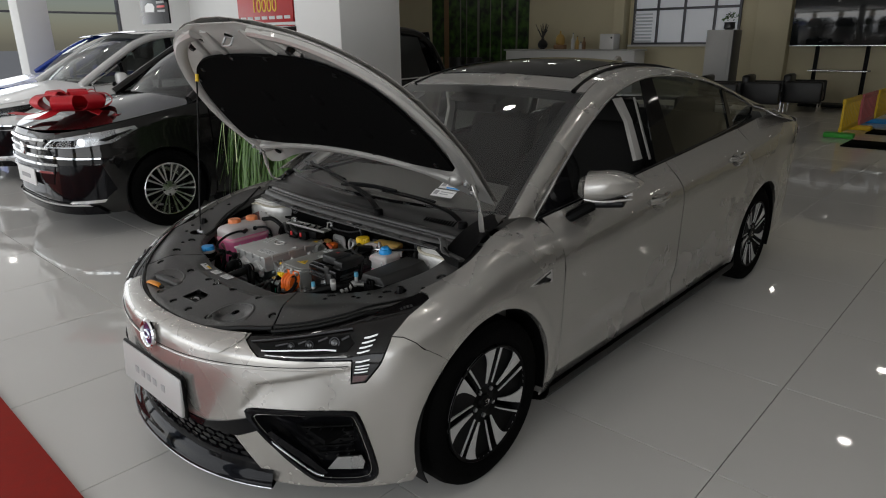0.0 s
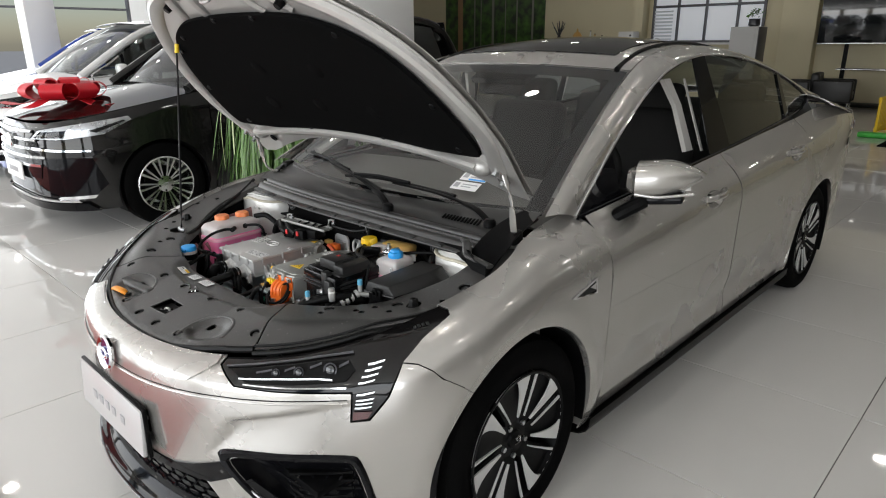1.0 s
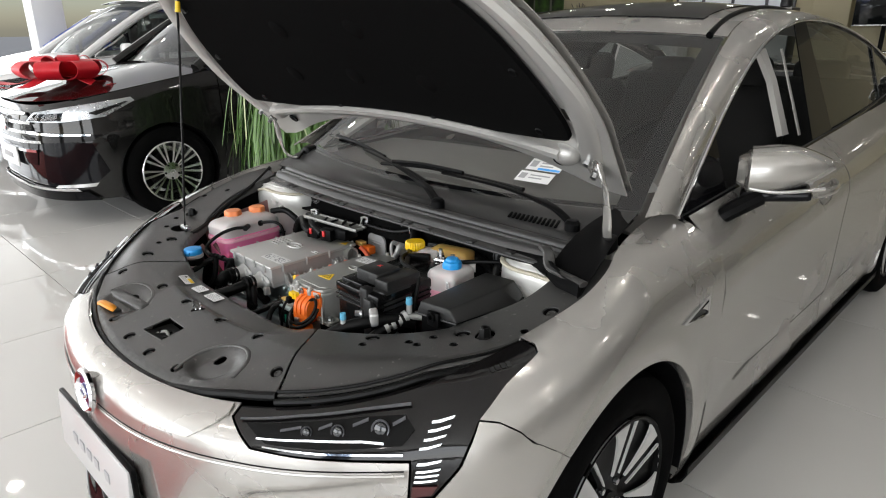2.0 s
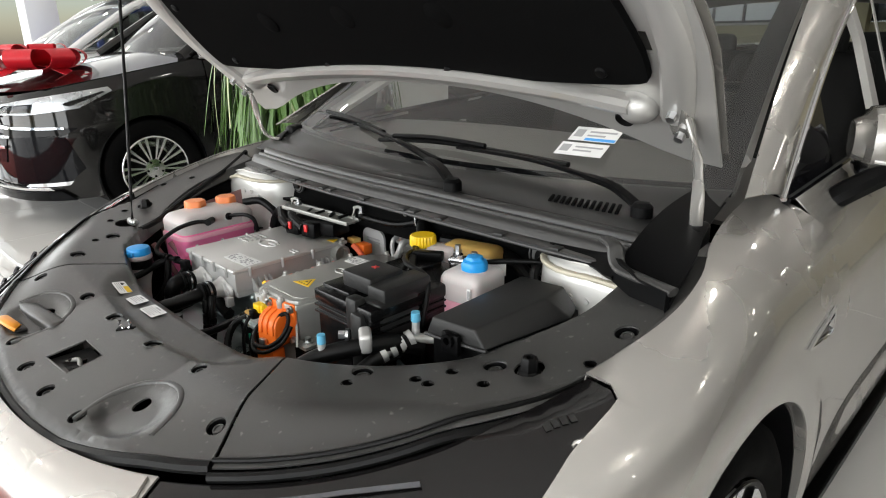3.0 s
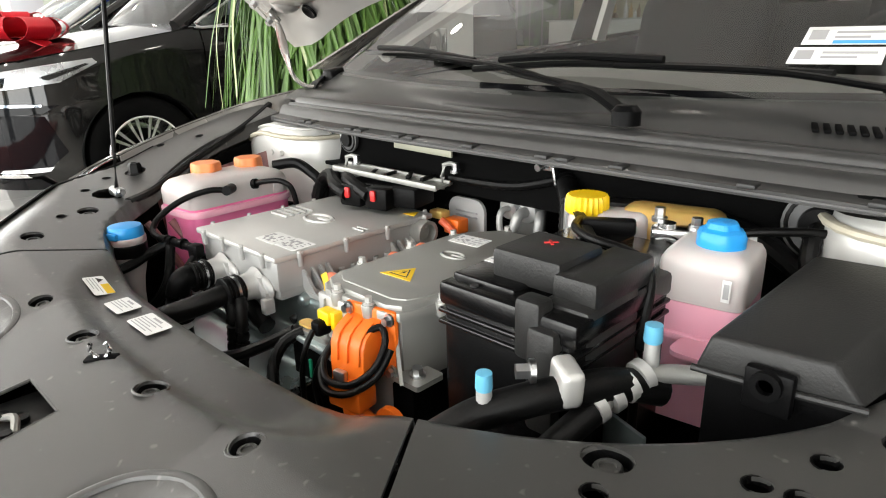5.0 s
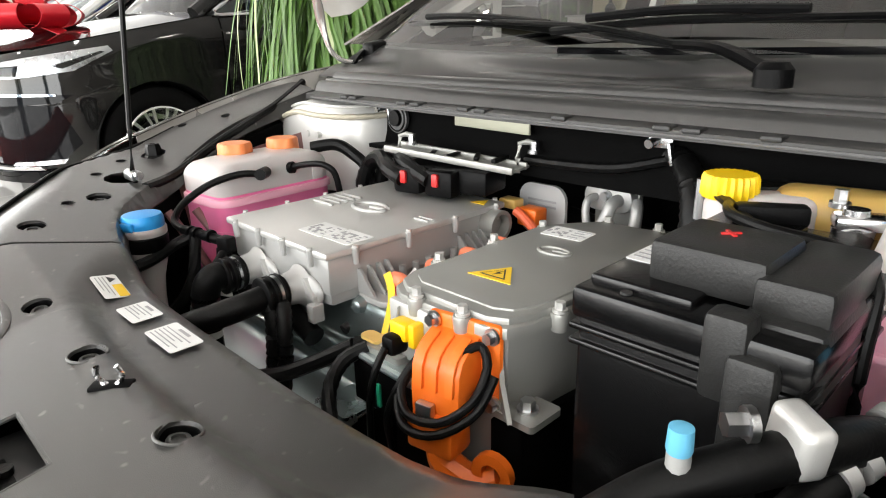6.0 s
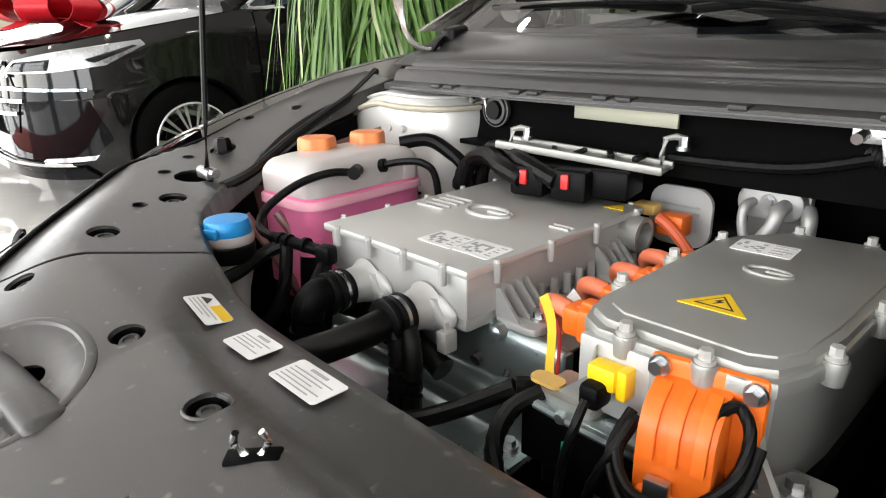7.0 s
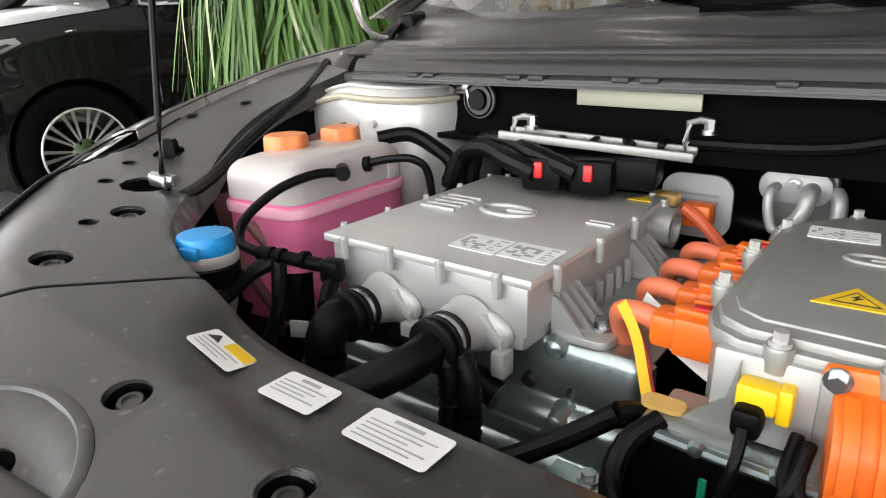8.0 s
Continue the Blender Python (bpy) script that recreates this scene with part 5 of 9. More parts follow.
P_R, P_L = math.pi + SEAM * -1 - 2 * math.pi, SEAM
cuts = [hole(x, y, 0.0138, 18) for x, y in CENTRE_CLIPS] + [ring_poly_at(LATCH), hole(0.222, -0.548, 0.0150, 18), hole(-0.250, -0.548, 0.0150, 18)]
bm = patch(B(), ring_outline(P_R + 0.004, P_L - 0.004), ring_fn(), 0.012, 0.010, cuts)
cover_c = part("radiator_cover", bm, "cover", car, "grained dark grey plastic cover with push clips and warning stickers", solid=0.003, sharp=60)
side_covers = []
for sg in (1, -1):
    a0, a1 = (P_L + 0.004, 0.09) if sg > 0 else (-math.pi - 0.09, P_R - 0.004)
    cuts = [hole(x, y, 0.017, 18) for x, y in SIDE_CLIPS if x * sg > 0] + [hole(x, y, 0.0085, 14) for x, y in SIDE_HOLES if x * sg > 0]
    cuts.append(hole(sg * 0.653, -0.19, 0.021))
    if sg < 0:
        cuts.append(hole(-0.560, -0.276, 0.027))
    bm = patch(B(), ring_outline(a0, a1), ring_fn(), 0.014, 0.012, cuts)
    side_covers.append(part("fender_cover", bm, "cover", car, "dusty dark grey plastic side cover", solid=0.003, sharp=60))
def cover_frame(x, y, lift=0.0):
    """A frame lying on the covers at a place in plan."""
    e = 0.016
    dx = (ring_at(*cover_point(x + e, y)) - ring_at(*cover_point(x - e, y))).normalized()
    dy = (ring_at(*cover_point(x, y + e)) - ring_at(*cover_point(x, y - e))).normalized()
    n = dx.cross(dy).normalized()
    return Matrix.Translation(ring_at(*cover_point(x, y), lift)) @ Matrix((dx, n.cross(dx), n)).transposed().to_4x4()


for x, y in CENTRE_CLIPS + SIDE_CLIPS:
    owner = cover_c if (x, y) in CENTRE_CLIPS else side_covers[0 if x > 0 else 1]
    seat_m = cover_frame(x, y)
    for name, prof, mat, n in (("clip_rim", [(0.0205, -0.0006), (0.0195, 0.0008), (0.0182, 0.0008), (0.0168, -0.0020)], "cover", 28),
                               # near-black well: the shadow round each push clip is put into its colour
                               ("clip_well", [(0.0168, -0.0020), (0.0150, -0.0110), (0.0, -0.0125)], "plastic", 28),
                               ("push_clip", [(0.0105, -0.012), (0.0102, -0.0050), (0.0092, -0.0036), (0.0062, -0.0034), (0.0056, -0.0052), (0.0, -0.0052)], "cover", 20)):
        k = 0.81 if (x, y) in CENTRE_CLIPS else 1.0
        bm = lathe(B(), [(a * k, b) for a, b in prof], (0, 0, 0), "z", n, False, name == "push_clip")
        bmesh.ops.transform(bm, matrix=seat_m, verts=bm.verts)
        part(name, bm, mat, owner)
for x, y in SIDE_HOLES:
    phi, r = cover_point(x, y)
    part("hole_lip", lathe(B(), [(0.0100, 0.0012), (0.0085, 0.0015), (0.0080, -0.004)], ring_at(phi, r), n=14, caps=False), "plastic", side_covers[0 if x > 0 else 1])
for sg in (1, -1):
    phi, r = cover_point(sg * 0.653, -0.19)
    p = ring_at(phi, r)
    stop = part("hood_stop", lathe(B(), [(0.019, -0.02), (0.018, -0.004), (0.013, 0.0), (0.0125, 0.014), (0.010, 0.019), (0.006, 0.019), (0.005, 0.014), (0, 0.014)], p, n=6), "rubber", car)
    # seal lip along the outer edge and trim ridges beside the lamp
    line = [ring_at(lerp(SEAM if sg > 0 else -math.pi - SEAM, -0.25 if sg > 0 else -math.pi + 0.25, t), 0.965, 0.004) for t in np.linspace(0, 1, 10)]
    part("cover_ridge", tube(B(), line, 0.0035, 8, 4), "rubber", car)
    line = [ring_at(lerp(SEAM if sg > 0 else -math.pi - SEAM, -0.30 if sg > 0 else -math.pi + 0.30, t), 1.02, -0.008) for t in np.linspace(0, 1, 10)]
    part("hood_seal", tube(B(), line, 0.007, 8, 4), "rubber", car)
line = [ring_at(lerp(P_R, P_L, t), 0.985, -0.002) for t in np.linspace(0, 1, 22)]
part("front_seal", tube(B(), line, 0.009, 8, 4), "rubber", car)
part("cover_gap", tube(B(), [ring_at(P_R, r, 0.0004) for r in np.linspace(0.03, 0.95, 14)], 0.0013, 6, 2), "bay", cover_c)
# raised ridges of the pockets
for sx in (1, -1):
    pts = [(0.176, -0.627), (0.163, -0.575), (0.178, -0.533), (0.212, -0.509), (0.250, -0.504), (0.285, -0.513), (0.312, -0.535), (0.328, -0.575)]
    part("pocket_ridge", tube(B(), [ring_at(*cover_point(sx * x, y), 0.0) for x, y in pts], 0.0052, 8, 5, flat=0.7), "cover", cover_c)
# latch in its opening, wire prong clip, orange release lever
p = ring_at(*cover_point(-0.01, -0.57))
part("latch_well", box(B(), p + Vector((0, 0, -0.045)), (0.11, 0.080, 0.06), 0.004), "dark_ink", cover_c)
latch = part("hood_latch", box(B(), p + Vector((0.0, 0.0, -0.022)), (0.05, 0.04, 0.014), 0.004), "plastic", cover_c)
for dx, dy in ((-0.02, 0.0), (0.0, 0.012), (0.018, -0.006)):
    part("latch_piece", cyl(B(), p + Vector((dx, dy, -0.018)), p + Vector((dx, dy, -0.010)), 0.006, n=10), "rubber", cover_c)
part("latch_rim", tube(B(), [ring_at(*cover_point(x, y), 0.0) for x, y in LATCH + LATCH[:1]], 0.0022, 6, 1), "cover", cover_c)
part("latch_hook", tube(B(), [p + Vector((-0.03, -0.01, -0.02)), p + Vector((-0.005, 0.006, -0.010)), p + Vector((0.02, 0.0, -0.014))], 0.004, 8, 4), "cast_dull", cover_c)
slot_m = cover_frame(-0.016, -0.481) @ pose(0, 0, 0, 0, 0, 48)
bm = box(B(), (0, 0, 0.0), (0.032, 0.013, 0.004), 0.0015)
bmesh.ops.transform(bm, matrix=slot_m, verts=bm.verts)
slot = part("prong_slot", bm, "bay", cover_c)
for dx in (-0.006, 0.006):
    bm = tube(B(), [(dx * 0.5, 0, 0.000), (dx * 1.2, 0.001, 0.004), (dx * 1.6, 0.0, 0.010), (dx * 1.2, -0.001, 0.017)], 0.0026, 8, 3, flat=0.8)
    bmesh.ops.transform(bm, matrix=slot_m, verts=bm.verts)
    part("prong", bm, "machined", slot, "bright wire clip")
p = ring_at(*cover_point(-0.262, -0.612), 0.006)
part("release_lever", tube(B(), [p + Vector((-0.035, 0.0, -0.01)), p + Vector((-0.01, -0.005, 0.004)), p + Vector((0.035, 0.0, 0.004)), p + Vector((0.045, 0.006, -0.002))], 0.011, 10, 4, flat=0.6), material("lever_orange", (0.80, 0.30, 0.02), 0.4), cover_c, "orange release lever")
part("lever_slot", box(B(), ring_at(*cover_point(-0.262, -0.606), -0.001), (0.09, 0.03, 0.006), 0.002), "dark_ink", cover_c)
part("lever_guard", box(B(), ring_at(*cover_point(-0.240, -0.560), 0.002), (0.17, 0.034, 0.026), 0.010, (0, 0, 6), 3), "cover", cover_c)


def sticker(x, y, w, h, rz, yellow, lines):
    phi, r = cover_point(x, y)
    p = ring_at(phi, r, 0.0046)
    e = 0.012
    dx = (ring_at(*cover_point(x + e, y)) - ring_at(*cover_point(x - e, y))).normalized()
    dy = (ring_at(*cover_point(x, y + e)) - ring_at(*cover_point(x, y - e))).normalized()
    n = dx.cross(dy).normalized()
    m = Matrix.Translation(p) @ Matrix((dx, n.cross(dx), n)).transposed().to_4x4() @ pose(0, 0, 0, 0, 0, rz)
    ob = part("warning_sticker", prism(B(), rounded(-w / 2, -h / 2, w / 2, h / 2, 0.003), 0, 0.0006, m), "label", cover_c, "white paper warning sticker")
    if yellow:
        part("sticker_head", prism(B(), [(-0.002, 0.002), (w / 2 - 0.001, 0.002), (w / 2 - 0.001, h / 2 - 0.001), (-0.002, h / 2 - 0.001)], 0.0007, 0.001, m), "warn", ob)
        part("sticker_icon", prism(B(), [(-w / 2 + 0.004, 0.002), (-w / 2 + 0.016, 0.002), (-w / 2 + 0.010, h / 2 - 0.003)], 0.0007, 0.001, m), "dark_ink", ob)
    else:
        part("sticker_text_bar", prism(B(), [(-w * 0.18, h * 0.28), (w * 0.18, h * 0.28), (w * 0.18, h * 0.38), (-w * 0.18, h * 0.38)], 0.0007, 0.001, m), "ink", ob)
    for k in range(lines):
        yy = h * (0.14 - 0.13 * k) if not yellow else -h * (0.08 + 0.14 * k)
        part("sticker_text_bar", prism(B(), [(-w * 0.42, yy), (w * (0.40 - 0.12 * (k % 3)), yy), (w * (0.40 - 0.12 * (k % 3)), yy + h * 0.038), (-w * 0.42, yy + h * 0.038)], 0.0007, 0.001, m), "ink", ob)


sticker(-0.230, -0.411, 0.046, 0.026, 0, True, 3)
sticker(-0.152, -0.411, 0.046, 0.029, 0, False, 4)
sticker(-0.073, -0.411, 0.058, 0.030, 0, False, 5)

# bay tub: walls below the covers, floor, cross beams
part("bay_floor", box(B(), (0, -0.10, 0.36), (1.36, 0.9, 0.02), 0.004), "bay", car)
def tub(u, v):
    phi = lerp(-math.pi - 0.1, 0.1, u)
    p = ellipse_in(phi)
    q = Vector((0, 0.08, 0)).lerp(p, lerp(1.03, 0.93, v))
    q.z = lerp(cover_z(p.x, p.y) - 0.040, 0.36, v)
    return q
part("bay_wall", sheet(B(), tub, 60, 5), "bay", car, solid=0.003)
strip_line = [(-0.508, -0.262), (-0.548, -0.20), (-0.595, -0.11), (-0.632, -0.02), (-0.66, 0.05), (-0.70, 0.12), (-0.725, 0.16)]
part("bay_seal", tube(B(), [(x, y, cover_z(x, y) - 0.002) for x, y in strip_line], 0.0075, 8, 5), "rubber", car, "black rubber strip along the inner wing")
# right hand apron: primed, pinkish metal with holes
bm = sheet(B(), lambda u, v: Vector((lerp(-0.585, -0.545, v), lerp(-0.24, 0.10, u), lerp(0.712 + 0.05 * u, 0.50, v))), 8, 4)
apron = part("apron_panel", bm, "bay_pink", car, "purplish primed inner wing", solid=0.004)
for y, z, r in ((-0.17, 0.705, 0.010), (-0.145, 0.69, 0.007), (-0.20, 0.685, 0.006), (-0.10, 0.72, 0.008)):
    x = lerp(-0.585, -0.545, (0.73 - z) / 0.23) + 0.004
    part("apron_hole", cyl(B(), (x - 0.004, y, z), (x + 0.002, y, z), r, n=14), "dark_ink", apron)
for k in range(3):
    part("apron_stay", tube(B(), [(-0.50 + 0.02 * k, -0.24 + 0.035 * k, 0.68), (-0.46 + 0.03 * k, -0.20 + 0.035 * k, 0.58), (-0.43 + 0.03 * k, -0.17 + 0.035 * k, 0.45)], 0.007, 8, 3), "bay_pink", apron)

# suspension towers
for sg in (1, -1):
    bm = B()
    c = Vector((0.60, 0.180, 0)) if sg > 0 else Vector((-0.588, 0.208, 0))
    top_z, rad = (0.826, 0.150) if sg > 0 else (0.822, 0.150)

    def tower_rim(a, rr):
        ca, sa = math.cos(a), math.sin(a)
        sq = (abs(ca) ** 2.6 + abs(sa) ** 2.6) ** (-1 / 2.6)
        fall = 0.012 * max(0, -sg * ca) + (0.016 if sg > 0 else 0.055) * max(0, sg * ca) ** 1.5 + 0.010 * max(0, -sa)
        return Vector((rr * rad * sq * ca, rr * rad * sq * sa, -rr * rr * fall))

    def tower_at(u, v):
        prof = [(0.0, 0.0), (0.55, -0.001), (0.80, -0.005), (0.93, -0.013), (0.985, -0.024), (1.0, -0.034), (1.02, -0.10), (1.05, -0.37)]
        k = v * (len(prof) - 1)
        i = min(int(k), len(prof) - 2)
        rr, dz = lerp(prof[i][0], prof[i + 1][0], k - i), lerp(prof[i][1], prof[i + 1][1], k - i)
        return c + tower_rim(2 * math.pi * u, rr) + Vector((0, 0, top_z + dz))
    tower = part("strut_tower", sheet(bm, tower_at, 48, 28), "tower", car, "white painted suspension tower with sealant bead")
    line = [c + tower_rim(a, 0.985) + Vector((0, 0, top_z - 0.019)) for a in np.linspace(math.pi * (0.95 if sg < 0 else 0.9), math.pi * (2.1 if sg < 0 else 2.05), 22)]
    part("sealant_bead", tube(B(), line, 0.0065, 8, 2, ribs=0.18, flat=0.7), "sealant", tower)
    line = [c + tower_rim(a, 0.86) + Vector((0, 0, top_z - 0.006)) for a in np.linspace(math.pi * 1.0, math.pi * 2.05, 18)]
    part("flange_edge", tube(B(), line, 0.005, 8, 2, flat=0.6), "tower", tower)
    for y, z in ((-0.09, 0.750), (0.0, 0.756), (-0.045, 0.756), (0.035, 0.744)):
        q = c + Vector((-sg * 0.03, -rad * 1.0, z))
        part("tower_stud", cyl(B(), q + Vector((0.07 * (y + 0.04) * 10, 0.01, 0)), q + Vector((0.07 * (y + 0.04) * 10, -0.003, 0)), 0.006, n=10), "tower", tower)

# scuttle: front wall, shelf, rubber seal, cowl panel
def scuttle_y(x):
    return 0.104 + (0.20 if x < 0 else 0.06) * x * x
part("scuttle_wall", sheet(B(), lambda u, v: Vector((lerp(-0.60, 0.60, u), scuttle_y(lerp(-0.60, 0.60, u)) + 0.010 * math.sin(math.pi * v), lerp(0.842, 0.735, v))), 24, 4), "felt", car, "black felt-faced scuttle wall", solid=0.004)
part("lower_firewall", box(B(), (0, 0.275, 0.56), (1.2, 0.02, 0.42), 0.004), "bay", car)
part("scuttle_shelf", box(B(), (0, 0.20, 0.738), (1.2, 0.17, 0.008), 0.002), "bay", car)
def seal_line(x):
    return Vector((x, 0.062 + (0.062 if x < 0 else 0.012) * (x / 0.62) ** 2, 0.848 + 0.006 * (1 - (x / 0.62) ** 2)))
SEAL_PROFILE = [(-0.024, -0.036), (-0.024, -0.027), (-0.020, -0.0255), (-0.006, -0.0245), (-0.002, -0.023), (0.002, -0.014), (0.006, -0.008), (0.011, -0.005), (0.016, -0.0045), (0.0172, -0.013), (0.0225, -0.013), (0.024, -0.004), (0.027, -0.001), (0.031, -0.001), (0.0325, -0.011), (0.040, -0.011), (0.042, 0.001), (0.045, 0.006), (0.050, 0.009), (0.056, 0.0095), (0.060, 0.007), (0.061, -0.003), (0.067, -0.003)]
def cowl_lip(u, v):
    p = seal_line(lerp(-0.625, 0.635, u))
    k = v * (len(SEAL_PROFILE) - 1)
    i = min(int(k), len(SEAL_PROFILE) - 2)
    (y0, z0), (y1, z1) = SEAL_PROFILE[i], SEAL_PROFILE[i + 1]
    return p + Vector((0, lerp(y0, y1, k - i), lerp(z0, z1, k - i)))
lip_ob = part("cowl_seal", sheet(B(), cowl_lip, 60, 22), "seal_rubber", car, "ribbed black rubber seal along the scuttle", sharp=38)
# dark boxes stand in for the shade in the seal's slots
for x in (-0.462, -0.43, -0.287, -0.255, -0.15, -0.118, 0.01, 0.14, 0.172, 0.249, 0.40, 0.52):
    q = seal_line(x) + Vector((0, -0.017, -0.0255))
    part("seal_clip", box(B(), q, (0.020, 0.020, 0.006), 0.002), "dark_ink", lip_ob)
part("scuttle_edge", tube(B(), [seal_line(x) + Vector((0, -0.025, -0.032)) for x in np.linspace(-0.60, 0.60, 12)], 0.0015, 6, 2), "grommet_edge", lip_ob)
def cowl(u, v):
    x = lerp(-0.70, 0.70, u)
    a = seal_line(max(-0.62, min(0.62, x))) + Vector((0, 0.062, -0.002))
    a.x = x
    x01 = x / 0.715
    b = Vector((x, 0.20 + 0.13 * x01 ** 2, 0.893 + 0.012 * x01 ** 2))
    p = a.lerp(b, v)
    p.z += 0.006 * math.sin(math.pi * v) - 0.014 * math.exp(-((v - 0.55) / 0.2) ** 2) * (0.5 + 0.5 * math.cos(x * 9))
    return p
cowl_ob = part("cowl_panel", sheet(B(), cowl, 60, 14), "seal_rubber", car, "black plastic cowl panel with vent slots", solid=0.003, sharp=60)
# raised near-black boxes, no cuts: the slots' shade is in their colour
for k in range(12):
    x = 0.42 + 0.012 * k
    part("vent_slot", box(B(), cowl((x + 0.70) / 1.40, 0.42) + Vector((0, 0, 0.0015)), (0.007, 0.044, 0.004), 0.001, (8, 0, 20)), "bay", cowl_ob)
for sg in (1, -1):
    # black end pieces over the towers
    def cowl_end(u, v):
        y0, y1 = (0.045 if sg > 0 else 0.215) - (0.06 if sg > 0 else 0.03) * v ** 2, 0.30
        y = lerp(y0, y1, u)
        x = lerp(0.645, float(np.interp(y, *EDGE_X)) - 0.010, v)
        z = lerp(0.846 - 0.030 * v ** 2, 0.905 - 0.02 * v, u) - 0.020 * (1 - u) ** 6 + 0.012 * math.sin(math.pi * u)
        return Vector((sg * x, y, z))
    part("cowl_end", sheet(B(), cowl_end, 14, 12), "plastic", car, "black foam end piece of the cowl", solid=0.006, sharp=60)
    if sg > 0:
        part("seal_tail", tube(B(), [(0.612, 0.056, 0.860), (0.638, 0.038, 0.857), (0.657, 0.020, 0.834), (0.690, 0.012, 0.829), (0.755, 0.002, 0.824)], 0.013, 10, 6, flat=0.5), "cover", car)

# black foam filling between seal and tower, and the wall at the seal's end
def filler(u, v):
    x = lerp(0.440, 0.648, u)
    front = 0.048 + 0.045 * smooth01((0.50 - x) / 0.06) - 0.030 * smooth01((x - 0.58) / 0.07)
    return Vector((x, lerp(front, 0.115, v), lerp(0.812, 0.838, v ** 0.6)))
part("tower_foam", sheet(B(), filler, 20, 6), "plastic", car, solid=0.006)
wall = [(0.622, 0.054, 0.862), (0.652, 0.024, 0.846), (0.700, 0.002, 0.832), (0.752, -0.008, 0.826), (0.752, -0.010, 0.800), (0.690, 0.004, 0.800), (0.640, 0.030, 0.808)]
bm = B()
bm.faces.new([bm.verts.new(p) for p in wall])
part("seal_end_wall", bm, "plastic", car, solid=0.008)

# wipers
for pivot, elbow, a, b in (((0.218, 0.112, 0.880), (0.088, 0.168, 0.908), (-0.615, 0.372, 0.945), (0.10, 0.19, 0.905)), ((0.604, 0.180, 0.882), (0.479, 0.205, 0.918), (-0.134, 0.215, 0.925), (0.42, 0.225, 0.93))):
    bm = B()
    tube(bm, [pivot, Vector(pivot).lerp(Vector(elbow), 0.5) + Vector((0, 0, 0.010)), elbow], 0.013, 8, 5, flat=0.5)
    mid = Vector(elbow).lerp(Vector(a), 0.55) + Vector((0, 0.0, 0.014))
    wiper = part("wiper_arm", tube(bm, [elbow, Vector(elbow).lerp(mid, 0.4) + Vector((0, 0, 0.008)), mid], 0.009, 8, 5, flat=0.5), "plastic", car, "black wiper arm resting on the windscreen")
    part("pivot_cap", lathe(B(), [(0.019, -0.012), (0.019, 0.006), (0.013, 0.013), (0.0, 0.014)], pivot, n=18), "plastic", wiper)
    p0, p1 = Vector(a), Vector(a).lerp(Vector(b), 1.0)
    part("wiper_blade", tube(B(), [p0, p0.lerp(p1, 0.33) + Vector((0, 0.012, 0.010)), p0.lerp(p1, 0.66) + Vector((0, 0.010, 0.006)), p1], 0.0075, 8, 6, flat=0.8), "rubber", wiper)
    part("blade_spine", tube(B(), [p0.lerp(p1, 0.12) + Vector((0, -0.012, 0.016)), p0.lerp(p1, 0.35) + Vector((0, -0.006, 0.022)), p0.lerp(p1, 0.62) + Vector((0, 0, 0.016))], 0.006, 8, 4), "plastic", wiper)

# label inside the windscreen
c0 = screen_at(0.12, 0.5 + 0.41 / 1.43)
for k, (dy, h) in enumerate(((0.026, 0.050), (-0.026, 0.044))):
    m = Matrix.Translation(c0 + Vector((0, dy, dy * 0.45 + 0.006))) @ pose(0, 0, 0, 25, 0, 6)
    ob = part("price_label", prism(B(), [(-0.052, -h / 2), (0.052, -h / 2), (0.052, h / 2), (-0.052, h / 2)], 0, 0.001, m), "label", car, "white printed label on the windscreen")
    part("label_code", prism(B(), [(-0.046, -h * 0.25), (-0.026, -h * 0.25), (-0.026, h * 0.3), (-0.046, h * 0.3)], 0.0011, 0.0014, m), "ink", ob)
    for j in range(2):
        part("label_bar", prism(B(), [(-0.016, h * (0.1 - 0.28 * j)), (0.044 - 0.02 * j, h * (0.1 - 0.28 * j)), (0.044 - 0.02 * j, h * (0.22 - 0.28 * j)), (-0.016, h * (0.22 - 0.28 * j))], 0.0011, 0.0014, m), "ink", ob)
    if k == 0:
        part("label_stripe", prism(B(), [(-0.016, -h * 0.48), (0.051, -h * 0.48), (0.051, -h * 0.3), (-0.016, -h * 0.3)], 0.0011, 0.0014, m), "blue_ink", ob)


def bolt(owner, p, r=0.006, h=0.008, up=(0, 0, 1), mat="steel"):
    p, up = Vector(p), Vector(up)
    bm = B()
    cyl(bm, p, p + up * h * 0.3, r * 1.45, n=12)
    cyl(bm, p + up * h * 0.3, p + up * h, r, n=6)
    part("bolt", bm, mat, owner)


# ---- first power unit: silver lidded box ----
X0, X1, Y0, Y1, ZT = -0.325, -0.096, -0.232, 0.068, 0.703
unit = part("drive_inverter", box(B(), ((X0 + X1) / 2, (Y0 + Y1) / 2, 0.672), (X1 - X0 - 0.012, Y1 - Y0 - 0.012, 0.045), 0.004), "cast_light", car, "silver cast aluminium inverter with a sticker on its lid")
part("lid", box(B(), ((X0 + X1) / 2, (Y0 + Y1) / 2, ZT - 0.004), (X1 - X0, Y1 - Y0, 0.009), 0.003), "cast", unit, "flat grey lid")
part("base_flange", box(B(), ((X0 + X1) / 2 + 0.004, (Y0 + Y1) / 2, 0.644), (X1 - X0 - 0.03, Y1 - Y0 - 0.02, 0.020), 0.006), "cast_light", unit)
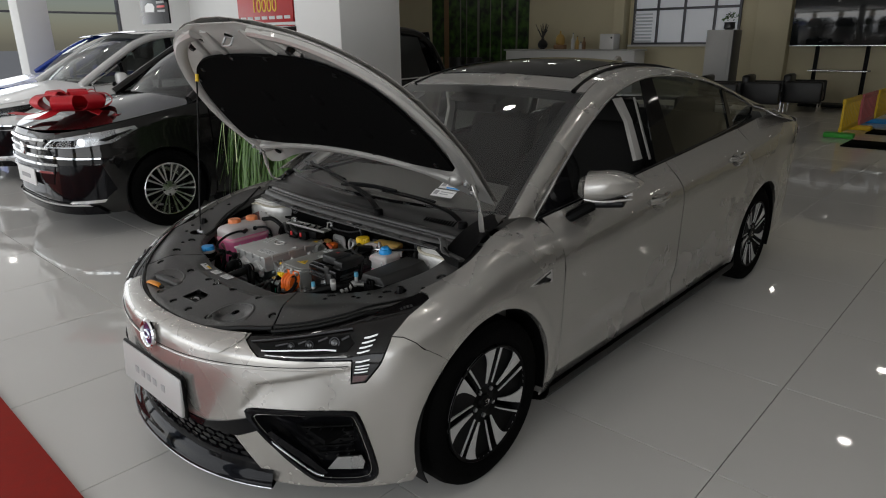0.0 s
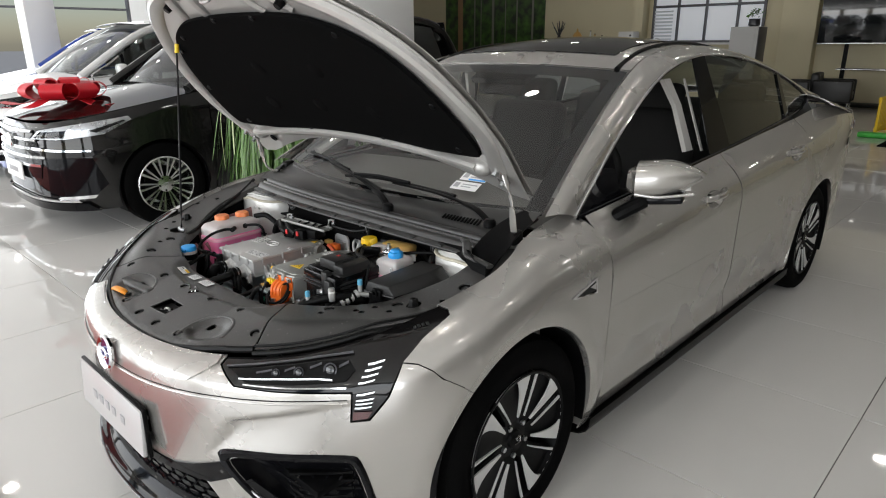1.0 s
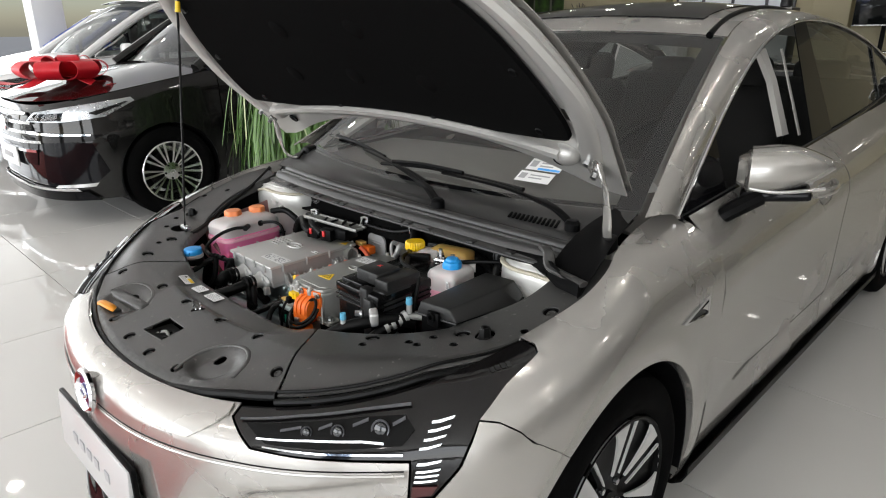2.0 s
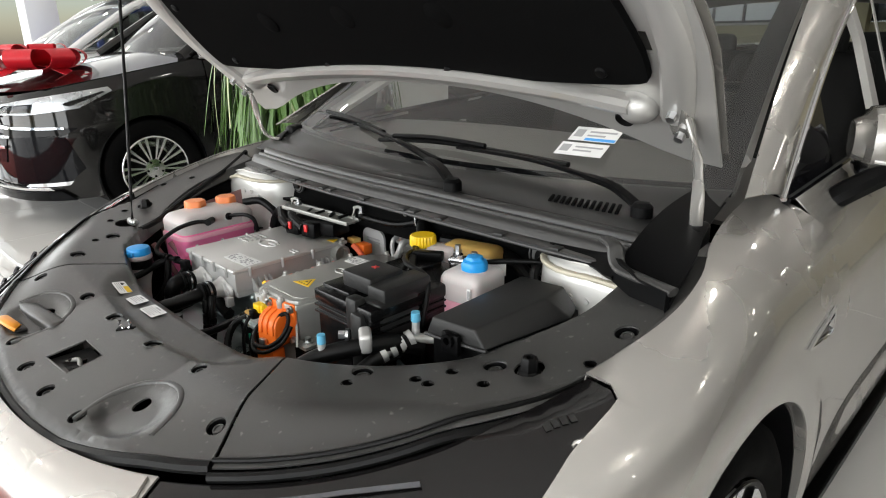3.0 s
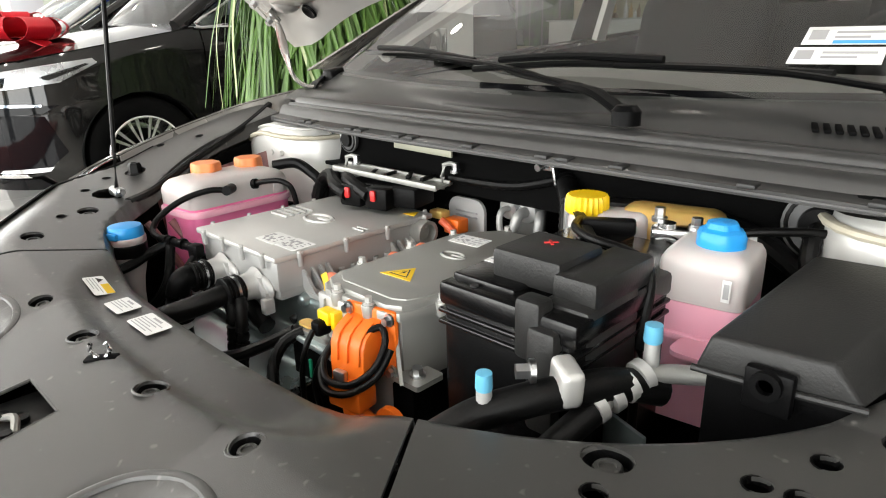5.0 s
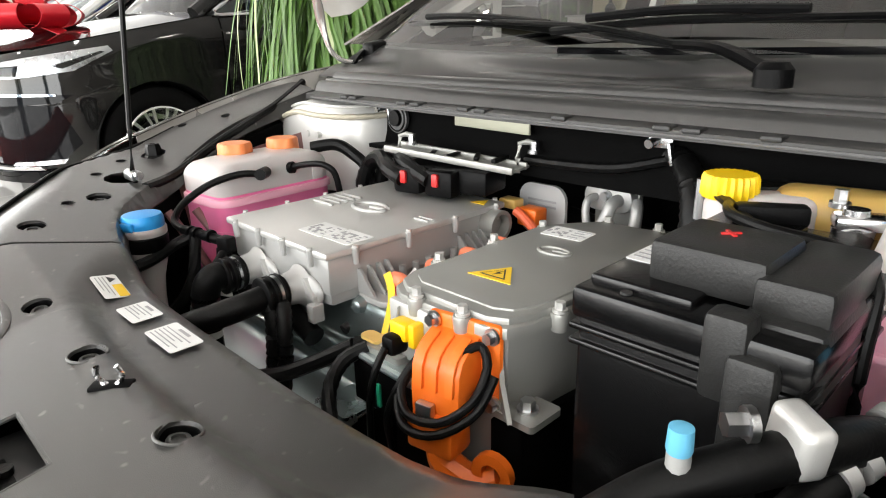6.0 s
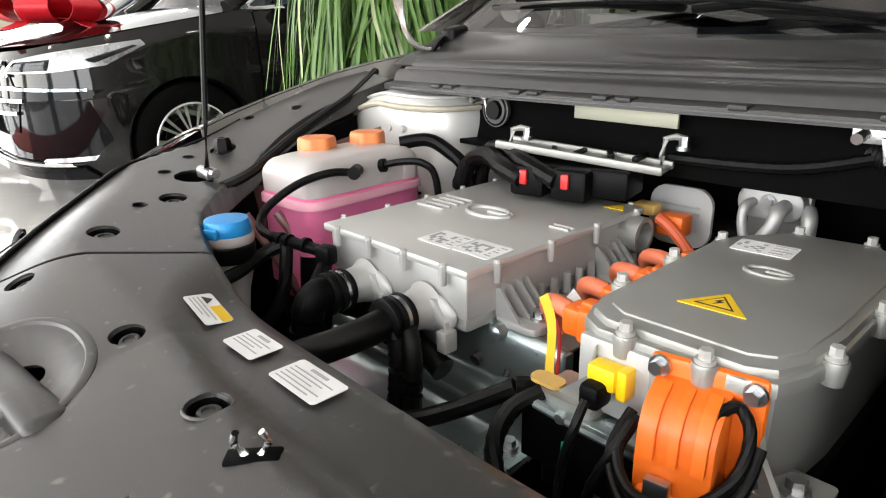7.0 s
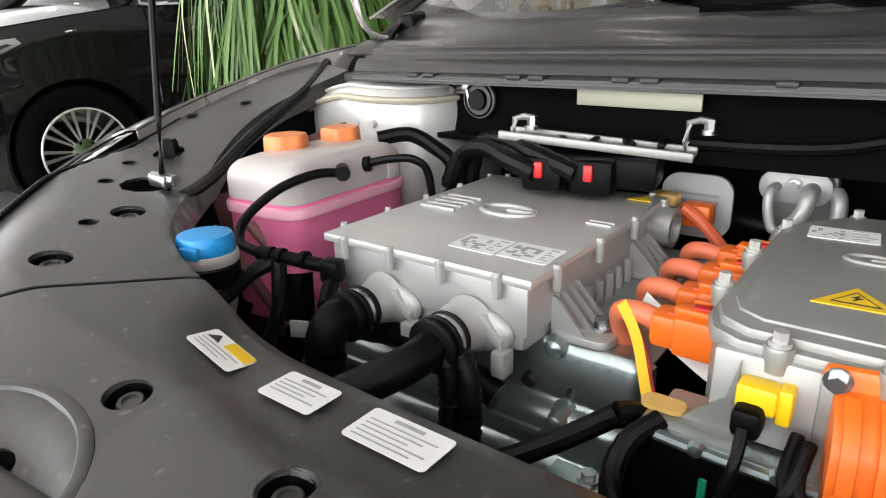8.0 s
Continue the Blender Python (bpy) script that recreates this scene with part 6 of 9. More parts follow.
lug_places = [(x, Y0 - 0.001) for x in np.linspace(X0 + 0.030, X1 - 0.030, 4)] + [(X1 + 0.001, y) for y in np.linspace(Y0 + 0.04, Y1 - 0.02, 4)] + [(X0 - 0.001, y) for y in np.linspace(Y0 + 0.03, Y1 - 0.01, 5)] + [(x, Y1 + 0.001) for x in np.linspace(X0 + 0.02, X1 - 0.02, 4)]
for x, y in lug_places:
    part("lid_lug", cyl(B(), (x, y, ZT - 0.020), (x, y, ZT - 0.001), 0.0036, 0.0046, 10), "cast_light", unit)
    part("lid_screw", cyl(B(), (x, y, ZT - 0.001), (x, y, ZT + 0.0025), 0.0034, n=10), "cast", unit)
for k in range(5):
    part("lid_rib", box(B(), (-0.284, -0.055 - 0.0125 * k, ZT + 0.0018), (0.046, 0.005, 0.004), 0.0015, (0, 0, 0)), "cast_light", unit)
ov = [(-0.214 + 0.030 * math.cos(a), -0.076 + 0.018 * math.sin(a), ZT + 0.001) for a in np.linspace(0.5, 2 * math.pi + 0.1, 18)]
part("lid_emblem", tube(B(), ov + [(-0.197, -0.074, ZT + 0.001), (-0.215, -0.075, ZT + 0.001)], 0.0032, 8, 2), "cast_light", unit)
for k in range(2):
    part("lid_rib", box(B(), (-0.115, -0.073 + 0.009 * k, ZT + 0.0015), (0.026, 0.004, 0.003), 0.001), "cast_light", unit)


def paper(owner, x, y, z, w, h, rz=0, code=True, bars=4, name="sticker"):
    m = pose(x, y, z, 0, 0, rz)
    ob = part(name, prism(B(), rounded(-w / 2, -h / 2, w / 2, h / 2, 0.002), 0, 0.0006, m), "label", owner, "white printed sticker")
    return ob, m


def marks(owner, m, w, h, code=True, bars=4):
    """Bars for print too small to read, and a checkered square."""
    bm = B()
    x0 = -w * 0.42
    if code:
        for i in range(6):
            for j in range(6):
                if random.random() < 0.55:
                    a, b, q = -w * 0.42 + i * h * 0.11, -h * 0.38 + j * h * 0.11, h * 0.10
                    prism(bm, [(a, b), (a + q, b), (a + q, b + q), (a, b + q)], 0.0007, 0.001, m)
        x0 = -w * 0.42 + h * 0.80
    for k in range(bars):
        y = h * (0.30 - 0.62 * k / max(1, bars - 1))
        prism(bm, [(x0, y), (w * (0.42 - 0.10 * (k % 2)), y), (w * (0.42 - 0.10 * (k % 2)), y + h * 0.055), (x0, y + h * 0.055)], 0.0007, 0.001, m)
    part("print_block", bm, "ink", owner)


for x, y, w, h in ((-0.176, -0.180, 0.047, 0.040), (-0.127, -0.178, 0.047, 0.040)):
    ob, m = paper(unit, x, y, ZT + 0.001, w, h)
    marks(unit, m, w, h, True, 5)
tri = [(-0.013, -0.010), (0.013, -0.010), (0.0, 0.013)]
part("warning_triangle", prism(B(), tri, 0, 0.0006, pose(-0.117, 0.043, ZT + 0.001)), "warn", unit)
# webbed hose ports at the front, hoses and the branched pipe from the coolant tank
for x, elbow in ((-0.250, True), (-0.155, False)):
    c = Vector((x, Y0 - 0.002, 0.652))
    part("port_boss", lathe(B(), [(0.0255, 0.004), (0.0225, 0.0), (0.0200, -0.006), (0.0185, -0.018), (0.016, -0.030)], c, "y", 28), "cast_light", unit)
    bulge = B()
    bmesh.ops.create_uvsphere(bulge, u_segments=24, v_segments=12, radius=1.0, matrix=Matrix.Translation(c + Vector((0.004, 0.006, -0.002))) @ Matrix.Diagonal((0.038, 0.0095, 0.020, 1)))
    part("port_web", bulge, "cast_light", unit)
    part("port_lug", box(B(), c + Vector((0.036, -0.002, -0.022)), (0.013, 0.016, 0.022), 0.002), "cast_light", unit)
    part("port_gusset", prism(B(), [(0.0, 0.018), (0.020, 0.014), (0.036, -0.004), (0.036, -0.012), (0.0, 0.008)], -0.009, 0.004, Matrix.Translation(c) @ pose(0, 0, 0, 90, 0, 0), 0.0015), "cast_light", unit)
    part("hose_clamp", lathe(B(), [(0.0185, -0.020), (0.0205, -0.022), (0.0205, -0.044), (0.0185, -0.046)], c, "y", 24), "plastic", unit)
    for d in (-0.024, -0.034, -0.043):
        part("clamp_ring", lathe(B(), [(0.0205, d), (0.0225, d - 0.001), (0.0225, d - 0.004), (0.0205, d - 0.005)], c, "y", 24), "rubber", unit)
    part("clamp_band", lathe(B(), [(0.0205, -0.0285), (0.0212, -0.029), (0.0212, -0.0325), (0.0205, -0.033)], c, "y", 24), "steel", unit)
    if elbow:
        part("coolant_elbow", tube(B(), [c + Vector((0, -0.040, 0)), c + Vector((0, -0.058, 0.002)), c + Vector((-0.002, -0.068, -0.012)), c + Vector((-0.003, -0.070, -0.035)), c + Vector((-0.003, -0.070, -0.062))], 0.0172, 16, 6), "plastic", unit)
        part("elbow_sleeve", cyl(B(), c + Vector((-0.003, -0.070, -0.030)), c + Vector((-0.003, -0.070, -0.060)), 0.0190, n=20), "rubber", unit)
        part("elbow_band", cyl(B(), c + Vector((-0.003, -0.070, -0.060)), c + Vector((-0.003, -0.070, -0.072)), 0.0150, n=20), "label", unit)
        part("lower_pipe", tube(B(), [c + Vector((-0.003, -0.070, -0.07)), c + Vector((-0.003, -0.068, -0.13)), c + Vector((0.0, -0.06, -0.22))], 0.0145, 12, 4), "plastic", unit)
        part("elbow_nipple", cyl(B(), c + Vector((-0.030, -0.040, 0.000)), c + Vector((-0.044, -0.020, 0.012)), 0.0085, 0.0075, 12), "plastic", unit)
    else:
        part("coolant_hose", tube(B(), [c + Vector((0, -0.040, 0)), c + Vector((-0.002, -0.068, -0.004)), c + Vector((-0.016, -0.095, -0.012)), c + Vector((-0.040, -0.130, -0.026)), c + Vector((-0.075, -0.190, -0.07)), c + Vector((-0.09, -0.24, -0.13))], 0.0148, 14, 6), "rubber", unit)
for y in (-0.165, 0.0):
    part("mount_foot", prism(B(), rounded(X1 - 0.01, y - 0.024, X1 + 0.045, y + 0.022, 0.012), 0.638, 0.645, Matrix(), 0.002), "cast_light", unit)
    bolt(unit, (X1 + 0.029, y + 0.001, 0.645), 0.0062, 0.010)
    for dy in (-0.020, -0.006, 0.008, 0.020):
        part("foot_gusset", prism(B(), [(0, 0), (0.030, 0), (0.004, 0.029), (0, 0.029)], -0.0018, 0.0018, Matrix.Translation((X1 - 0.006, y + dy, 0.645)) @ pose(0, 0, 0, 90, 0, 0)), "cast_light", unit)
for k in range(9):
    part("side_rib", cyl(B(), (X1 - 0.004, -0.12 + 0.022 * k, 0.634), (X1 - 0.004, -0.12 + 0.022 * k, 0.660), 0.0052, 0.0045, 10), "cast_light", unit)
part("cable_port", lathe(B(), [(0.021, -0.02), (0.021, 0.018), (0.016, 0.018), (0.014, 0.004), (0, 0.004)], (X1, 0.040, 0.678), "x", 20), "cast_dull", unit)

# zinc tray under it, with lightening holes
tray = part("mount_tray", prism(B(), [(-0.34, -0.186), (-0.016, -0.186), (-0.016, 0.09), (-0.34, 0.09)], 0.632, 0.6375), "tray", car, "bright zinc plated steel tray")
def tray_face(u, v):
    prof = [(-0.182, 0.6375), (-0.188, 0.634), (-0.192, 0.622), (-0.198, 0.598), (-0.200, 0.588), (-0.214, 0.584), (-0.218, 0.578), (-0.222, 0.560), (-0.224, 0.552), (-0.262, 0.546), (-0.290, 0.540)]
    k = v * (len(prof) - 1)
    i = min(int(k), len(prof) - 2)
    return Vector((lerp(-0.34, -0.018, u), lerp(prof[i][0], prof[i + 1][0], k - i), lerp(prof[i][1], prof[i + 1][1], k - i)))
part("tray_front", sheet(B(), tray_face, 20, 20), "tray", tray, "folded zinc front of the tray", solid=0.003, sharp=150)
part("tray_side", box(B(), (-0.0165, -0.06, 0.590), (0.003, 0.25, 0.09), 0.001), "bay", tray)
part("tray_edge", box(B(), (-0.014, -0.19, 0.600), (0.004, 0.012, 0.075), 0.001), "tray", tray)
part("tray_hole", cyl(B(), (-0.114, -0.192, 0.602), (-0.114, -0.2035, 0.598), 0.0065, n=14), "dark_ink", tray)
for x, y, z in ((-0.094, -0.186, 0.636), (-0.25, -0.186, 0.634), (-0.078, -0.211, 0.583), (-0.19, -0.211, 0.583)):
    part("tray_dimple", lathe(B(), [(0.014, 0.012), (0.012, 0.002), (0.008, -0.012), (0.0, -0.018)], (x, y, z - 0.004), "y", 14), "tray", tray)
part("tray_flute", tube(B(), [(-0.33, -0.224, 0.568), (-0.18, -0.222, 0.568), (-0.09, -0.222, 0.567)], 0.004, 8, 3), "tray", tray)
part("tray_tab", prism(B(), rounded(-0.072, -0.275, -0.020, -0.222, 0.006), 0.549, 0.553), "tray", tray)
bolt(tray, (-0.040, -0.236, 0.553), 0.006, 0.008)
for k in range(7):
    part("tray_notch", box(B(), (-0.125 + 0.013 * k, -0.1915, 0.622), (0.003, 0.003, 0.010), 0.001), "tray", tray)
part("cross_beam", box(B(), (0.0, -0.345, 0.500), (0.9, 0.04, 0.03), 0.006), "steel", car)
for k in range(6):
    part("beam_slot", box(B(), (-0.18 + 0.09 * k, -0.345, 0.5155), (0.045, 0.014, 0.002), 0.0008), "dark_ink", car.children[-1])

# ---- second power unit: grey high voltage box ----
ZB = 0.716
OUT2 = [(0.030, -0.225), (0.038, -0.246), (0.056, -0.257), (0.155, -0.257), (0.172, -0.248), (0.182, -0.225), (0.187, -0.17), (0.187, -0.01), (0.176, 0.028), (0.148, 0.052), (0.075, 0.044), (0.040, 0.000), (0.030, -0.030)]
def shrink(line, k):
    cx, cy = sum(p[0] for p in line) / len(line), sum(p[1] for p in line) / len(line)
    return [(cx + (x - cx) * k, cy + (y - cy) * k) for x, y in line]
unit2 = part("junction_unit", prism(B(), shrink(OUT2, 0.965), 0.560, ZB - 0.008), "cast_dull", car, "grey cast high voltage unit with a yellow warning triangle")
part("lid_flange", prism(B(), OUT2, ZB - 0.016, ZB - 0.006, Matrix(), 0.003), "cast_dull", unit2)
part("lid", prism(B(), shrink(OUT2, 0.955), ZB - 0.006, ZB, Matrix(), 0.003), "cast_dull", unit2, "dull grey lid")
part("lid_inset", prism(B(), shrink(OUT2, 0.86), ZB, ZB + 0.002, Matrix(), 0.0015), "cast_dull", unit2)
for x, y in ((0.077, -0.256), (0.132, -0.256), (0.186, -0.198), (0.188, -0.104), (0.186, -0.019), (0.140, 0.052), (0.082, 0.042), (0.036, -0.022), (0.027, -0.097), (0.027, -0.180)):
    part("lid_boss", lathe(B(), [(0.0072, -0.020), (0.0085, -0.006), (0.0078, -0.004), (0.0, -0.004)], (x, y, ZB), "z", 14), "cast_dull", unit2)
    bolt(unit2, (x, y, ZB - 0.004), 0.0044, 0.009, mat="cast")
tri2 = [(-0.024, -0.016), (0.024, -0.016), (0.0, 0.020)]
m = pose(0.104, -0.178, ZB + 0.002, 0, 0, 4)
part("warning_triangle", prism(B(), tri2, 0, 0.0008, m), "warn", unit2, "yellow high voltage triangle")
part("triangle_line", prism(B(), [(-0.014, -0.011), (0.014, -0.011), (0.0, 0.011)], 0.0009, 0.0012, m), "dark_ink", unit2)
part("triangle_field", prism(B(), [(-0.0115, -0.0095), (0.0115, -0.0095), (0.0, 0.008)], 0.0013, 0.0015, m), "warn", unit2)
part("flash", prism(B(), [(0.002, 0.004), (-0.003, -0.002), (0.0, -0.002), (-0.002, -0.008), (0.004, -0.001), (0.001, -0.001)], 0.0016, 0.0018, m), "dark_ink", unit2)
ob, m2 = paper(unit2, 0.080, -0.036, ZB + 0.002, 0.050, 0.034, 4)
marks(unit2, m2, 0.055, 0.036, True, 4)
part("lid_emblem", tube(B(), [(0.106 + 0.018 * math.cos(a), -0.096 + 0.010 * math.sin(a), ZB + 0.003) for a in np.linspace(0.4, 2 * math.pi + 0.1, 14)] + [(0.114, -0.095, ZB + 0.003), (0.104, -0.096, ZB + 0.003)], 0.002, 8, 2), "cast_dull", unit2)
part("front_face", box(B(), (0.075, -0.256, 0.676), (0.062, 0.010, 0.056), 0.003), "cast_light", unit2)
part("front_post", box(B(), (0.105, -0.259, 0.672), (0.010, 0.012, 0.064), 0.003), "cast_dull", unit2)
for x, y, z, turn in ((0.182, -0.240, 0.640, 0), (0.042, -0.254, 0.652, 0)):
    part("mount_foot", prism(B(), rounded(x - 0.026, y - 0.018, x + 0.024, y + 0.022, 0.004), z - 0.006, z), "cast_dull", unit2)
    part("foot_gusset", prism(B(), [(0, 0), (0.030, 0), (0.006, 0.022), (0.0, 0.048)], -0.002, 0.002, Matrix.Translation((x + (0.018 if x < 0.1 else -0.016), y - 0.008, z)) @ pose(0, 0, 0, 90, 0, 180 if x < 0.1 else -35)), "cast_dull", unit2)
    bolt(unit2, (x + 0.006, y, z), 0.0062, 0.010)
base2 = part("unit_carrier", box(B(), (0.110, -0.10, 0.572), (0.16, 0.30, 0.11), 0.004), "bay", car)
part("carrier_front", box(B(), (0.072, -0.262, 0.644), (0.130, 0.030, 0.004), 0.001), "tray", base2)
part("carrier_edge", tube(B(), [(0.010, -0.276, 0.643), (0.05, -0.278, 0.642), (0.10, -0.278, 0.641), (0.136, -0.276, 0.640)], 0.004, 8, 3), "tray", base2)
part("carrier_face", box(B(), (0.072, -0.277, 0.618), (0.128, 0.003, 0.048), 0.001), "bay", base2)
for x in (0.045, 0.09):
    part("carrier_pip", lathe(B(), [(0.006, 0.0), (0.004, -0.004), (0.0, -0.005)], (x, -0.2785, 0.643), "y", 12), "tray", base2)

# row of orange connectors between the two units
for k in range(4):
    y = -0.186 + 0.056 * k
    conn = part("hv_connector", box(B(), (0.018, y, 0.674), (0.034, 0.036, 0.030), 0.004), "orange", car, "orange high voltage plug")
    part("plug_collar", box(B(), (0.038, y, 0.674), (0.016, 0.040, 0.036), 0.003), "orange", conn)
    part("plug_nose", box(B(), (-0.006, y, 0.673), (0.022, 0.028, 0.026), 0.005), "orange", conn)
    part("plug_latch", box(B(), (0.012, y - 0.002, 0.690), (0.026, 0.014, 0.006), 0.002), "orange", conn)
    part("plug_guard", box(B(), (0.022, y + 0.013, 0.690), (0.030, 0.004, 0.007), 0.001), "orange", conn)
    part("plug_lever", box(B(), (0.018, y - 0.002, 0.6935), (0.014, 0.008, 0.003), 0.001), "red", conn)
    for j in range(2):
        part("plug_slot", box(B(), (0.0, y - 0.006 + 0.012 * j, 0.6865), (0.010, 0.004, 0.002), 0.0006), "red_rubber", conn)
    part("hv_cable", tube(B(), [(-0.010, y, 0.674), (-0.028, y + 0.001, 0.678), (-0.046, y + 0.008, 0.672), (-0.050, y + 0.024, 0.648), (-0.040, y + 0.036, 0.60), (-0.03, y + 0.04, 0.55)], 0.0085, 12, 6), "coral_sleeve", conn)
# yellow warning tape and white tag on the nearest cable
part("cable_tag", sheet(B(), lambda u, v: Vector((lerp(-0.043, -0.0385, v) + 0.046 * u, -0.196 - 0.040 * u + 0.006 * math.sin(5 * u) + 0.006 * v, lerp(0.684, 0.626, u) + 0.004 * v)), 12, 2), "warn", car, "yellow and red warning ribbon", solid=0.0008)
part("tag_stripe", sheet(B(), lambda u, v: Vector((lerp(-0.036, -0.033, v) + 0.044 * u, -0.189 - 0.040 * u + 0.006 * math.sin(5 * u), lerp(0.672, 0.622, u) + 0.003 * v)), 12, 1), "red", car.children[-1], solid=0.0008)
part("cable_label", sheet(B(), lambda u, v: Vector((lerp(-0.034, 0.046, u), -0.180 + 0.022 * v - 0.03 * u, 0.672 - 0.040 * u + 0.010 * u * u + 0.012 * v)), 8, 2), "label", car, "pale folded cable label", solid=0.0006)
# cables to the rear
part("rear_cable", tube(B(), [(X1 + 0.012, 0.075, 0.692), (-0.066, 0.078, 0.680), (-0.045, 0.078, 0.660), (-0.025, 0.075, 0.635), (-0.015, 0.07, 0.58)], 0.0068, 10, 5), "red_rubber", car)
cub = part("rear_connector", box(B(), (-0.074, 0.100, 0.680), (0.034, 0.028, 0.026), 0.004), "orange", car, "orange plug behind the inverter")
part("plug_band", box(B(), (-0.110, 0.098, 0.694), (0.03, 0.022, 0.014), 0.003), "amber", cub)

# ---- large orange service plug at the front of the junction unit ----
PX_, PM = 0.128, Matrix.Translation((0.128, -0.252, 0.668)) @ pose(0, 0, 0, 0, 0, 10)
SIDEWAYS = Matrix(((0, 0, 1, 0), (1, 0, 0, 0), (0, 1, 0, 0), (0, 0, 0, 1)))
PLUG_SIDE = [(-0.004, 0.032), (-0.014, 0.029), (-0.026, 0.024), (-0.034, 0.018), (-0.039, 0.008), (-0.041, -0.012), (-0.041, -0.036), (-0.004, -0.036)]
plug = part("service_plug", prism(B(), PLUG_SIDE, -0.023, 0.023, PM @ SIDEWAYS, 0.003), "orange", car, "bright orange high voltage service plug")


def plug_box(name, c, s_, bevel, mat="orange", rot=(0, 0, 0)):
    bm_ = box(B(), c, s_, bevel, rot)
    bmesh.ops.transform(bm_, matrix=PM, verts=bm_.verts)
    return part(name, bm_, mat, plug)


def plug_tube(name, pts, r, mat, ribs=0.0):
    bm_ = tube(B(), pts, r, 10, 6, ribs)
    bmesh.ops.transform(bm_, matrix=PM, verts=bm_.verts)
    return part(name, bm_, mat, plug)


plug_box("plug_flange", (0.006, -0.004, 0.006), (0.070, 0.008, 0.074), 0.004)
for x0, x1 in ((-0.019, -0.011), (-0.003, 0.003), (0.011, 0.019)):
    part("plug_rib", prism(B(), [(y * 1.07, z + 0.002) for y, z in PLUG_SIDE[1:6]] + [(-0.030, -0.012), (-0.014, 0.012)], x0, x1, PM @ SIDEWAYS, 0.0012), "orange", plug)
plug_box("plug_foot", (-0.002, -0.034, -0.052), (0.046, 0.030, 0.026), 0.004)
plug_box("foot_step", (-0.002, -0.034, -0.036), (0.036, 0.026, 0.012), 0.003)
plug_tube("plug_tail", [(0.0, -0.034, -0.06), (0.008, -0.036, -0.078), (0.034, -0.032, -0.088), (0.054, -0.026, -0.080)], 0.014, "orange")
bm_ = lathe(B(), [(0.018, -0.004), (0.018, 0.004), (0.009, 0.004), (0.009, -0.004)], (0.050, -0.034, -0.070), "y", 18, True)
bmesh.ops.transform(bm_, matrix=PM, verts=bm_.verts)
part("tail_ring", bm_, "orange", plug)
plug_box("plug_clip", (-0.006, -0.046, -0.026), (0.016, 0.008, 0.014), 0.002, "steel")
for pts in ([(-0.030, -0.018, 0.000), (-0.034, -0.040, -0.016), (-0.018, -0.054, -0.030), (0.010, -0.050, -0.030), (0.032, -0.036, -0.012), (0.036, -0.020, 0.012), (0.026, -0.014, 0.026), (0.014, -0.030, 0.020)], [(-0.036, -0.012, 0.0), (-0.040, -0.036, -0.020), (-0.020, -0.058, -0.038), (0.010, -0.056, -0.038), (0.036, -0.038, -0.020), (0.042, -0.018, 0.006)], [(-0.058, -0.030, -0.09), (-0.050, -0.042, -0.05), (-0.038, -0.040, -0.018), (-0.032, -0.024, 0.0)]):
    plug_tube("plug_loom", pts, 0.0037, "rubber", 0.06)
for x, z in ((-0.022, 0.036), (0.034, 0.034), (0.036, -0.026)):
    p = PM @ Vector((x, -0.008, z))
    bolt(plug, p, 0.005, 0.008, (0, -1, 0))
ylw = part("signal_plug", box(B(), (0.072, -0.268, 0.684), (0.022, 0.016, 0.017), 0.003), "yellow", car, "yellow and black signal plug")
part("plug_half", box(B(), (0.070, -0.277, 0.673), (0.016, 0.020, 0.018), 0.004), "plastic", ylw)
part("plug_ear", box(B(), (0.086, -0.266, 0.682), (0.008, 0.014, 0.022), 0.002), "yellow", ylw)
part("signal_wire", tube(B(), [(0.070, -0.288, 0.672), (0.070, -0.300, 0.655), (0.064, -0.304, 0.62), (0.058, -0.30, 0.56)], 0.0035, 8, 5), "rubber", ylw)
part("green_tie", box(B(), (0.052, -0.284, 0.616), (0.005, 0.003, 0.024), 0.001), material("green_tie", (0.01, 0.30, 0.16), 0.4), ylw)

# ---- 12 volt battery with cover ----
bat = part("battery", box(B(), (0.304, -0.118, 0.645), (0.150, 0.245, 0.200), 0.006), "battery_black", car, "black low voltage battery with a grey terminal cover")
part("battery_lid", box(B(), (0.304, -0.118, 0.748), (0.157, 0.252, 0.024), 0.005), "battery_black", bat)
part("lid_step", box(B(), (0.268, -0.118, 0.762), (0.075, 0.22, 0.008), 0.003), "battery_black", bat)
part("vent_dot", cyl(B(), (0.262, -0.232, 0.760), (0.262, -0.232, 0.7615), 0.004, n=12), "dark_ink", bat)
for k in range(2):
    part("body_ridge", box(B(), (0.304, -0.118, 0.730 - 0.012 * k), (0.158, 0.253, 0.005), 0.002), "battery_black", bat)
ob, m3 = paper(bat, 0.250, -0.165, 0.7662, 0.034, 0.040, 0)
marks(bat, m3, 0.034, 0.040, False, 4)
cov = part("terminal_cover", box(B(), (0.302, -0.172, 0.778), (0.078, 0.074, 0.032), 0.006), "terminal_grey", bat, "grey plastic terminal cover with a red mark")
part("cover_flap", box(B(), (0.334, -0.236, 0.742), (0.028, 0.024, 0.058), 0.006), "terminal_grey", bat)
part("cover_step", box(B(), (0.357, -0.160, 0.771), (0.046, 0.105, 0.030), 0.006), "terminal_grey", bat)
part("cover_skirt", box(B(), (0.356, -0.180, 0.710), (0.052, 0.090, 0.110), 0.008), "terminal_grey", bat)
part("cover_leg", box(B(), (0.352, -0.238, 0.700), (0.030, 0.030, 0.100), 0.006), "terminal_grey", bat)
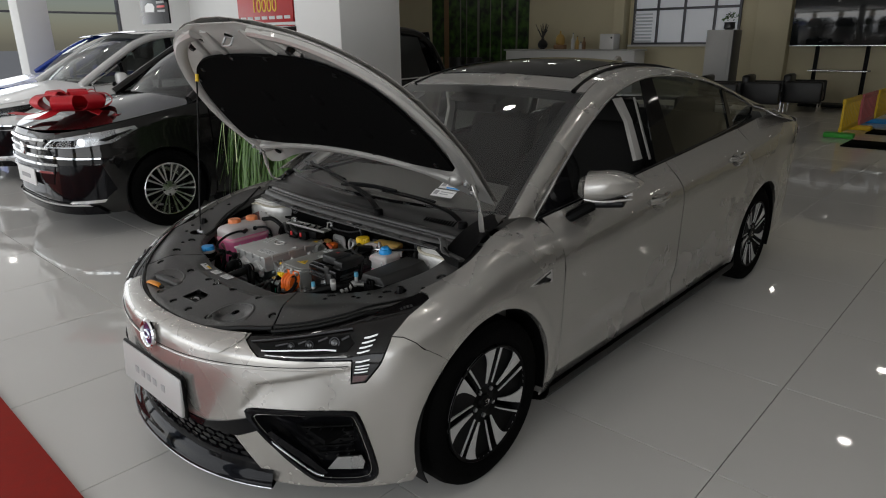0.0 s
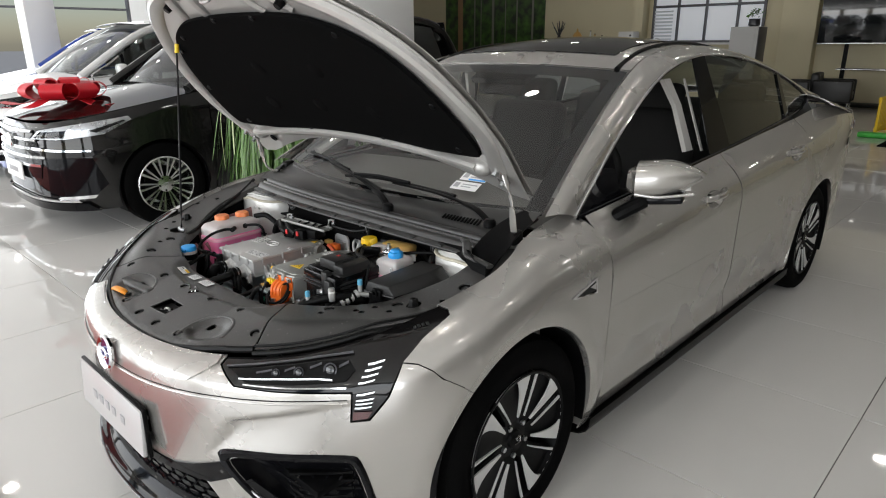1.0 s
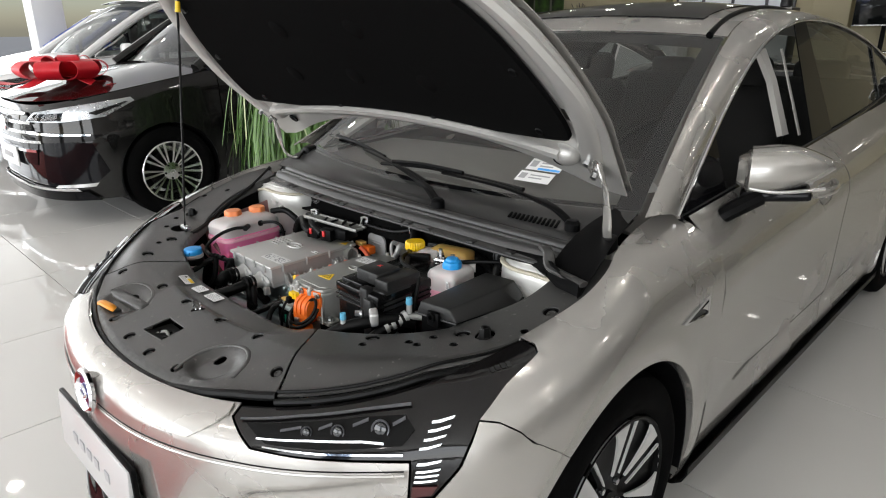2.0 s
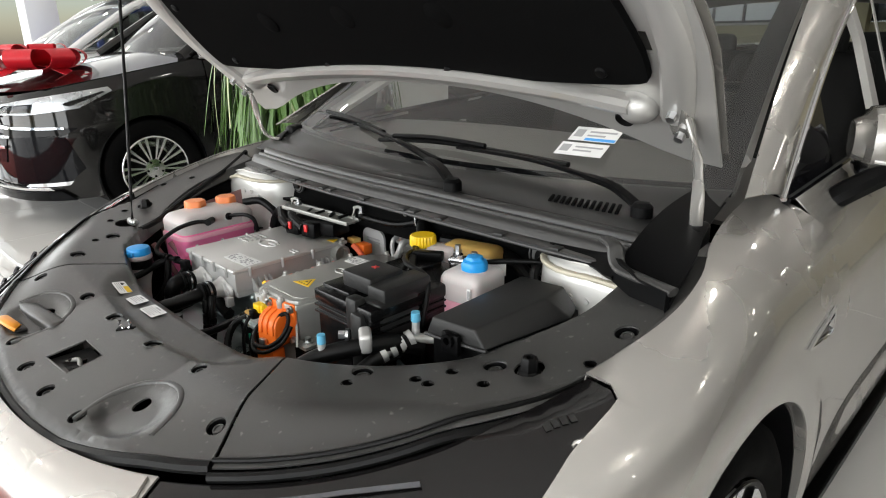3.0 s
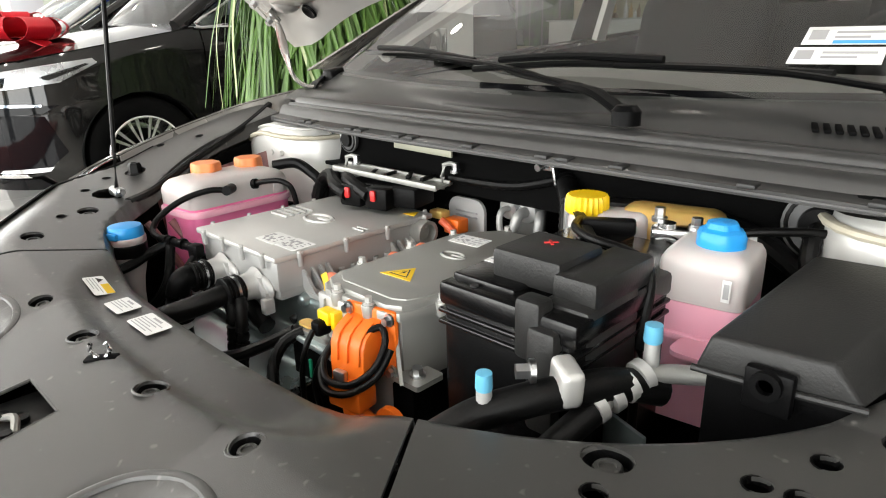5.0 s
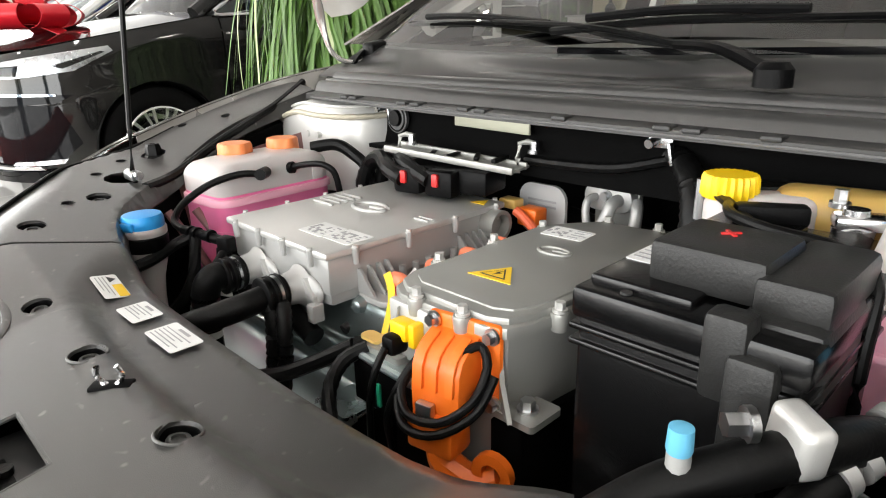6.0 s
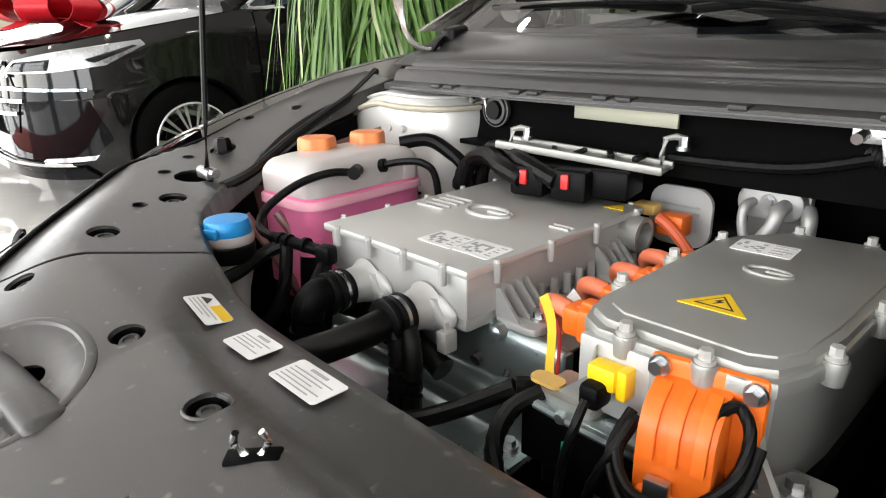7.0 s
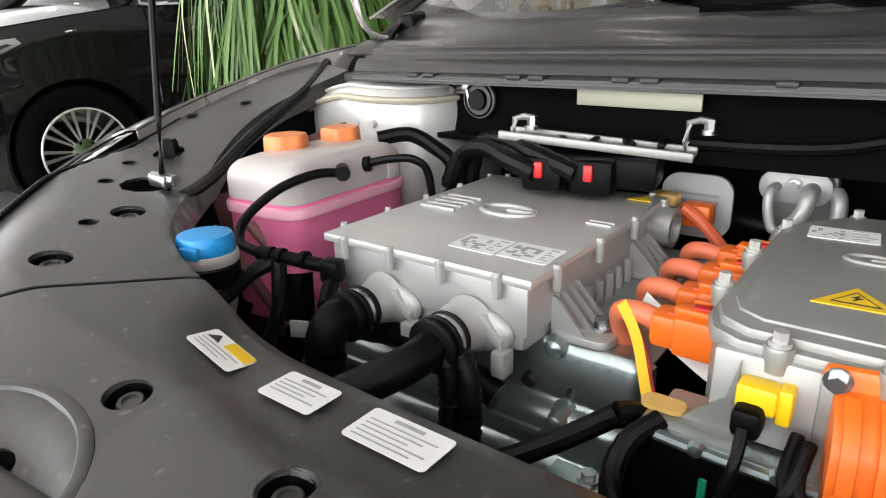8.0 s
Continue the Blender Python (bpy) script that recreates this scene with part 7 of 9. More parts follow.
part("cover_rib", box(B(), (0.336, -0.142, 0.781), (0.012, 0.040, 0.008), 0.003, (0, 0, 20)), "terminal_grey", bat)
for a in (45, -45):
    part("plus_mark", box(B(), (0.300, -0.164, 0.7945), (0.014, 0.003, 0.0015), 0.0005, (0, 0, a)), "red", bat)
part("negative_post", lathe(B(), [(0.016, 0), (0.017, 0.010), (0.011, 0.014), (0.010, 0.026), (0, 0.027)], (0.335, 0.005, 0.757), "z", 20), "machined", bat)
part("terminal_clamp", box(B(), (0.345, 0.010, 0.772), (0.055, 0.028, 0.012), 0.004, (0, 0, 25)), "machined", bat)
bolt(bat, (0.362, 0.020, 0.778), 0.006, 0.012)
bolt(bat, (0.318, 0.022, 0.778), 0.006, 0.016)
part("current_sensor", box(B(), (0.276, -0.016, 0.772), (0.060, 0.020, 0.018), 0.004, (0, 0, 30)), "plastic", bat)
part("hold_down", tube(B(), [(0.190, 0.03, 0.778), (0.225, 0.0, 0.776), (0.27, -0.05, 0.772), (0.31, -0.09, 0.770)], 0.007, 8, 4, flat=0.5), "rubber", bat)
part("hold_down_stud", cyl(B(), (0.196, 0.02, 0.745), (0.196, 0.02, 0.786), 0.0045, n=10), "steel", bat)
for pts in ([(0.24, -0.02, 0.775), (0.26, -0.06, 0.778), (0.30, -0.09, 0.780), (0.35, -0.10, 0.778), (0.379, -0.115, 0.765), (0.384, -0.135, 0.70), (0.384, -0.14, 0.60)], [(0.385, 0.02, 0.775), (0.43, 0.05, 0.78), (0.48, 0.09, 0.775), (0.52, 0.10, 0.74)]):
    part("battery_cable", tube(B(), pts, 0.0048, 10, 6, ribs=0.05), "rubber", bat)
part("cable_flag", box(B(), (0.40, 0.035, 0.765), (0.04, 0.004, 0.03), 0.001, (0, 0, 30)), "label", bat)

# ---- fluids ----


def cap(owner, p, r, h, mat, lobes=8, dome=False):
    bm = B()
    prof = [(1.0, 0), (1.03, 0.12), (1.0, 0.85), (0.93, 1.0), (0.0, 1.0)]
    if dome:
        prof = [(1.0, 0), (1.04, 0.08), (1.02, 0.50), (0.92, 0.68), (0.70, 0.78), (0.62, 0.96), (0.52, 1.0), (0.0, 1.0)]
    rings = []
    n = 48
    for a, b in prof:
        rings.append([bm.verts.new(Vector(p) + Vector((rr * math.cos(t), rr * math.sin(t), b * h))) for j in range(n) for t in [2 * math.pi * j / n] for rr in [a * r * (1 + (0.05 * math.cos(lobes * t) if 0.1 < b else 0))]])
    for a, b in zip(rings, rings[1:]):
        for j in range(n):
            f = (a[j], a[(j + 1) % n], b[(j + 1) % n], b[j])
            bm.faces.new(f)
    bm.faces.new(rings[0][::-1])
    bmesh.ops.remove_doubles(bm, verts=bm.verts[:], dist=1e-6)
    return part("screw_cap", bm, mat, owner)


def bottle(name, label, cx, cy, z0, zl, z1, w, d, rz, low, high, seam=True, shoulder_r=0.035):
    """A squarish moulded tank: coloured up to the level zl, milky above."""
    def body(za, zb, k0, k1, steps):
        def at(u, v):
            a = 2 * math.pi * u
            sq = (abs(math.cos(a)) ** 9 + abs(math.sin(a)) ** 9) ** (-1 / 9)
            k = 1.0
            z = lerp(za, zb, v)
            if z > z1 - shoulder_r:
                q = (z - z1 + shoulder_r) / shoulder_r
                k = 1 - 0.32 * (1 - math.sqrt(max(0, 1 - q * q)))
            return pose(cx, cy, 0, 0, 0, rz) @ Vector((w / 2 * k * sq * math.cos(a), d / 2 * k * sq * math.sin(a), z))
        bm = sheet(B(), at, 64, steps)
        for ring_z in (za, zb):
            loop = sorted([v for v in bm.verts if abs(v.co.z - ring_z) < 1e-6], key=lambda q: math.atan2(q.co.y - cy, q.co.x - cx))
            seen = []
            for v in loop:
                if not seen or (v.co - seen[-1].co).length > 1e-5:
                    seen.append(v)
            if len(seen) > 3 and (seen[0].co - seen[-1].co).length < 1e-5:
                seen.pop()
            bm.faces.new(seen)
        return bm
    ob = part(name, body(zl, z1, 1, 1, 10), high, car, label, sharp=50)
    part("fluid_part", body(z0, zl - 0.0005, 1, 1, 6), low, ob, sharp=50)
    if seam:
        bm = B()
        prism(bm, [(p.x, p.y) for p in [pose(cx, cy, 0, 0, 0, rz) @ Vector((x, y, 0)) for x, y in rounded(-w / 2 - 0.006, -d / 2 - 0.006, w / 2 + 0.006, d / 2 + 0.006, 0.03)]], zl - 0.015, zl - 0.004, Matrix(), 0.003)
        part("mould_seam", bm, "pale_pink", ob)
    return ob


res = bottle("coolant_tank", "translucent tank of pink coolant with two orange caps", -0.478, -0.096, 0.56, 0.705, 0.750, 0.118, 0.205, 4, "pink", "milky", True, 0.024)
cap(res, (-0.515, -0.112, 0.742), 0.026, 0.024, "orange_cap", 6)
cap(res, (-0.502, -0.032, 0.742), 0.025, 0.024, "orange_cap", 6)
for x, y in ((-0.515, -0.112), (-0.502, -0.032)):
    part("cap_neck", cyl(B(), (x, y, 0.73), (x, y, 0.744), 0.023, n=20), "milky", res)
for k in range(3):
    part("level_rib", box(B(), (-0.422, -0.12 + 0.05 * k, 0.715), (0.003, 0.02, 0.02), 0.001), "milky", res)
part("tank_hose", tube(B(), [(-0.392, -0.135, 0.735), (-0.404, -0.165, 0.738), (-0.418, -0.205, 0.728), (-0.424, -0.245, 0.706), (-0.410, -0.266, 0.688), (-0.380, -0.267, 0.682)], 0.0052, 10, 6), "rubber", res)
part("hose_end", cyl(B(), (-0.412, -0.118, 0.733), (-0.386, -0.142, 0.736), 0.0085, n=12), "plastic", res)
part("hose_barb", cyl(B(), (-0.425, -0.108, 0.731), (-0.408, -0.122, 0.734), 0.0055, n=10), "milky", res)
part("overflow_hose", tube(B(), [(-0.424, -0.070, 0.730), (-0.395, -0.055, 0.737), (-0.368, -0.040, 0.736), (-0.356, -0.028, 0.712), (-0.356, -0.02, 0.62)], 0.0050, 10, 6), "rubber", res)
part("hose_end", cyl(B(), (-0.440, -0.078, 0.727), (-0.418, -0.066, 0.731), 0.0095, n=12), "plastic", res)
part("rear_hose", tube(B(), [(-0.465, 0.0, 0.748), (-0.435, 0.03, 0.752), (-0.405, 0.045, 0.735), (-0.38, 0.05, 0.715), (-0.36, 0.06, 0.66)], 0.010, 10, 6), "rubber", res)

# blue capped washer filler by the right cover
WX, WY = -0.394, -0.313
was = part("washer_filler", lathe(B(), [(0.013, 0.56), (0.014, 0.60), (0.017, 0.625), (0.025, 0.655), (0.0265, 0.672), (0.0265, 0.690), (0.0, 0.691)], (WX, WY, 0), "z", 28), "milky", car, "white washer filler neck with a blue flip cap")
part("neck_ring", lathe(B(), [(0.0272, 0.664), (0.0285, 0.667), (0.0285, 0.682), (0.0270, 0.684)], (WX, WY, 0), "z", 28), "rubber", was)
part("flip_cap", lathe(B(), [(0.0255, 0.693), (0.0266, 0.696), (0.0262, 0.707), (0.0240, 0.7115), (0.016, 0.713), (0.0, 0.7132)], (WX, WY, 0), "z", 32), "blue_cap", was, "blue washer cap")
part("cap_rim", lathe(B(), [(0.0272, 0.684), (0.0283, 0.686), (0.0285, 0.693), (0.0275, 0.695)], (WX, WY, 0), "z", 28), "milky", was)
part("cap_tab", box(B(), (WX + 0.011, WY - 0.0245, 0.700), (0.020, 0.007, 0.012), 0.003, (0, 0, 24)), "blue_cap", was)

# second coolant bottle with blue cap
bt = bottle("coolant_bottle", "translucent bottle half full of pink coolant with a blue cap", 0.402, -0.028, 0.60, 0.731, 0.782, 0.084, 0.092, 7, "pale_pink", "milky", False, 0.018)
part("bottle_seam", prism(B(), [(p.x, p.y) for p in [pose(0.402, -0.028, 0, 0, 0, 7) @ Vector((x, y, 0)) for x, y in rounded(-0.047, -0.051, 0.047, 0.051, 0.016)]], 0.692, 0.699, Matrix(), 0.003), "pale_pink", bt)
cap(bt, (0.408, -0.030, 0.778), 0.0225, 0.028, "blue_cap", 6, True)
part("cap_neck", cyl(B(), (0.408, -0.030, 0.77), (0.408, -0.030, 0.781), 0.0225, n=20), "milky", bt)
ob = part("code_sticker", box(B(), (0.434, -0.0738, 0.752), (0.008, 0.001, 0.022), 0.0003, (0, 0, 7)), "label", bt)
part("code_marks", box(B(), (0.4342, -0.0746, 0.752), (0.005, 0.001, 0.015), 0.0003, (0, 0, 7)), "ink", bt)
part("bottle_tab", prism(B(), rounded(0.40, -0.115, 0.45, -0.075, 0.012), 0.692, 0.697), "pale_pink", bt)

# brake fluid: yellow cap on pale neck, amber tank behind
br = part("brake_reservoir", lathe(B(), [(0.022, 0.70), (0.022, 0.766), (0.019, 0.774), (0.0, 0.774)], (0.224, 0.020, 0), "z", 24), "milky", car, "pale brake fluid neck with a yellow screw cap")
cap(br, (0.224, 0.020, 0.773), 0.025, 0.022, "yellow", 24)
part("amber_tank", box(B(), (0.310, 0.072, 0.758), (0.125, 0.070, 0.048), 0.020, (0, 0, 12), 4), "amber", br)
part("tank_bridge", box(B(), (0.262, 0.038, 0.758), (0.07, 0.05, 0.040), 0.014, (0, 0, 30), 4), "milky", br)

# fuse box with slanted lid
fb = prism(B(), [(0.468, -0.190), (0.566, -0.184), (0.618, -0.02), (0.59, 0.02), (0.488, 0.02)], 0.60, 0.742)
fuse = part("fuse_box", fb, "plastic", car, "black fuse box with a sloping matt lid", smooth=False)
lidm = B()
low = [(0.460, -0.199, 0.734), (0.574, -0.190, 0.740), (0.606, -0.020, 0.744), (0.590, 0.020, 0.746), (0.478, 0.022, 0.748)]
hi = [(0.469, -0.194, 0.764), (0.552, -0.190, 0.767), (0.572, -0.046, 0.778), (0.568, 0.010, 0.781), (0.484, 0.006, 0.779)]
prism_low = [lidm.verts.new(p) for p in low]
prism_hi = [lidm.verts.new(p) for p in hi]
lidm.faces.new(prism_hi)
lidm.faces.new(prism_low[::-1])
for j in range(5):
    lidm.faces.new((prism_low[j], prism_low[(j + 1) % 5], prism_hi[(j + 1) % 5], prism_hi[j]))
bmesh.ops.bevel(lidm, geom=lidm.edges[:], offset=0.004, segments=3, affect="EDGES", profile=0.5)
part("fuse_lid", lidm, "terminal_grey", fuse)
part("lid_latch", box(B(), (0.516, -0.200, 0.737), (0.034, 0.010, 0.034), 0.003), "plastic", fuse)
part("latch_eye", lathe(B(), [(0.011, 0.0), (0.011, -0.006), (0.006, -0.006), (0.006, 0.0)], (0.516, -0.205, 0.744), "y", 16), "plastic", fuse)
part("lid_band", tube(B(), [(0.459, -0.199, 0.735), (0.516, -0.196, 0.737), (0.576, -0.190, 0.740)], 0.003, 8, 2), "terminal_grey", fuse)

# air conditioning pipes
ac = part("suction_pipe", tube(B(), [(0.30, -0.365, 0.66), (0.335, -0.320, 0.692), (0.365, -0.285, 0.705), (0.385, -0.255, 0.708), (0.405, -0.215, 0.705), (0.425, -0.175, 0.690)], 0.0145, 14, 6), "rubber", car, "foam covered air conditioning pipe with an alloy block")
part("pipe_end", tube(B(), [(0.275, -0.372, 0.645), (0.30, -0.362, 0.662), (0.315, -0.345, 0.675)], 0.011, 10, 4), "machined", ac)
part("alloy_block", box(B(), (0.384, -0.258, 0.718), (0.034, 0.020, 0.034), 0.006, (0, 8, -35), 3), "cast", ac)
bolt(ac, (0.366, -0.276, 0.728), 0.007, 0.016, (-0.7, -0.7, 0))
part("service_port", cyl(B(), (0.344, -0.312, 0.690), (0.343, -0.312, 0.718), 0.0075, 0.0065, 12), "cast_light", ac)
part("port_cap", lathe(B(), [(0.0066, 0.718), (0.0072, 0.720), (0.0066, 0.733), (0.0, 0.734)], (0.343, -0.312, 0), "z", 16), "pale_blue", ac)
ac2 = part("liquid_pipe", tube(B(), [(0.385, -0.285, 0.655), (0.400, -0.235, 0.690), (0.415, -0.195, 0.705), (0.440, -0.165, 0.706), (0.475, -0.150, 0.700), (0.50, -0.16, 0.64)], 0.0085, 12, 6), "cast_dull", car, "alloy liquid pipe with a blue capped valve")
for t in range(4):
    q = Vector((0.398, -0.240, 0.690)).lerp(Vector((0.414, -0.196, 0.706)), t / 3)
    part("pipe_collar", cyl(B(), q, q + Vector((0.003, 0.008, 0.003)), 0.0145, n=16), "cast_light", ac2)
part("service_port", cyl(B(), (0.418, -0.182, 0.700), (0.417, -0.180, 0.735), 0.0075, 0.0065, 12), "cast_light", ac2)
part("port_cap", lathe(B(), [(0.0074, 0.735), (0.0082, 0.737), (0.0074, 0.751), (0.0, 0.752)], (0.417, -0.180, 0), "z", 16), "pale_blue", ac2)
part("lower_hose", tube(B(), [(0.345, -0.330, 0.62), (0.370, -0.300, 0.645), (0.392, -0.258, 0.678), (0.400, -0.236, 0.690)], 0.0125, 12, 5), "rubber", ac2)
part("bracket", box(B(), (0.41, -0.205, 0.62), (0.05, 0.004, 0.09), 0.001, (0, 0, -20)), "tray", ac2)

# control unit with bright bracket on the scuttle
ecu = part("control_unit", box(B(), (-0.195, 0.045, 0.742), (0.15, 0.060, 0.034), 0.005, (0, 0, 12)), "plastic", car, "black control unit under a bright metal bracket")
for x, y in ((-0.232, 0.004), (-0.178, 0.014)):
    part("ecu_plug", box(B(), (x, y, 0.740), (0.046, 0.034, 0.038), 0.006, (0, 0, 12)), "plastic", ecu)
    part("ecu_lever", box(B(), (x + 0.002, y - 0.019, 0.746), (0.010, 0.006, 0.018), 0.002, (0, 0, 12)), "red", ecu, "red locking lever")
part("bracket_plate", box(B(), (-0.195, 0.058, 0.767), (0.21, 0.045, 0.004), 0.001, (0, 4, 12)), "cast_dull", ecu)
for k in range(5):
    part("bracket_rib", box(B(), (-0.27 + 0.036 * k, 0.042 + 0.0077 * k, 0.7705), (0.007, 0.040, 0.006), 0.001, (0, 4, 12 + 25 * (k % 2))), "plastic", ecu)
for dy in (-0.020, 0.020):
    part("bracket_rail", box(B(), (-0.195 - dy * 0.2, 0.050 + dy, 0.769), (0.215, 0.006, 0.010), 0.002, (0, 4, 12)), "cast_dull", ecu)
for x, y in ((-0.29, 0.030), (-0.105, 0.085)):
    part("bracket_ear", tube(B(), [(x, y, 0.752), (x, y + 0.004, 0.792), (x + 0.022, y + 0.01, 0.793)], 0.004, 8, 2), "cast_dull", ecu)
    bolt(ecu, (x + 0.02, y + 0.01, 0.780), 0.006, 0.016)
part("loom", tube(B(), [(-0.235, -0.012, 0.742), (-0.270, -0.008, 0.752), (-0.32, 0.02, 0.757), (-0.365, 0.035, 0.742), (-0.385, 0.03, 0.70), (-0.38, 0.03, 0.62)], 0.0115, 10, 7, ribs=0.10), "rubber", ecu)
part("loom", tube(B(), [(-0.19, -0.002, 0.744), (-0.250, 0.006, 0.760), (-0.31, 0.045, 0.764), (-0.36, 0.06, 0.748), (-0.378, 0.06, 0.68)], 0.0105, 10, 7, ribs=0.10), "rubber", ecu)

ecu.location = (0.016, 0.0, -0.010)
# scuttle details: grommets, data plate (bars), stud brackets
plate2 = part("data_plate", box(B(), (-0.156, scuttle_y(-0.156) - 0.004, 0.802), (0.152, 0.004, 0.019), 0.001, (0, 0, -4)), material("plate_olive", (0.42, 0.42, 0.33), 0.45, 0.3), car, "pale olive metal plate on the scuttle wall")
for x, z, r in ((-0.389, 0.790, 0.019), (0.46, 0.778, 0.030)):
    g = part("grommet", lathe(B(), [(r * 1.25, 0.004), (r * 1.25, -0.006), (r * 1.12, -0.008), (r * 1.05, -0.002), (r * 0.8, -0.004), (r * 0.7, -0.012), (0, -0.012)], (x, scuttle_y(x) - 0.003, z), "y", 24), "rubber", car)
    part("grommet_ring", lathe(B(), [(r * 1.30, 0.002), (r * 1.36, -0.005), (r * 1.26, -0.006)], (x, scuttle_y(x) - 0.003, z), "y", 24), "grommet_edge", g)
part("grommet_cable", tube(B(), [(0.46, 0.10, 0.778), (0.462, 0.075, 0.766), (0.468, 0.06, 0.735), (0.49, 0.05, 0.70), (0.50, 0.03, 0.62)], 0.009, 10, 6, ribs=0.12), "rubber", car)
part("small_pipe", tube(B(), [(0.525, 0.10, 0.776), (0.52, 0.08, 0.770), (0.505, 0.078, 0.764)], 0.009, 10, 3), "machined", car)
for x, z in ((-0.424, 0.806), (0.108, 0.806)):
    br_ = part("stud_bracket", box(B(), (x + 0.004, scuttle_y(x) - 0.010, z), (0.030, 0.003, 0.018), 0.001), "steel", car, "small zinc bracket with a stud")
    part("bracket_leg", box(B(), (x + 0.020, scuttle_y(x) - 0.014, z - 0.014), (0.004, 0.010, 0.026), 0.001, (0, -12, 0)), "steel", br_)
    part("stud", cyl(B(), (x, scuttle_y(x) - 0.010, z), (x - 0.002, scuttle_y(x) - 0.028, z - 0.003), 0.0055, n=10), "steel", br_)
# expansion valve plate, pipes and hose at the firewall
vp = part("valve_plate", prism(B(), rounded(-0.130, 0.640, -0.048, 0.716, 0.022), -0.003, 0.003, Matrix.Translation((0, 0.145, 0)) @ pose(0, 0, 0, 90, 0, 0)), "plate_white", car, "pale grey cover plate with bars of print")
for k in range(2):
    part("print_bar", box(B(), (-0.088, 0.1410, 0.692 - 0.008 * k), (0.05, 0.001, 0.003), 0.0003), "ink", vp)
pv = part("expansion_valve", prism(B(), rounded(-0.026, 0.690, 0.048, 0.728, 0.017), -0.010, 0.010, Matrix.Translation((0.0, 0.165, 0)) @ pose(0, 0, 0, 90, 0, 0), 0.003), "cast_light", car, "alloy expansion valve with bent pipes")
part("valve_back", box(B(), (0.016, 0.178, 0.690), (0.070, 0.014, 0.070), 0.006), "cast_dull", pv)
part("valve_pipe", tube(B(), [(-0.006, 0.160, 0.709), (-0.010, 0.142, 0.706), (-0.010, 0.136, 0.690), (-0.004, 0.134, 0.668), (0.008, 0.132, 0.655), (0.020, 0.13, 0.60)], 0.0055, 12, 6), "cast_light", pv)
part("valve_pipe", tube(B(), [(0.028, 0.160, 0.709), (0.028, 0.138, 0.706), (0.026, 0.130, 0.690), (0.016, 0.128, 0.672), (0.006, 0.126, 0.655), (0.0, 0.12, 0.60)], 0.0085, 12, 6), "cast_light", pv)
part("valve_pipe", tube(B(), [(0.050, 0.165, 0.706), (0.056, 0.155, 0.695), (0.056, 0.150, 0.65), (0.056, 0.15, 0.60)], 0.0085, 12, 4), "cast_light", pv)
bolt(pv, (0.010, 0.155, 0.712), 0.006, 0.008, (0, -1, 0))
part("heater_hose", tube(B(), [(-0.08, 0.20, 0.655), (0.0, 0.195, 0.648), (0.09, 0.19, 0.65), (0.16, 0.17, 0.64)], 0.018, 12, 5), "rubber", car)
part("bellows_hose", tube(B(), [(0.115, 0.125, 0.785), (0.135, 0.105, 0.782), (0.160, 0.080, 0.765), (0.175, 0.06, 0.735), (0.178, 0.05, 0.68)], 0.0145, 12, 9, ribs=0.10), "rubber", car)
part("scuttle_loom", tube(B(), [(-0.09, 0.105, 0.757), (0.0, 0.10, 0.760), (0.06, 0.10, 0.766), (0.12, 0.11, 0.782)], 0.006, 8, 8, ribs=0.2), "rubber", car)
part("dark_loom", tube(B(), [(0.20, 0.10, 0.76), (0.30, 0.11, 0.765), (0.40, 0.10, 0.755), (0.52, 0.05, 0.70)], 0.012, 10, 6, ribs=0.1), "rubber", car)

# hoses and wires in front of the inverter
part("lower_hose", tube(B(), [(-0.012, -0.262, 0.636), (-0.05, -0.290, 0.612), (-0.09, -0.310, 0.592), (-0.16, -0.325, 0.572), (-0.26, -0.335, 0.575), (-0.33, -0.34, 0.60)], 0.0082, 10, 6), "rubber", car)
part("branch_hose", tube(B(), [(-0.012, -0.262, 0.636), (0.0, -0.25, 0.632), (0.004, -0.235, 0.60), (0.004, -0.23, 0.54)], 0.0095, 10, 6), "rubber", car)
part("conduit", tube(B(), [(-0.170, -0.262, 0.652), (-0.148, -0.274, 0.646), (-0.138, -0.280, 0.622), (-0.138, -0.284, 0.58), (-0.14, -0.29, 0.53)], 0.0085, 10, 9, ribs=0.12), "rubber", car)
part("conduit", tube(B(), [(-0.160, -0.258, 0.644), (-0.134, -0.268, 0.642), (-0.122, -0.276, 0.618), (-0.120, -0.280, 0.58), (-0.12, -0.29, 0.53)], 0.0085, 10, 9, ribs=0.12), "rubber", car)
part("front_loom", tube(B(), [(0.020, -0.268, 0.648), (0.006, -0.288, 0.636), (0.004, -0.305, 0.612), (0.022, -0.318, 0.588), (0.05, -0.326, 0.566), (0.08, -0.33, 0.54)], 0.0070, 10, 7, ribs=0.08), "rubber", car)
tee = part("tank_link_pipe", tube(B(), [(-0.380, -0.267, 0.682), (-0.350, -0.258, 0.680), (-0.301, -0.247, 0.677)], 0.0068, 12, 3), "plastic", car, "branched black plastic pipe with a quick coupling")
for x in (-0.368, -0.356, -0.330):
    part("pipe_collar", cyl(B(), (x, -0.262 + (x + 0.36) * 0.25, 0.681), (x + 0.005, -0.261 + (x + 0.36) * 0.25, 0.681), 0.0088, n=14), "plastic", tee)
part("coupling_head", box(B(), (-0.297, -0.248, 0.675), (0.020, 0.018, 0.022), 0.004, (0, 0, 18)), "plastic", tee)
part("coupling_stem", cyl(B(), (-0.297, -0.250, 0.666), (-0.292, -0.258, 0.640), 0.0078, 0.0070, 12), "plastic", tee)
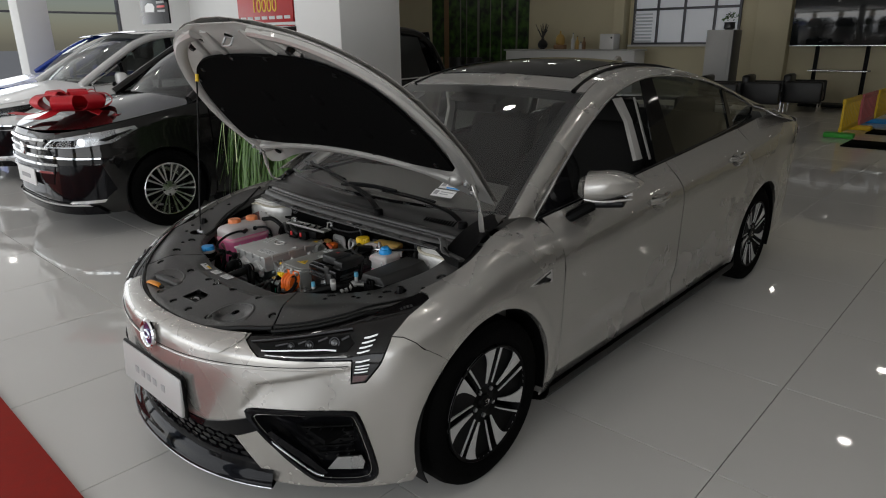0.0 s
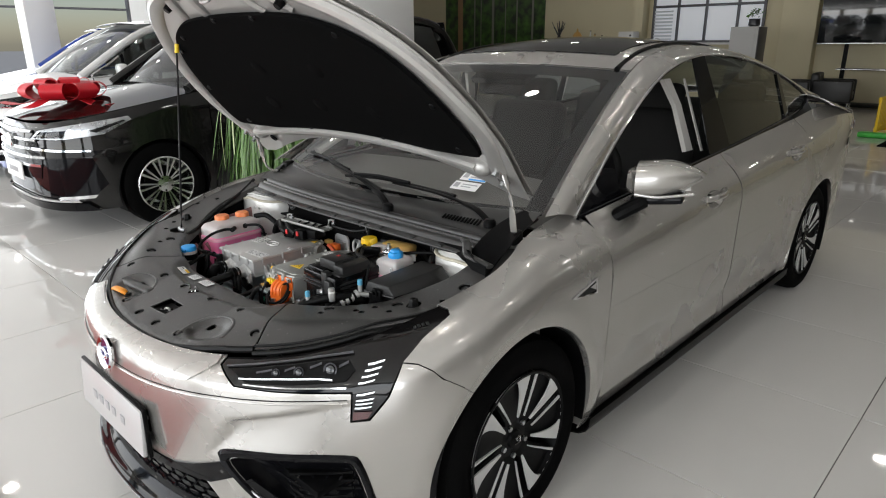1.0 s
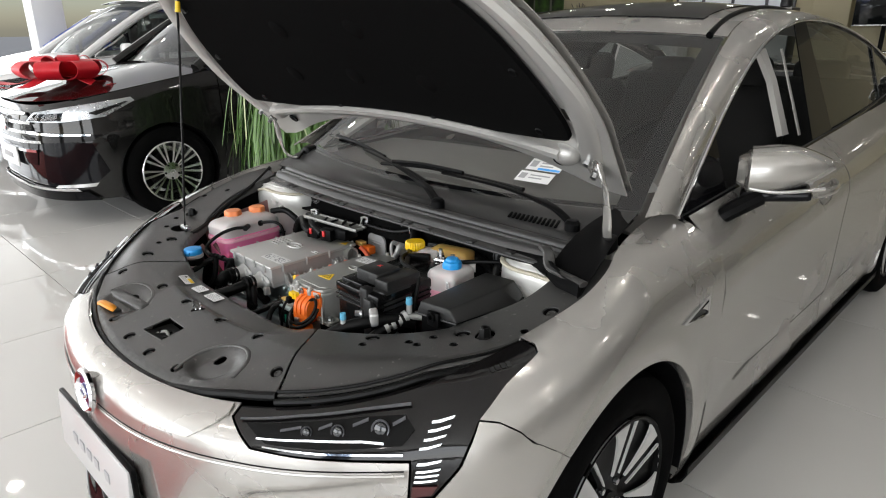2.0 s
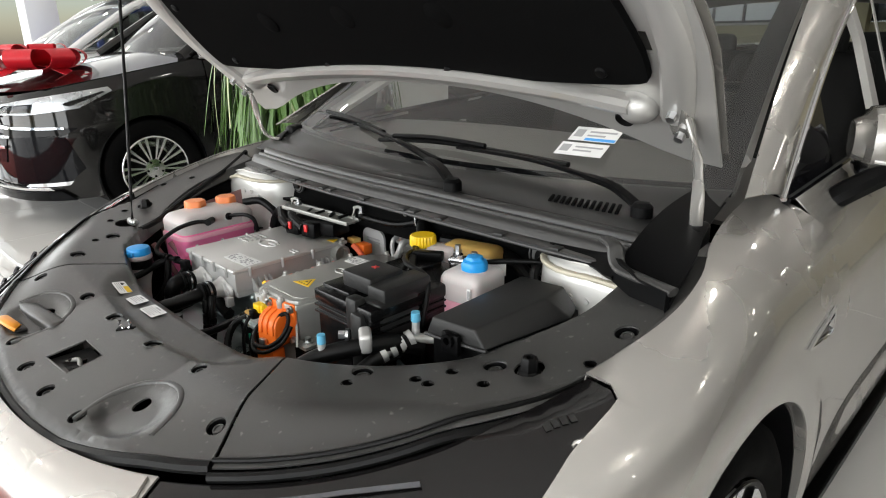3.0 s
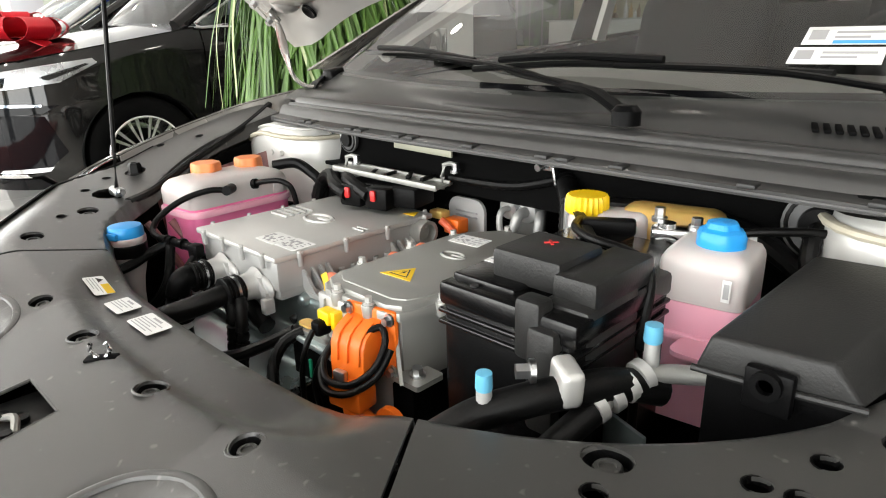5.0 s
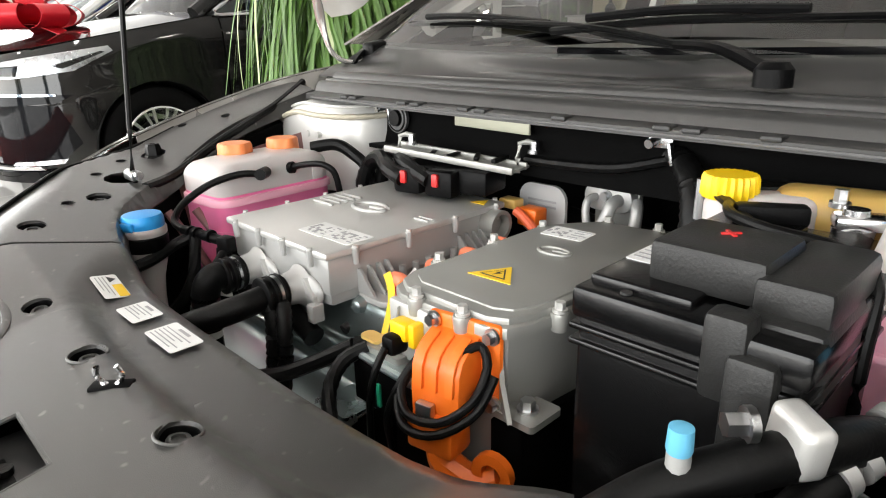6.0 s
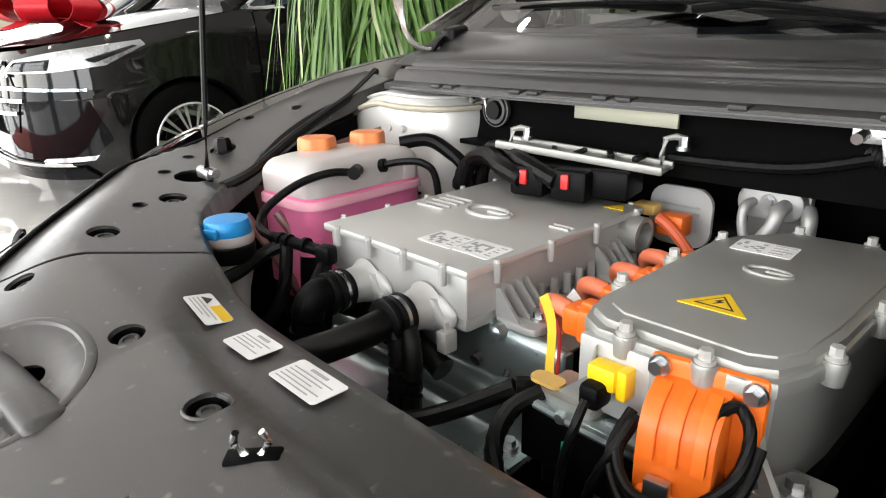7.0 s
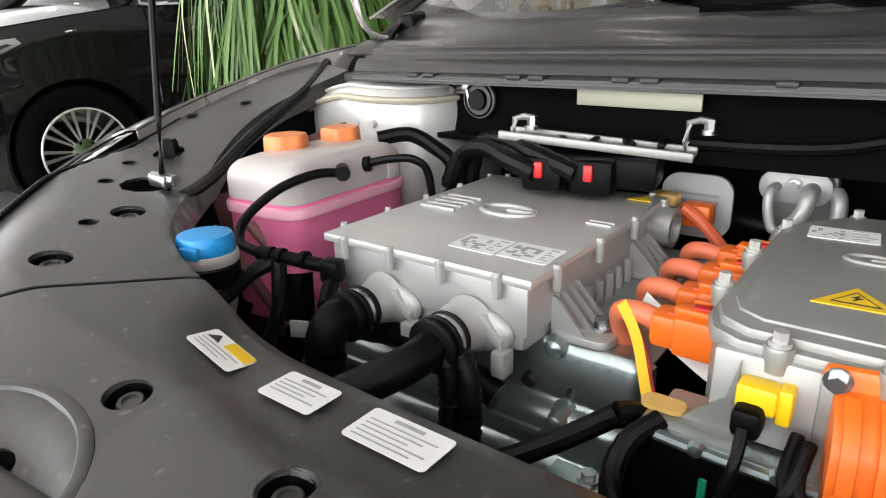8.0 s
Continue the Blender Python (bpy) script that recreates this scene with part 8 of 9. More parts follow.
part("coupling_clip", box(B(), (-0.293, -0.262, 0.650), (0.010, 0.006, 0.018), 0.002), material("teal_clip", (0.02, 0.25, 0.22), 0.4), tee, "teal coupling clip")
part("coupling_band", cyl(B(), (-0.2955, -0.2535, 0.660), (-0.2945, -0.255, 0.655), 0.0095, n=14), "steel", tee)
part("drop_hose", tube(B(), [(-0.357, -0.262, 0.678), (-0.352, -0.268, 0.655), (-0.348, -0.276, 0.628), (-0.352, -0.290, 0.60), (-0.372, -0.310, 0.57)], 0.0078, 10, 5), "rubber", car)
part("filler_hose", tube(B(), [(-0.362, -0.262, 0.676), (-0.374, -0.285, 0.666), (-0.368, -0.320, 0.655), (-0.372, -0.352, 0.648), (-0.38, -0.40, 0.64)], 0.0078, 10, 5), "rubber", car)
part("drain_hose", tube(B(), [(-0.428, -0.185, 0.625), (-0.424, -0.190, 0.600), (-0.420, -0.195, 0.56), (-0.42, -0.20, 0.48)], 0.018, 14, 4), "plastic", car)
part("drain_neck", cyl(B(), (-0.430, -0.182, 0.650), (-0.428, -0.185, 0.622), 0.0165, n=16), "pink", car)
part("hose_tag", box(B(), (-0.400, -0.212, 0.572), (0.022, 0.004, 0.020), 0.001, (0, 0, 25)), "label", car)
part("cross_hose", tube(B(), [(-0.29, -0.235, 0.615), (-0.24, -0.232, 0.620), (-0.18, -0.238, 0.620), (-0.12, -0.24, 0.60)], 0.012, 12, 5, ribs=0.08), "rubber", car)
part("yellow_eyelet", prism(B(), rounded(0.004, -0.268, 0.032, -0.252, 0.007), 0.653, 0.656), "amber", car)
for x, y, z in ((-0.30, -0.345, 0.50), (-0.05, -0.34, 0.48)):
    part("loom_tie", box(B(), (x, y, z + 0.03), (0.02, 0.012, 0.004), 0.001), "label", car)

# ---- the other cars ----


def people_carrier(name, label, paint, at, rz=0, group=""):
    """A tall family car. Origin on the floor under its front axle, nose to -y."""
    v = thing(name, label, "car", at, rz, group)
    plan = curve([(0, -0.80, 0), (0.35, -0.785, 0), (0.6, -0.71, 0), (0.75, -0.58, 0), (0.835, -0.40, 0), (0.875, -0.15, 0), (0.89, 0.2, 0), (0.89, 1.4, 0), (0.885, 2.8, 0), (0.87, 3.55, 0)], 6)
    ps = np.concatenate([[0], np.cumsum([(b - a).length for a, b in zip(plan, plan[1:])])])
    px, py = np.array([p.x for p in plan]), np.array([p.y for p in plan])

    def sx(x):
        return float(np.interp(x, px, ps))

    def sy(y):
        return float(np.interp(y, py, ps))

    def rim_z(y):
        return float(np.interp(y, (-0.8, -0.5, 0.0, 0.35, 1.5, 3.5), (0.84, 0.90, 0.985, 1.04, 1.075, 1.12)))

    def body(lift=0.0, sg=1):
        def at_(s, z):
            x, y = float(np.interp(s, ps, px)), float(np.interp(s, ps, py))
            t = Vector((np.interp(s + 0.02, ps, px) - np.interp(s - 0.02, ps, px), np.interp(s + 0.02, ps, py) - np.interp(s - 0.02, ps, py), 0)).normalized()
            n = Vector((t.y, -t.x, 0))
            k = (z - 0.2) / (rim_z(y) - 0.2)
            o = float(np.interp(k, (0, 0.15, 0.4, 0.62, 0.72, 0.9, 1.0), (-0.035, -0.006, 0.0, 0.004, -0.006, -0.012, -0.05)))
            p = Vector((x, y, z)) + n * (o + lift)
            return Vector((p.x * sg, p.y, p.z))
        return at_
    arch = 0.365
    hz, rear_axle = 0.335, 2.75
    for sg in (1, -1):
        f = body(0, sg)
        circ = ring_poly(sy(0), hz, arch, 22)
        edge = [(s, rim_z(float(np.interp(s, ps, py)))) for s in np.linspace(0, sy(0.42), 26)]
        part("front_wing", patch(B(), [(0, 0.2), (sy(0.42), 0.2), *edge[::-1]], f, 0.05, 0.05, [circ]), paint, v, solid=0.003)
        for n, y0, y1, cut in (("front_door", 0.43, 1.42, None), ("sliding_door", 1.43, 2.35, None), ("rear_wing", 2.36, 3.54, ring_poly(sy(rear_axle), hz, arch, 22))):
            top_e = [(sy(y), rim_z(y)) for y in np.linspace(y1, y0, 8)]
            part(n, patch(B(), [(sy(y0), 0.22), (sy(y1), 0.22), *top_e], f, 0.09, 0.07, [cut] if cut else ()), paint, v, solid=0.003)
        for yy in (0, rear_axle):
            part("wheel_liner", sheet(B(), lambda a, b: Vector((sg * lerp(0.872, 0.5, b), yy + (arch - 0.004) * math.sin(radians(lerp(-118, 118, a))), hz + (arch - 0.004) * math.cos(radians(lerp(-118, 118, a))))), 30, 2), "plastic", v, solid=0.004)
            wheel(v, sg * 0.878, yy, hz, sg, 0.335, 0.222, "many")
        part("sill", box(B(), (sg * 0.85, 1.4, 0.19), (0.06, 2.0, 0.06), 0.015), "plastic", v)
        # headlamp
        hl = [(sx(0.40), 0.735), (sx(0.50), 0.80), (sx(0.72), 0.838), (sy(-0.22), 0.892), (sy(-0.20), 0.868), (sy(-0.40), 0.772), (sx(0.70), 0.742)]
        lamp = part("headlight", patch(B(), hl, body(0.006, sg), 0.04, 0.03), "steel" if paint == "black_paint" else "gloss_black", v, "clear headlight with bright reflectors", solid=0.006)
        part("lamp_cover", patch(B(), hl, body(0.012, sg), 0.04, 0.03), "lens", lamp, heart=(0, 1.0, 0.7))
        part("lamp_eyebrow", patch(B(), [(sx(0.44), 0.744), (sx(0.70), 0.752), (sx(0.715), 0.805), (sx(0.52), 0.792)], body(0.009, sg), 0.04, 0.03), "interior", lamp, solid=0.003)
        part("lamp_divider", patch(B(), [(sx(0.80), 0.80), (sy(-0.26), 0.868), (sy(-0.24), 0.862), (sx(0.82), 0.785)], body(0.009, sg), 0.04, 0.03), "interior", lamp, solid=0.003)
        part("projector", patch(B(), ring_poly(sx(0.735), 0.785, 0.03, 14), body(0.010, sg), 0.05, 0.05), "chrome", lamp, solid=0.006)
        # corner vent with bright brackets
        vent = part("corner_vent", patch(B(), [(sx(0.52), 0.30), (sx(0.78), 0.30), (sy(-0.42), 0.40), (sx(0.80), 0.60), (sx(0.56), 0.62)], body(0.005, sg), 0.05, 0.05), "gloss_black", v, solid=0.006)
        part("vent_bracket", patch(B(), [(sx(0.50), 0.60), (sx(0.80), 0.615), (sy(-0.42), 0.655), (sx(0.78), 0.655), (sx(0.52), 0.67)], body(0.011, sg), 0.05, 0.05), "gloss_black", vent, solid=0.008)
        part("vent_strip", patch(B(), [(sx(0.50), 0.655), (sx(0.80), 0.650), (sx(0.80), 0.662), (sx(0.52), 0.670)], body(0.016, sg), 0.05, 0.05), "chrome", vent, solid=0.008)
        part("vent_lower", patch(B(), [(sx(0.58), 0.285), (sx(0.79), 0.30), (sx(0.80), 0.325), (sx(0.62), 0.312)], body(0.011, sg), 0.05, 0.05), "chrome", vent, solid=0.008)
        # mirror
        mir = part("door_mirror", box(B(), (sg * 1.00, 0.70, 1.12), (0.20, 0.12, 0.15), 0.045, (0, 0, -10 * sg), 4), paint, v)
        part("mirror_foot", tube(B(), [(sg * 0.84, 0.66, 1.05), (sg * 0.90, 0.68, 1.06), (sg * 0.96, 0.70, 1.07)], 0.028, 8, 3), "plastic", mir)
        # side glass, pillars
        def gl(y, z):
            return Vector((sg * (0.845 - 0.30 * (z - rim_z(y))), y, z))
        low = [(y, rim_z(y) + 0.005) for y in np.linspace(0.40, 3.3, 10)]
        part("side_glass", patch(B(), low + [(3.2, 1.56), (2.4, 1.62), (1.5, 1.60), (1.15, 1.52), (0.8, 1.30)], gl, 0.2, 0.2), "tinted", v, heart=(0, 1.5, 1.0))
        for y0, w in ((0.78, 0.035), (1.43, 0.09), (2.36, 0.10)):
            top_z = float(np.interp(y0, (0.4, 0.8, 1.15, 1.5, 2.4), (1.06, 1.30, 1.52, 1.60, 1.62)))
            part("window_post", patch(B(), [(y0, rim_z(y0)), (y0 + w, rim_z(y0)), (y0 + w, top_z + 0.01), (y0, top_z)], lambda y, z: gl(y, z) + Vector((0.004 * sg, 0, 0)), 0.2, 0.1), "gloss_black", v, solid=0.006)
        part("window_trim", tube(B(), [gl(0.76, 1.045 + 0.03) + Vector((sg * 0.008, 0, 0)), gl(0.40, 1.052) + Vector((sg * 0.01, 0, 0)), gl(0.62, 1.185) + Vector((sg * 0.008, 0, 0)), gl(0.76, 1.275) + Vector((sg * 0.008, 0, 0))], 0.011, 8, 5), "chrome", v)
        part("belt_trim", tube(B(), [gl(y, rim_z(y) + 0.006) + Vector((sg * 0.008, 0, 0)) for y in (0.40, 1.2, 2.2, 3.3)], 0.009, 8, 3), "chrome", v)
        part("roof_side", tube(B(), [(sg * 0.80, 0.30, 1.05), (sg * 0.735, 0.72, 1.32), (sg * 0.69, 1.12, 1.545), (sg * 0.66, 1.5, 1.625), (sg * 0.65, 2.4, 1.645), (sg * 0.66, 3.3, 1.575), (sg * 0.76, 3.6, 1.15)], 0.045, 10, 6), paint, v)
    # hood, screen, roof, tail
    def hood_top(u, w):
        x01 = 2 * w - 1
        y = lerp(-0.77 + 0.22 * x01 ** 4, 0.30 + 0.08 * x01 ** 2, u)
        half = float(np.interp(y, py, px)) - 0.045 if y < 0.3 else 0.845
        half = max(half, 0.55)
        return Vector((x01 * half, y, rim_z(y) + 0.055 * (1 - x01 ** 2) * (0.4 + 0.6 * u)))
    part("hood", sheet(B(), hood_top, 24, 24), paint, v, solid=0.004)
    part("windscreen", sheet(B(), lambda u, w: Vector(((2 * w - 1) * lerp(0.80, 0.68, u), lerp(0.26, 1.10, u) + lerp(0.10, 0.05, u) * (2 * w - 1) ** 2, lerp(1.065, 1.60, u) + 0.05 * math.sin(math.pi * u) - 0.03 * (2 * w - 1) ** 2)), 14, 16), "tinted", v, heart=(0, 1.8, 0.8))
    part("roof", sheet(B(), lambda u, w: Vector(((2 * w - 1) * 0.67, lerp(1.08, 3.35, u), 1.61 + 0.06 * math.sin(math.pi * min(1, u + 0.1)) ** 0.7 + 0.03 * (1 - (2 * w - 1) ** 2))), 16, 12), paint, v, solid=0.004)
    part("tail", sheet(B(), lambda u, w: Vector(((2 * w - 1) * lerp(0.87, 0.66, smooth01((u - 0.5) * 2)), 3.54 + 0.06 * (1 - (2 * w - 1) ** 4) - 0.18 * max(0, u - 0.5), lerp(0.25, 1.62, u))), 12, 12), paint, v, solid=0.004)
    part("dash", box(B(), (0, 0.60, 1.0), (1.4, 0.6, 0.08), 0.03), "interior", v)
    for x in (-0.38, 0.38):
        st = part("seat", box(B(), (x, 1.55, 0.95), (0.5, 0.16, 0.75), 0.06, (-14, 0, 0), 3), "seat", v)
        part("headrest", box(B(), (x, 1.66, 1.40), (0.26, 0.10, 0.16), 0.04, None, 3), "seat", st)
    # grille with bright bars, badge, plate, chin
    gr = part("grille", patch(B(), [(0, 0.44), (sx(0.46), 0.44), (sx(0.52), 0.60), (sx(0.42), 0.80), (0, 0.80)], body(0.004), 0.05, 0.05), "gloss_black", v, solid=0.006)
    part("grille_half", patch(B(), [(0, 0.44), (sx(0.46), 0.44), (sx(0.52), 0.60), (sx(0.42), 0.80), (0, 0.80)], body(0.004, -1), 0.05, 0.05), "gloss_black", gr, solid=0.006)
    for z, w in ((0.77, 0.42), (0.71, 0.47), (0.645, 0.52), (0.585, 0.56), (0.52, 0.50)):
        for sg in (1, -1):
            part("grille_bar", patch(B(), [(0, z), (sx(w), z + 0.012), (sx(w), z + 0.030), (0, z + 0.022)], body(0.014, sg), 0.05, 0.05), "chrome", gr, solid=0.012)
    part("badge", lathe(B(), [(0.055, 0.0), (0.055, -0.012), (0.045, -0.016), (0.0, -0.014)], (0, -0.812, 0.70), "y", 28), "chrome", v)
    part("number_plate", box(B(), (0, -0.825, 0.475), (0.44, 0.012, 0.14), 0.004), "label", v, "white show plate with grey bars")
    part("plate_bar", box(B(), (0, -0.833, 0.475), (0.22, 0.004, 0.035), 0.001), "ink", v)
    for sg in (1, -1):
        part("chin", patch(B(), [(0, 0.20), (sx(0.80), 0.20), (sx(0.76), 0.262), (0, 0.262)], body(0.022, sg), 0.06, 0.03), "gloss_black", v, solid=0.012)
        part("chin_strip", patch(B(), [(0, 0.272), (sx(0.74), 0.272), (sx(0.72), 0.288), (0, 0.288)], body(0.026, sg), 0.06, 0.03), "chrome", v, solid=0.008)
    part("underbody", box(B(), (0, 1.4, 0.26), (1.5, 3.9, 0.10), 0.02), "plastic", v)
    return v


people_carrier("people_carrier", "glossy black people carrier with a chrome grille and a red bow", "black_paint", (-4.18, 0.86, 0), 0)
people_carrier("people_carrier", "white family car parked beside the black one", "white_paint", (-7.25, 1.05, 0), 0)
people_carrier("people_carrier", "blue car parked at the end of the row", "blue_paint", (-10.6, 2.0, 0), 0)

# red bow on the black hood
bow = thing("gift_bow", "large red ribbon bow lying on the black hood", "bow", (-4.08, 0.46, 0.975))
bow.scale = (1.28, 1.28, 0.95)


def loop(a, length, width, high, lean):
    """One ribbon loop: out from the knot and back over itself."""
    c, s = math.cos(a), math.sin(a)
    mid = [(0, 0.02), (0.35, -0.01), (0.8, 0.0), (1.0, high * 0.5), (0.8, high), (0.35, high * 0.9), (0.0, 0.05)]
    line = curve([(r * length, 0, z) for r, z in mid], 5)
    def at(u, w):
        p = line[min(len(line) - 1, int(u * (len(line) - 1)))]
        y = (w - 0.5) * width * (0.35 + 0.65 * min(1, p.x / length * 1.6))
        return Vector((p.x * c - y * s, p.x * s + y * c, p.z + lean * p.x + 0.02))
    return sheet(B(), at, len(line) - 1, 4)


for k in range(7):
    part("loop", loop(2 * math.pi * k / 7 + 0.3, 0.24, 0.13, 0.12, 0.06), "red_cloth", bow, solid=0.003)
for k in range(5):
    part("loop", loop(2 * math.pi * k / 5, 0.15, 0.11, 0.10, 0.55), "red_cloth", bow, solid=0.003)
for a in (2.6, 3.9, 5.2, 0.4):
    part("tail", sheet(B(), lambda u, w: Vector((math.cos(a) * 0.42 * u - math.sin(a) * (w - 0.5) * 0.09, math.sin(a) * 0.42 * u + math.cos(a) * (w - 0.5) * 0.09, 0.03 - 0.05 * u + 0.02 * math.sin(7 * u))), 12, 3), "red_cloth", bow, solid=0.003)
part("knot", box(B(), (0, 0, 0.10), (0.10, 0.10, 0.08), 0.03, None, 3), "red_cloth", bow)

# plant with long drooping leaves between the cars
rng = random.Random(5)
plant = thing("potted_plant", "tall potted plant with long drooping striped leaves", "plant", (-1.99, 1.26, 0))
part("pot", lathe(B(), [(0.16, 0.0), (0.17, 0.02), (0.21, 0.62), (0.225, 0.65), (0.21, 0.66), (0.19, 0.62), (0, 0.61)], n=32), "white_paint", plant)
part("stem", tube(B(), [(0, 0, 0.6), (0.02, 0.01, 0.9), (0, 0, 1.18)], 0.045, 10, 5, ribs=0.1), "wood", plant)
leaf_kinds = []
for k in range(14):
    reach, drop, w = rng.uniform(0.13, 0.44), rng.uniform(0.34, 0.72), rng.uniform(0.0065, 0.0125)
    line = curve([(0, 0, 0), (reach * 0.35, 0, 0.13), (reach * 0.75, 0, 0.05), (reach, rng.uniform(-0.07, 0.07), -drop * 0.45), (reach * rng.uniform(0.92, 1.12), rng.uniform(-0.14, 0.14), -drop)], 5)
    def leaf_at(u, x):
        p = line[min(len(line) - 1, int(round(u * (len(line) - 1))))]
        half = w * (0.4 + 0.6 * math.sin(math.pi * min(0.98, u * 0.8 + 0.15)))
        return Vector((p.x, p.y + (x - 0.5) * 2 * half, p.z - 0.010 * (1 - abs(2 * x - 1))))
    me = bpy.data.meshes.new("leaf")
    bm = sheet(B(), leaf_at, len(line) - 1, 2)
    bm.to_mesh(me)
    bm.free()
    me.shade_smooth()
    me.materials.append(M["leaf_pale_lit" if k % 3 == 0 else "leaf"])
    leaf_kinds.append(me)
for k in range(300):
    ob = new("leaf", leaf_kinds[k % len(leaf_kinds)])
    ob.parent = plant
    ob.matrix_local = pose(rng.uniform(-0.05, 0.05), rng.uniform(-0.05, 0.05), rng.uniform(0.72, 1.38), rng.uniform(-8, 8), rng.uniform(-12, 12), rng.uniform(0, 360))

rest_v, rest_f = [], []
leaf_data = [([v.co.copy() for v in me.vertices], [tuple(p.vertices) for p in me.polygons]) for me in leaf_kinds]
for k in range(2200):
    turn = pose(rng.uniform(-0.06, 0.06), rng.uniform(-0.06, 0.06), rng.uniform(0.70, 1.36), rng.uniform(-8, 8), rng.uniform(-12, 12), rng.uniform(0, 360))
    vs, fs = leaf_data[(k * 3 + 1) % len(leaf_data)]
    rest_f += [tuple(n + len(rest_v) for n in f) for f in fs]
    rest_v += [turn @ v for v in vs]
foliage = bpy.data.meshes.new("inner_foliage")
foliage.from_pydata(rest_v, [], rest_f)
rest = B()
rest.from_mesh(foliage)
bpy.data.meshes.remove(foliage)
tagged(part("inner_foliage", rest, "leaf", plant), kind="stuff")

# red carpet on the floor before the cars
tagged(part("red_carpet", box(B(), (-3.28, -1.63, 0.008), (6.4, 1.22, 0.016), 0.004), "carpet"), "red carpet runner laid on the tiles", "carpet")

# ---- far side of the showroom ----
NW = RY1
# columns
tagged(part("column", box(B(), (-2.76, 2.46, RH / 2), (0.64, 0.70, RH), 0.01), "white_wall"), "square white showroom column beside the black car", "column", kind="structure")
tagged(part("column", box(B(), (-12.3, 2.65, RH / 2), (0.5, 0.5, RH), 0.01), "white_wall"), "slim white column behind the cars", "column", kind="structure")
slab("partition", RX0, -9.3, 9.2, 9.35, 0, RH, "white_wall", "white partition wall", "wall")
slab("wall_pier", -7.05, -6.75, NW - 0.35, NW, 0, RH, "wall", "cream wall pier", "wall")
slab("wall_pier", -3.35, -2.62, NW - 0.30, NW, 0, RH, "wall", "cream wall pier", "wall")

# signs over the row of cars
sign = thing("hanging_sign", "red sale sign with a large number and white bars", "sign", (-9.75, 6.1, 1.95))
part("board", box(B(), (0, 0, 0.25), (1.95, 0.04, 0.62), 0.006), "red", sign)
txt = bpy.data.curves.new("number", "FONT")
txt.body, txt.size, txt.extrude, txt.align_x = "10000", 0.36, 0.004, "CENTER"
num = new("number", txt)
num.data.materials.append(M["warn"])
num.parent = sign
num.matrix_local = pose(0.02, -0.026, 0.14, 90, 0, 0)
for k in range(7):
    part("text_bar", box(B(), (-0.78 + 0.26 * k, -0.022, 0.03), (0.2, 0.006, 0.06), 0.002), "label", sign)
for x in (-0.8, 0.8):
    part("cord", cyl(B(), (x, 0, 0.55), (x, 0, RH - 1.95), 0.006, n=6), "steel", sign)
sign = thing("hanging_sign", "black poster with a small white car shape", "sign", (-14.6, 6.1, 2.05))
part("board", box(B(), (0, 0, 0.3), (1.5, 0.04, 0.75), 0.006), "gloss_black", sign)
part("car_shape", prism(B(), [(-0.5, -0.08), (0.0, -0.1), (0.05, 0.02), (-0.05, 0.1), (-0.3, 0.12), (-0.48, 0.05)], 0, 0.006, Matrix.Translation((0, -0.022, 0.3)) @ pose(0, 0, 0, 90, 0, 0)), "label", sign)
for k in range(3):
    part("text_bar", box(B(), (0.38, -0.023, 0.42 - 0.1 * k), (0.4, 0.006, 0.05), 0.002), "red" if k == 1 else "ink", sign)
for x in (-0.6, 0.6):
    part("cord", cyl(B(), (x, 0, 0.66), (x, 0, RH - 2.05), 0.006, n=6), "steel", sign)

# forest picture
forest = bpy.data.materials.new("forest_print")
forest.use_nodes = True
ft = forest.node_tree
fb_ = ft.nodes["Principled BSDF"]
fc = ft.nodes.new("ShaderNodeTexCoord")
fn_ = ft.nodes.new("ShaderNodeTexNoise")
fn_.inputs["Scale"].default_value, fn_.inputs["Detail"].default_value = 4, 8
fr = ft.nodes.new("ShaderNodeValToRGB")
fr.color_ramp.elements[0].position, fr.color_ramp.elements[0].color = 0.38, (0.004, 0.010, 0.003, 1)
fr.color_ramp.elements[1].position, fr.color_ramp.elements[1].color = 0.72, (0.06, 0.16, 0.02, 1)
ft.links.new(fc.outputs["Object"], fn_.inputs["Vector"])
ft.links.new(fn_.outputs["Fac"], fr.inputs["Fac"])
ft.links.new(fr.outputs[0], fb_.inputs["Base Color"])
fb_.inputs["Roughness"].default_value = 0.3
pic = thing("forest_picture", "large dark green picture of a forest", "picture", (-12.1, NW - 0.03, 0.55))
part("panel", box(B(), (0, 0, 1.25), (4.05, 0.05, 2.5), 0.005), forest, pic)
for x, w in ((-1.35, 0.22), (-0.72, 0.05), (-0.45, 0.03), (0.05, 0.09), (0.55, 0.03), (1.0, 0.05), (1.6, 0.07)):
    part("trunk_shape", box(B(), (x, -0.027, 1.25), (w, 0.004, 2.48), 0.001), "wood" if w > 0.1 else "grout", pic)

# counter with small things
ctr = thing("reception_counter", "pale counter along the cream wall", "counter", (-8.2, NW - 0.55, 0))
part("counter_body", box(B(), (0, 0, 0.60), (4.2, 0.6, 1.2), 0.01), "white_wall", ctr)
part("counter_top", box(B(), (0, -0.02, 1.22), (4.3, 0.68, 0.04), 0.01), "grey_wall", ctr)
CT = 1.24
vase = thing("vase", "round black vase with dark dried stems", "vase", (-9.15, NW - 0.6, CT))
part("vase_body", lathe(B(), [(0.06, 0), (0.13, 0.06), (0.15, 0.14), (0.10, 0.23), (0.05, 0.27), (0.06, 0.30)], n=24), "pot", vase)
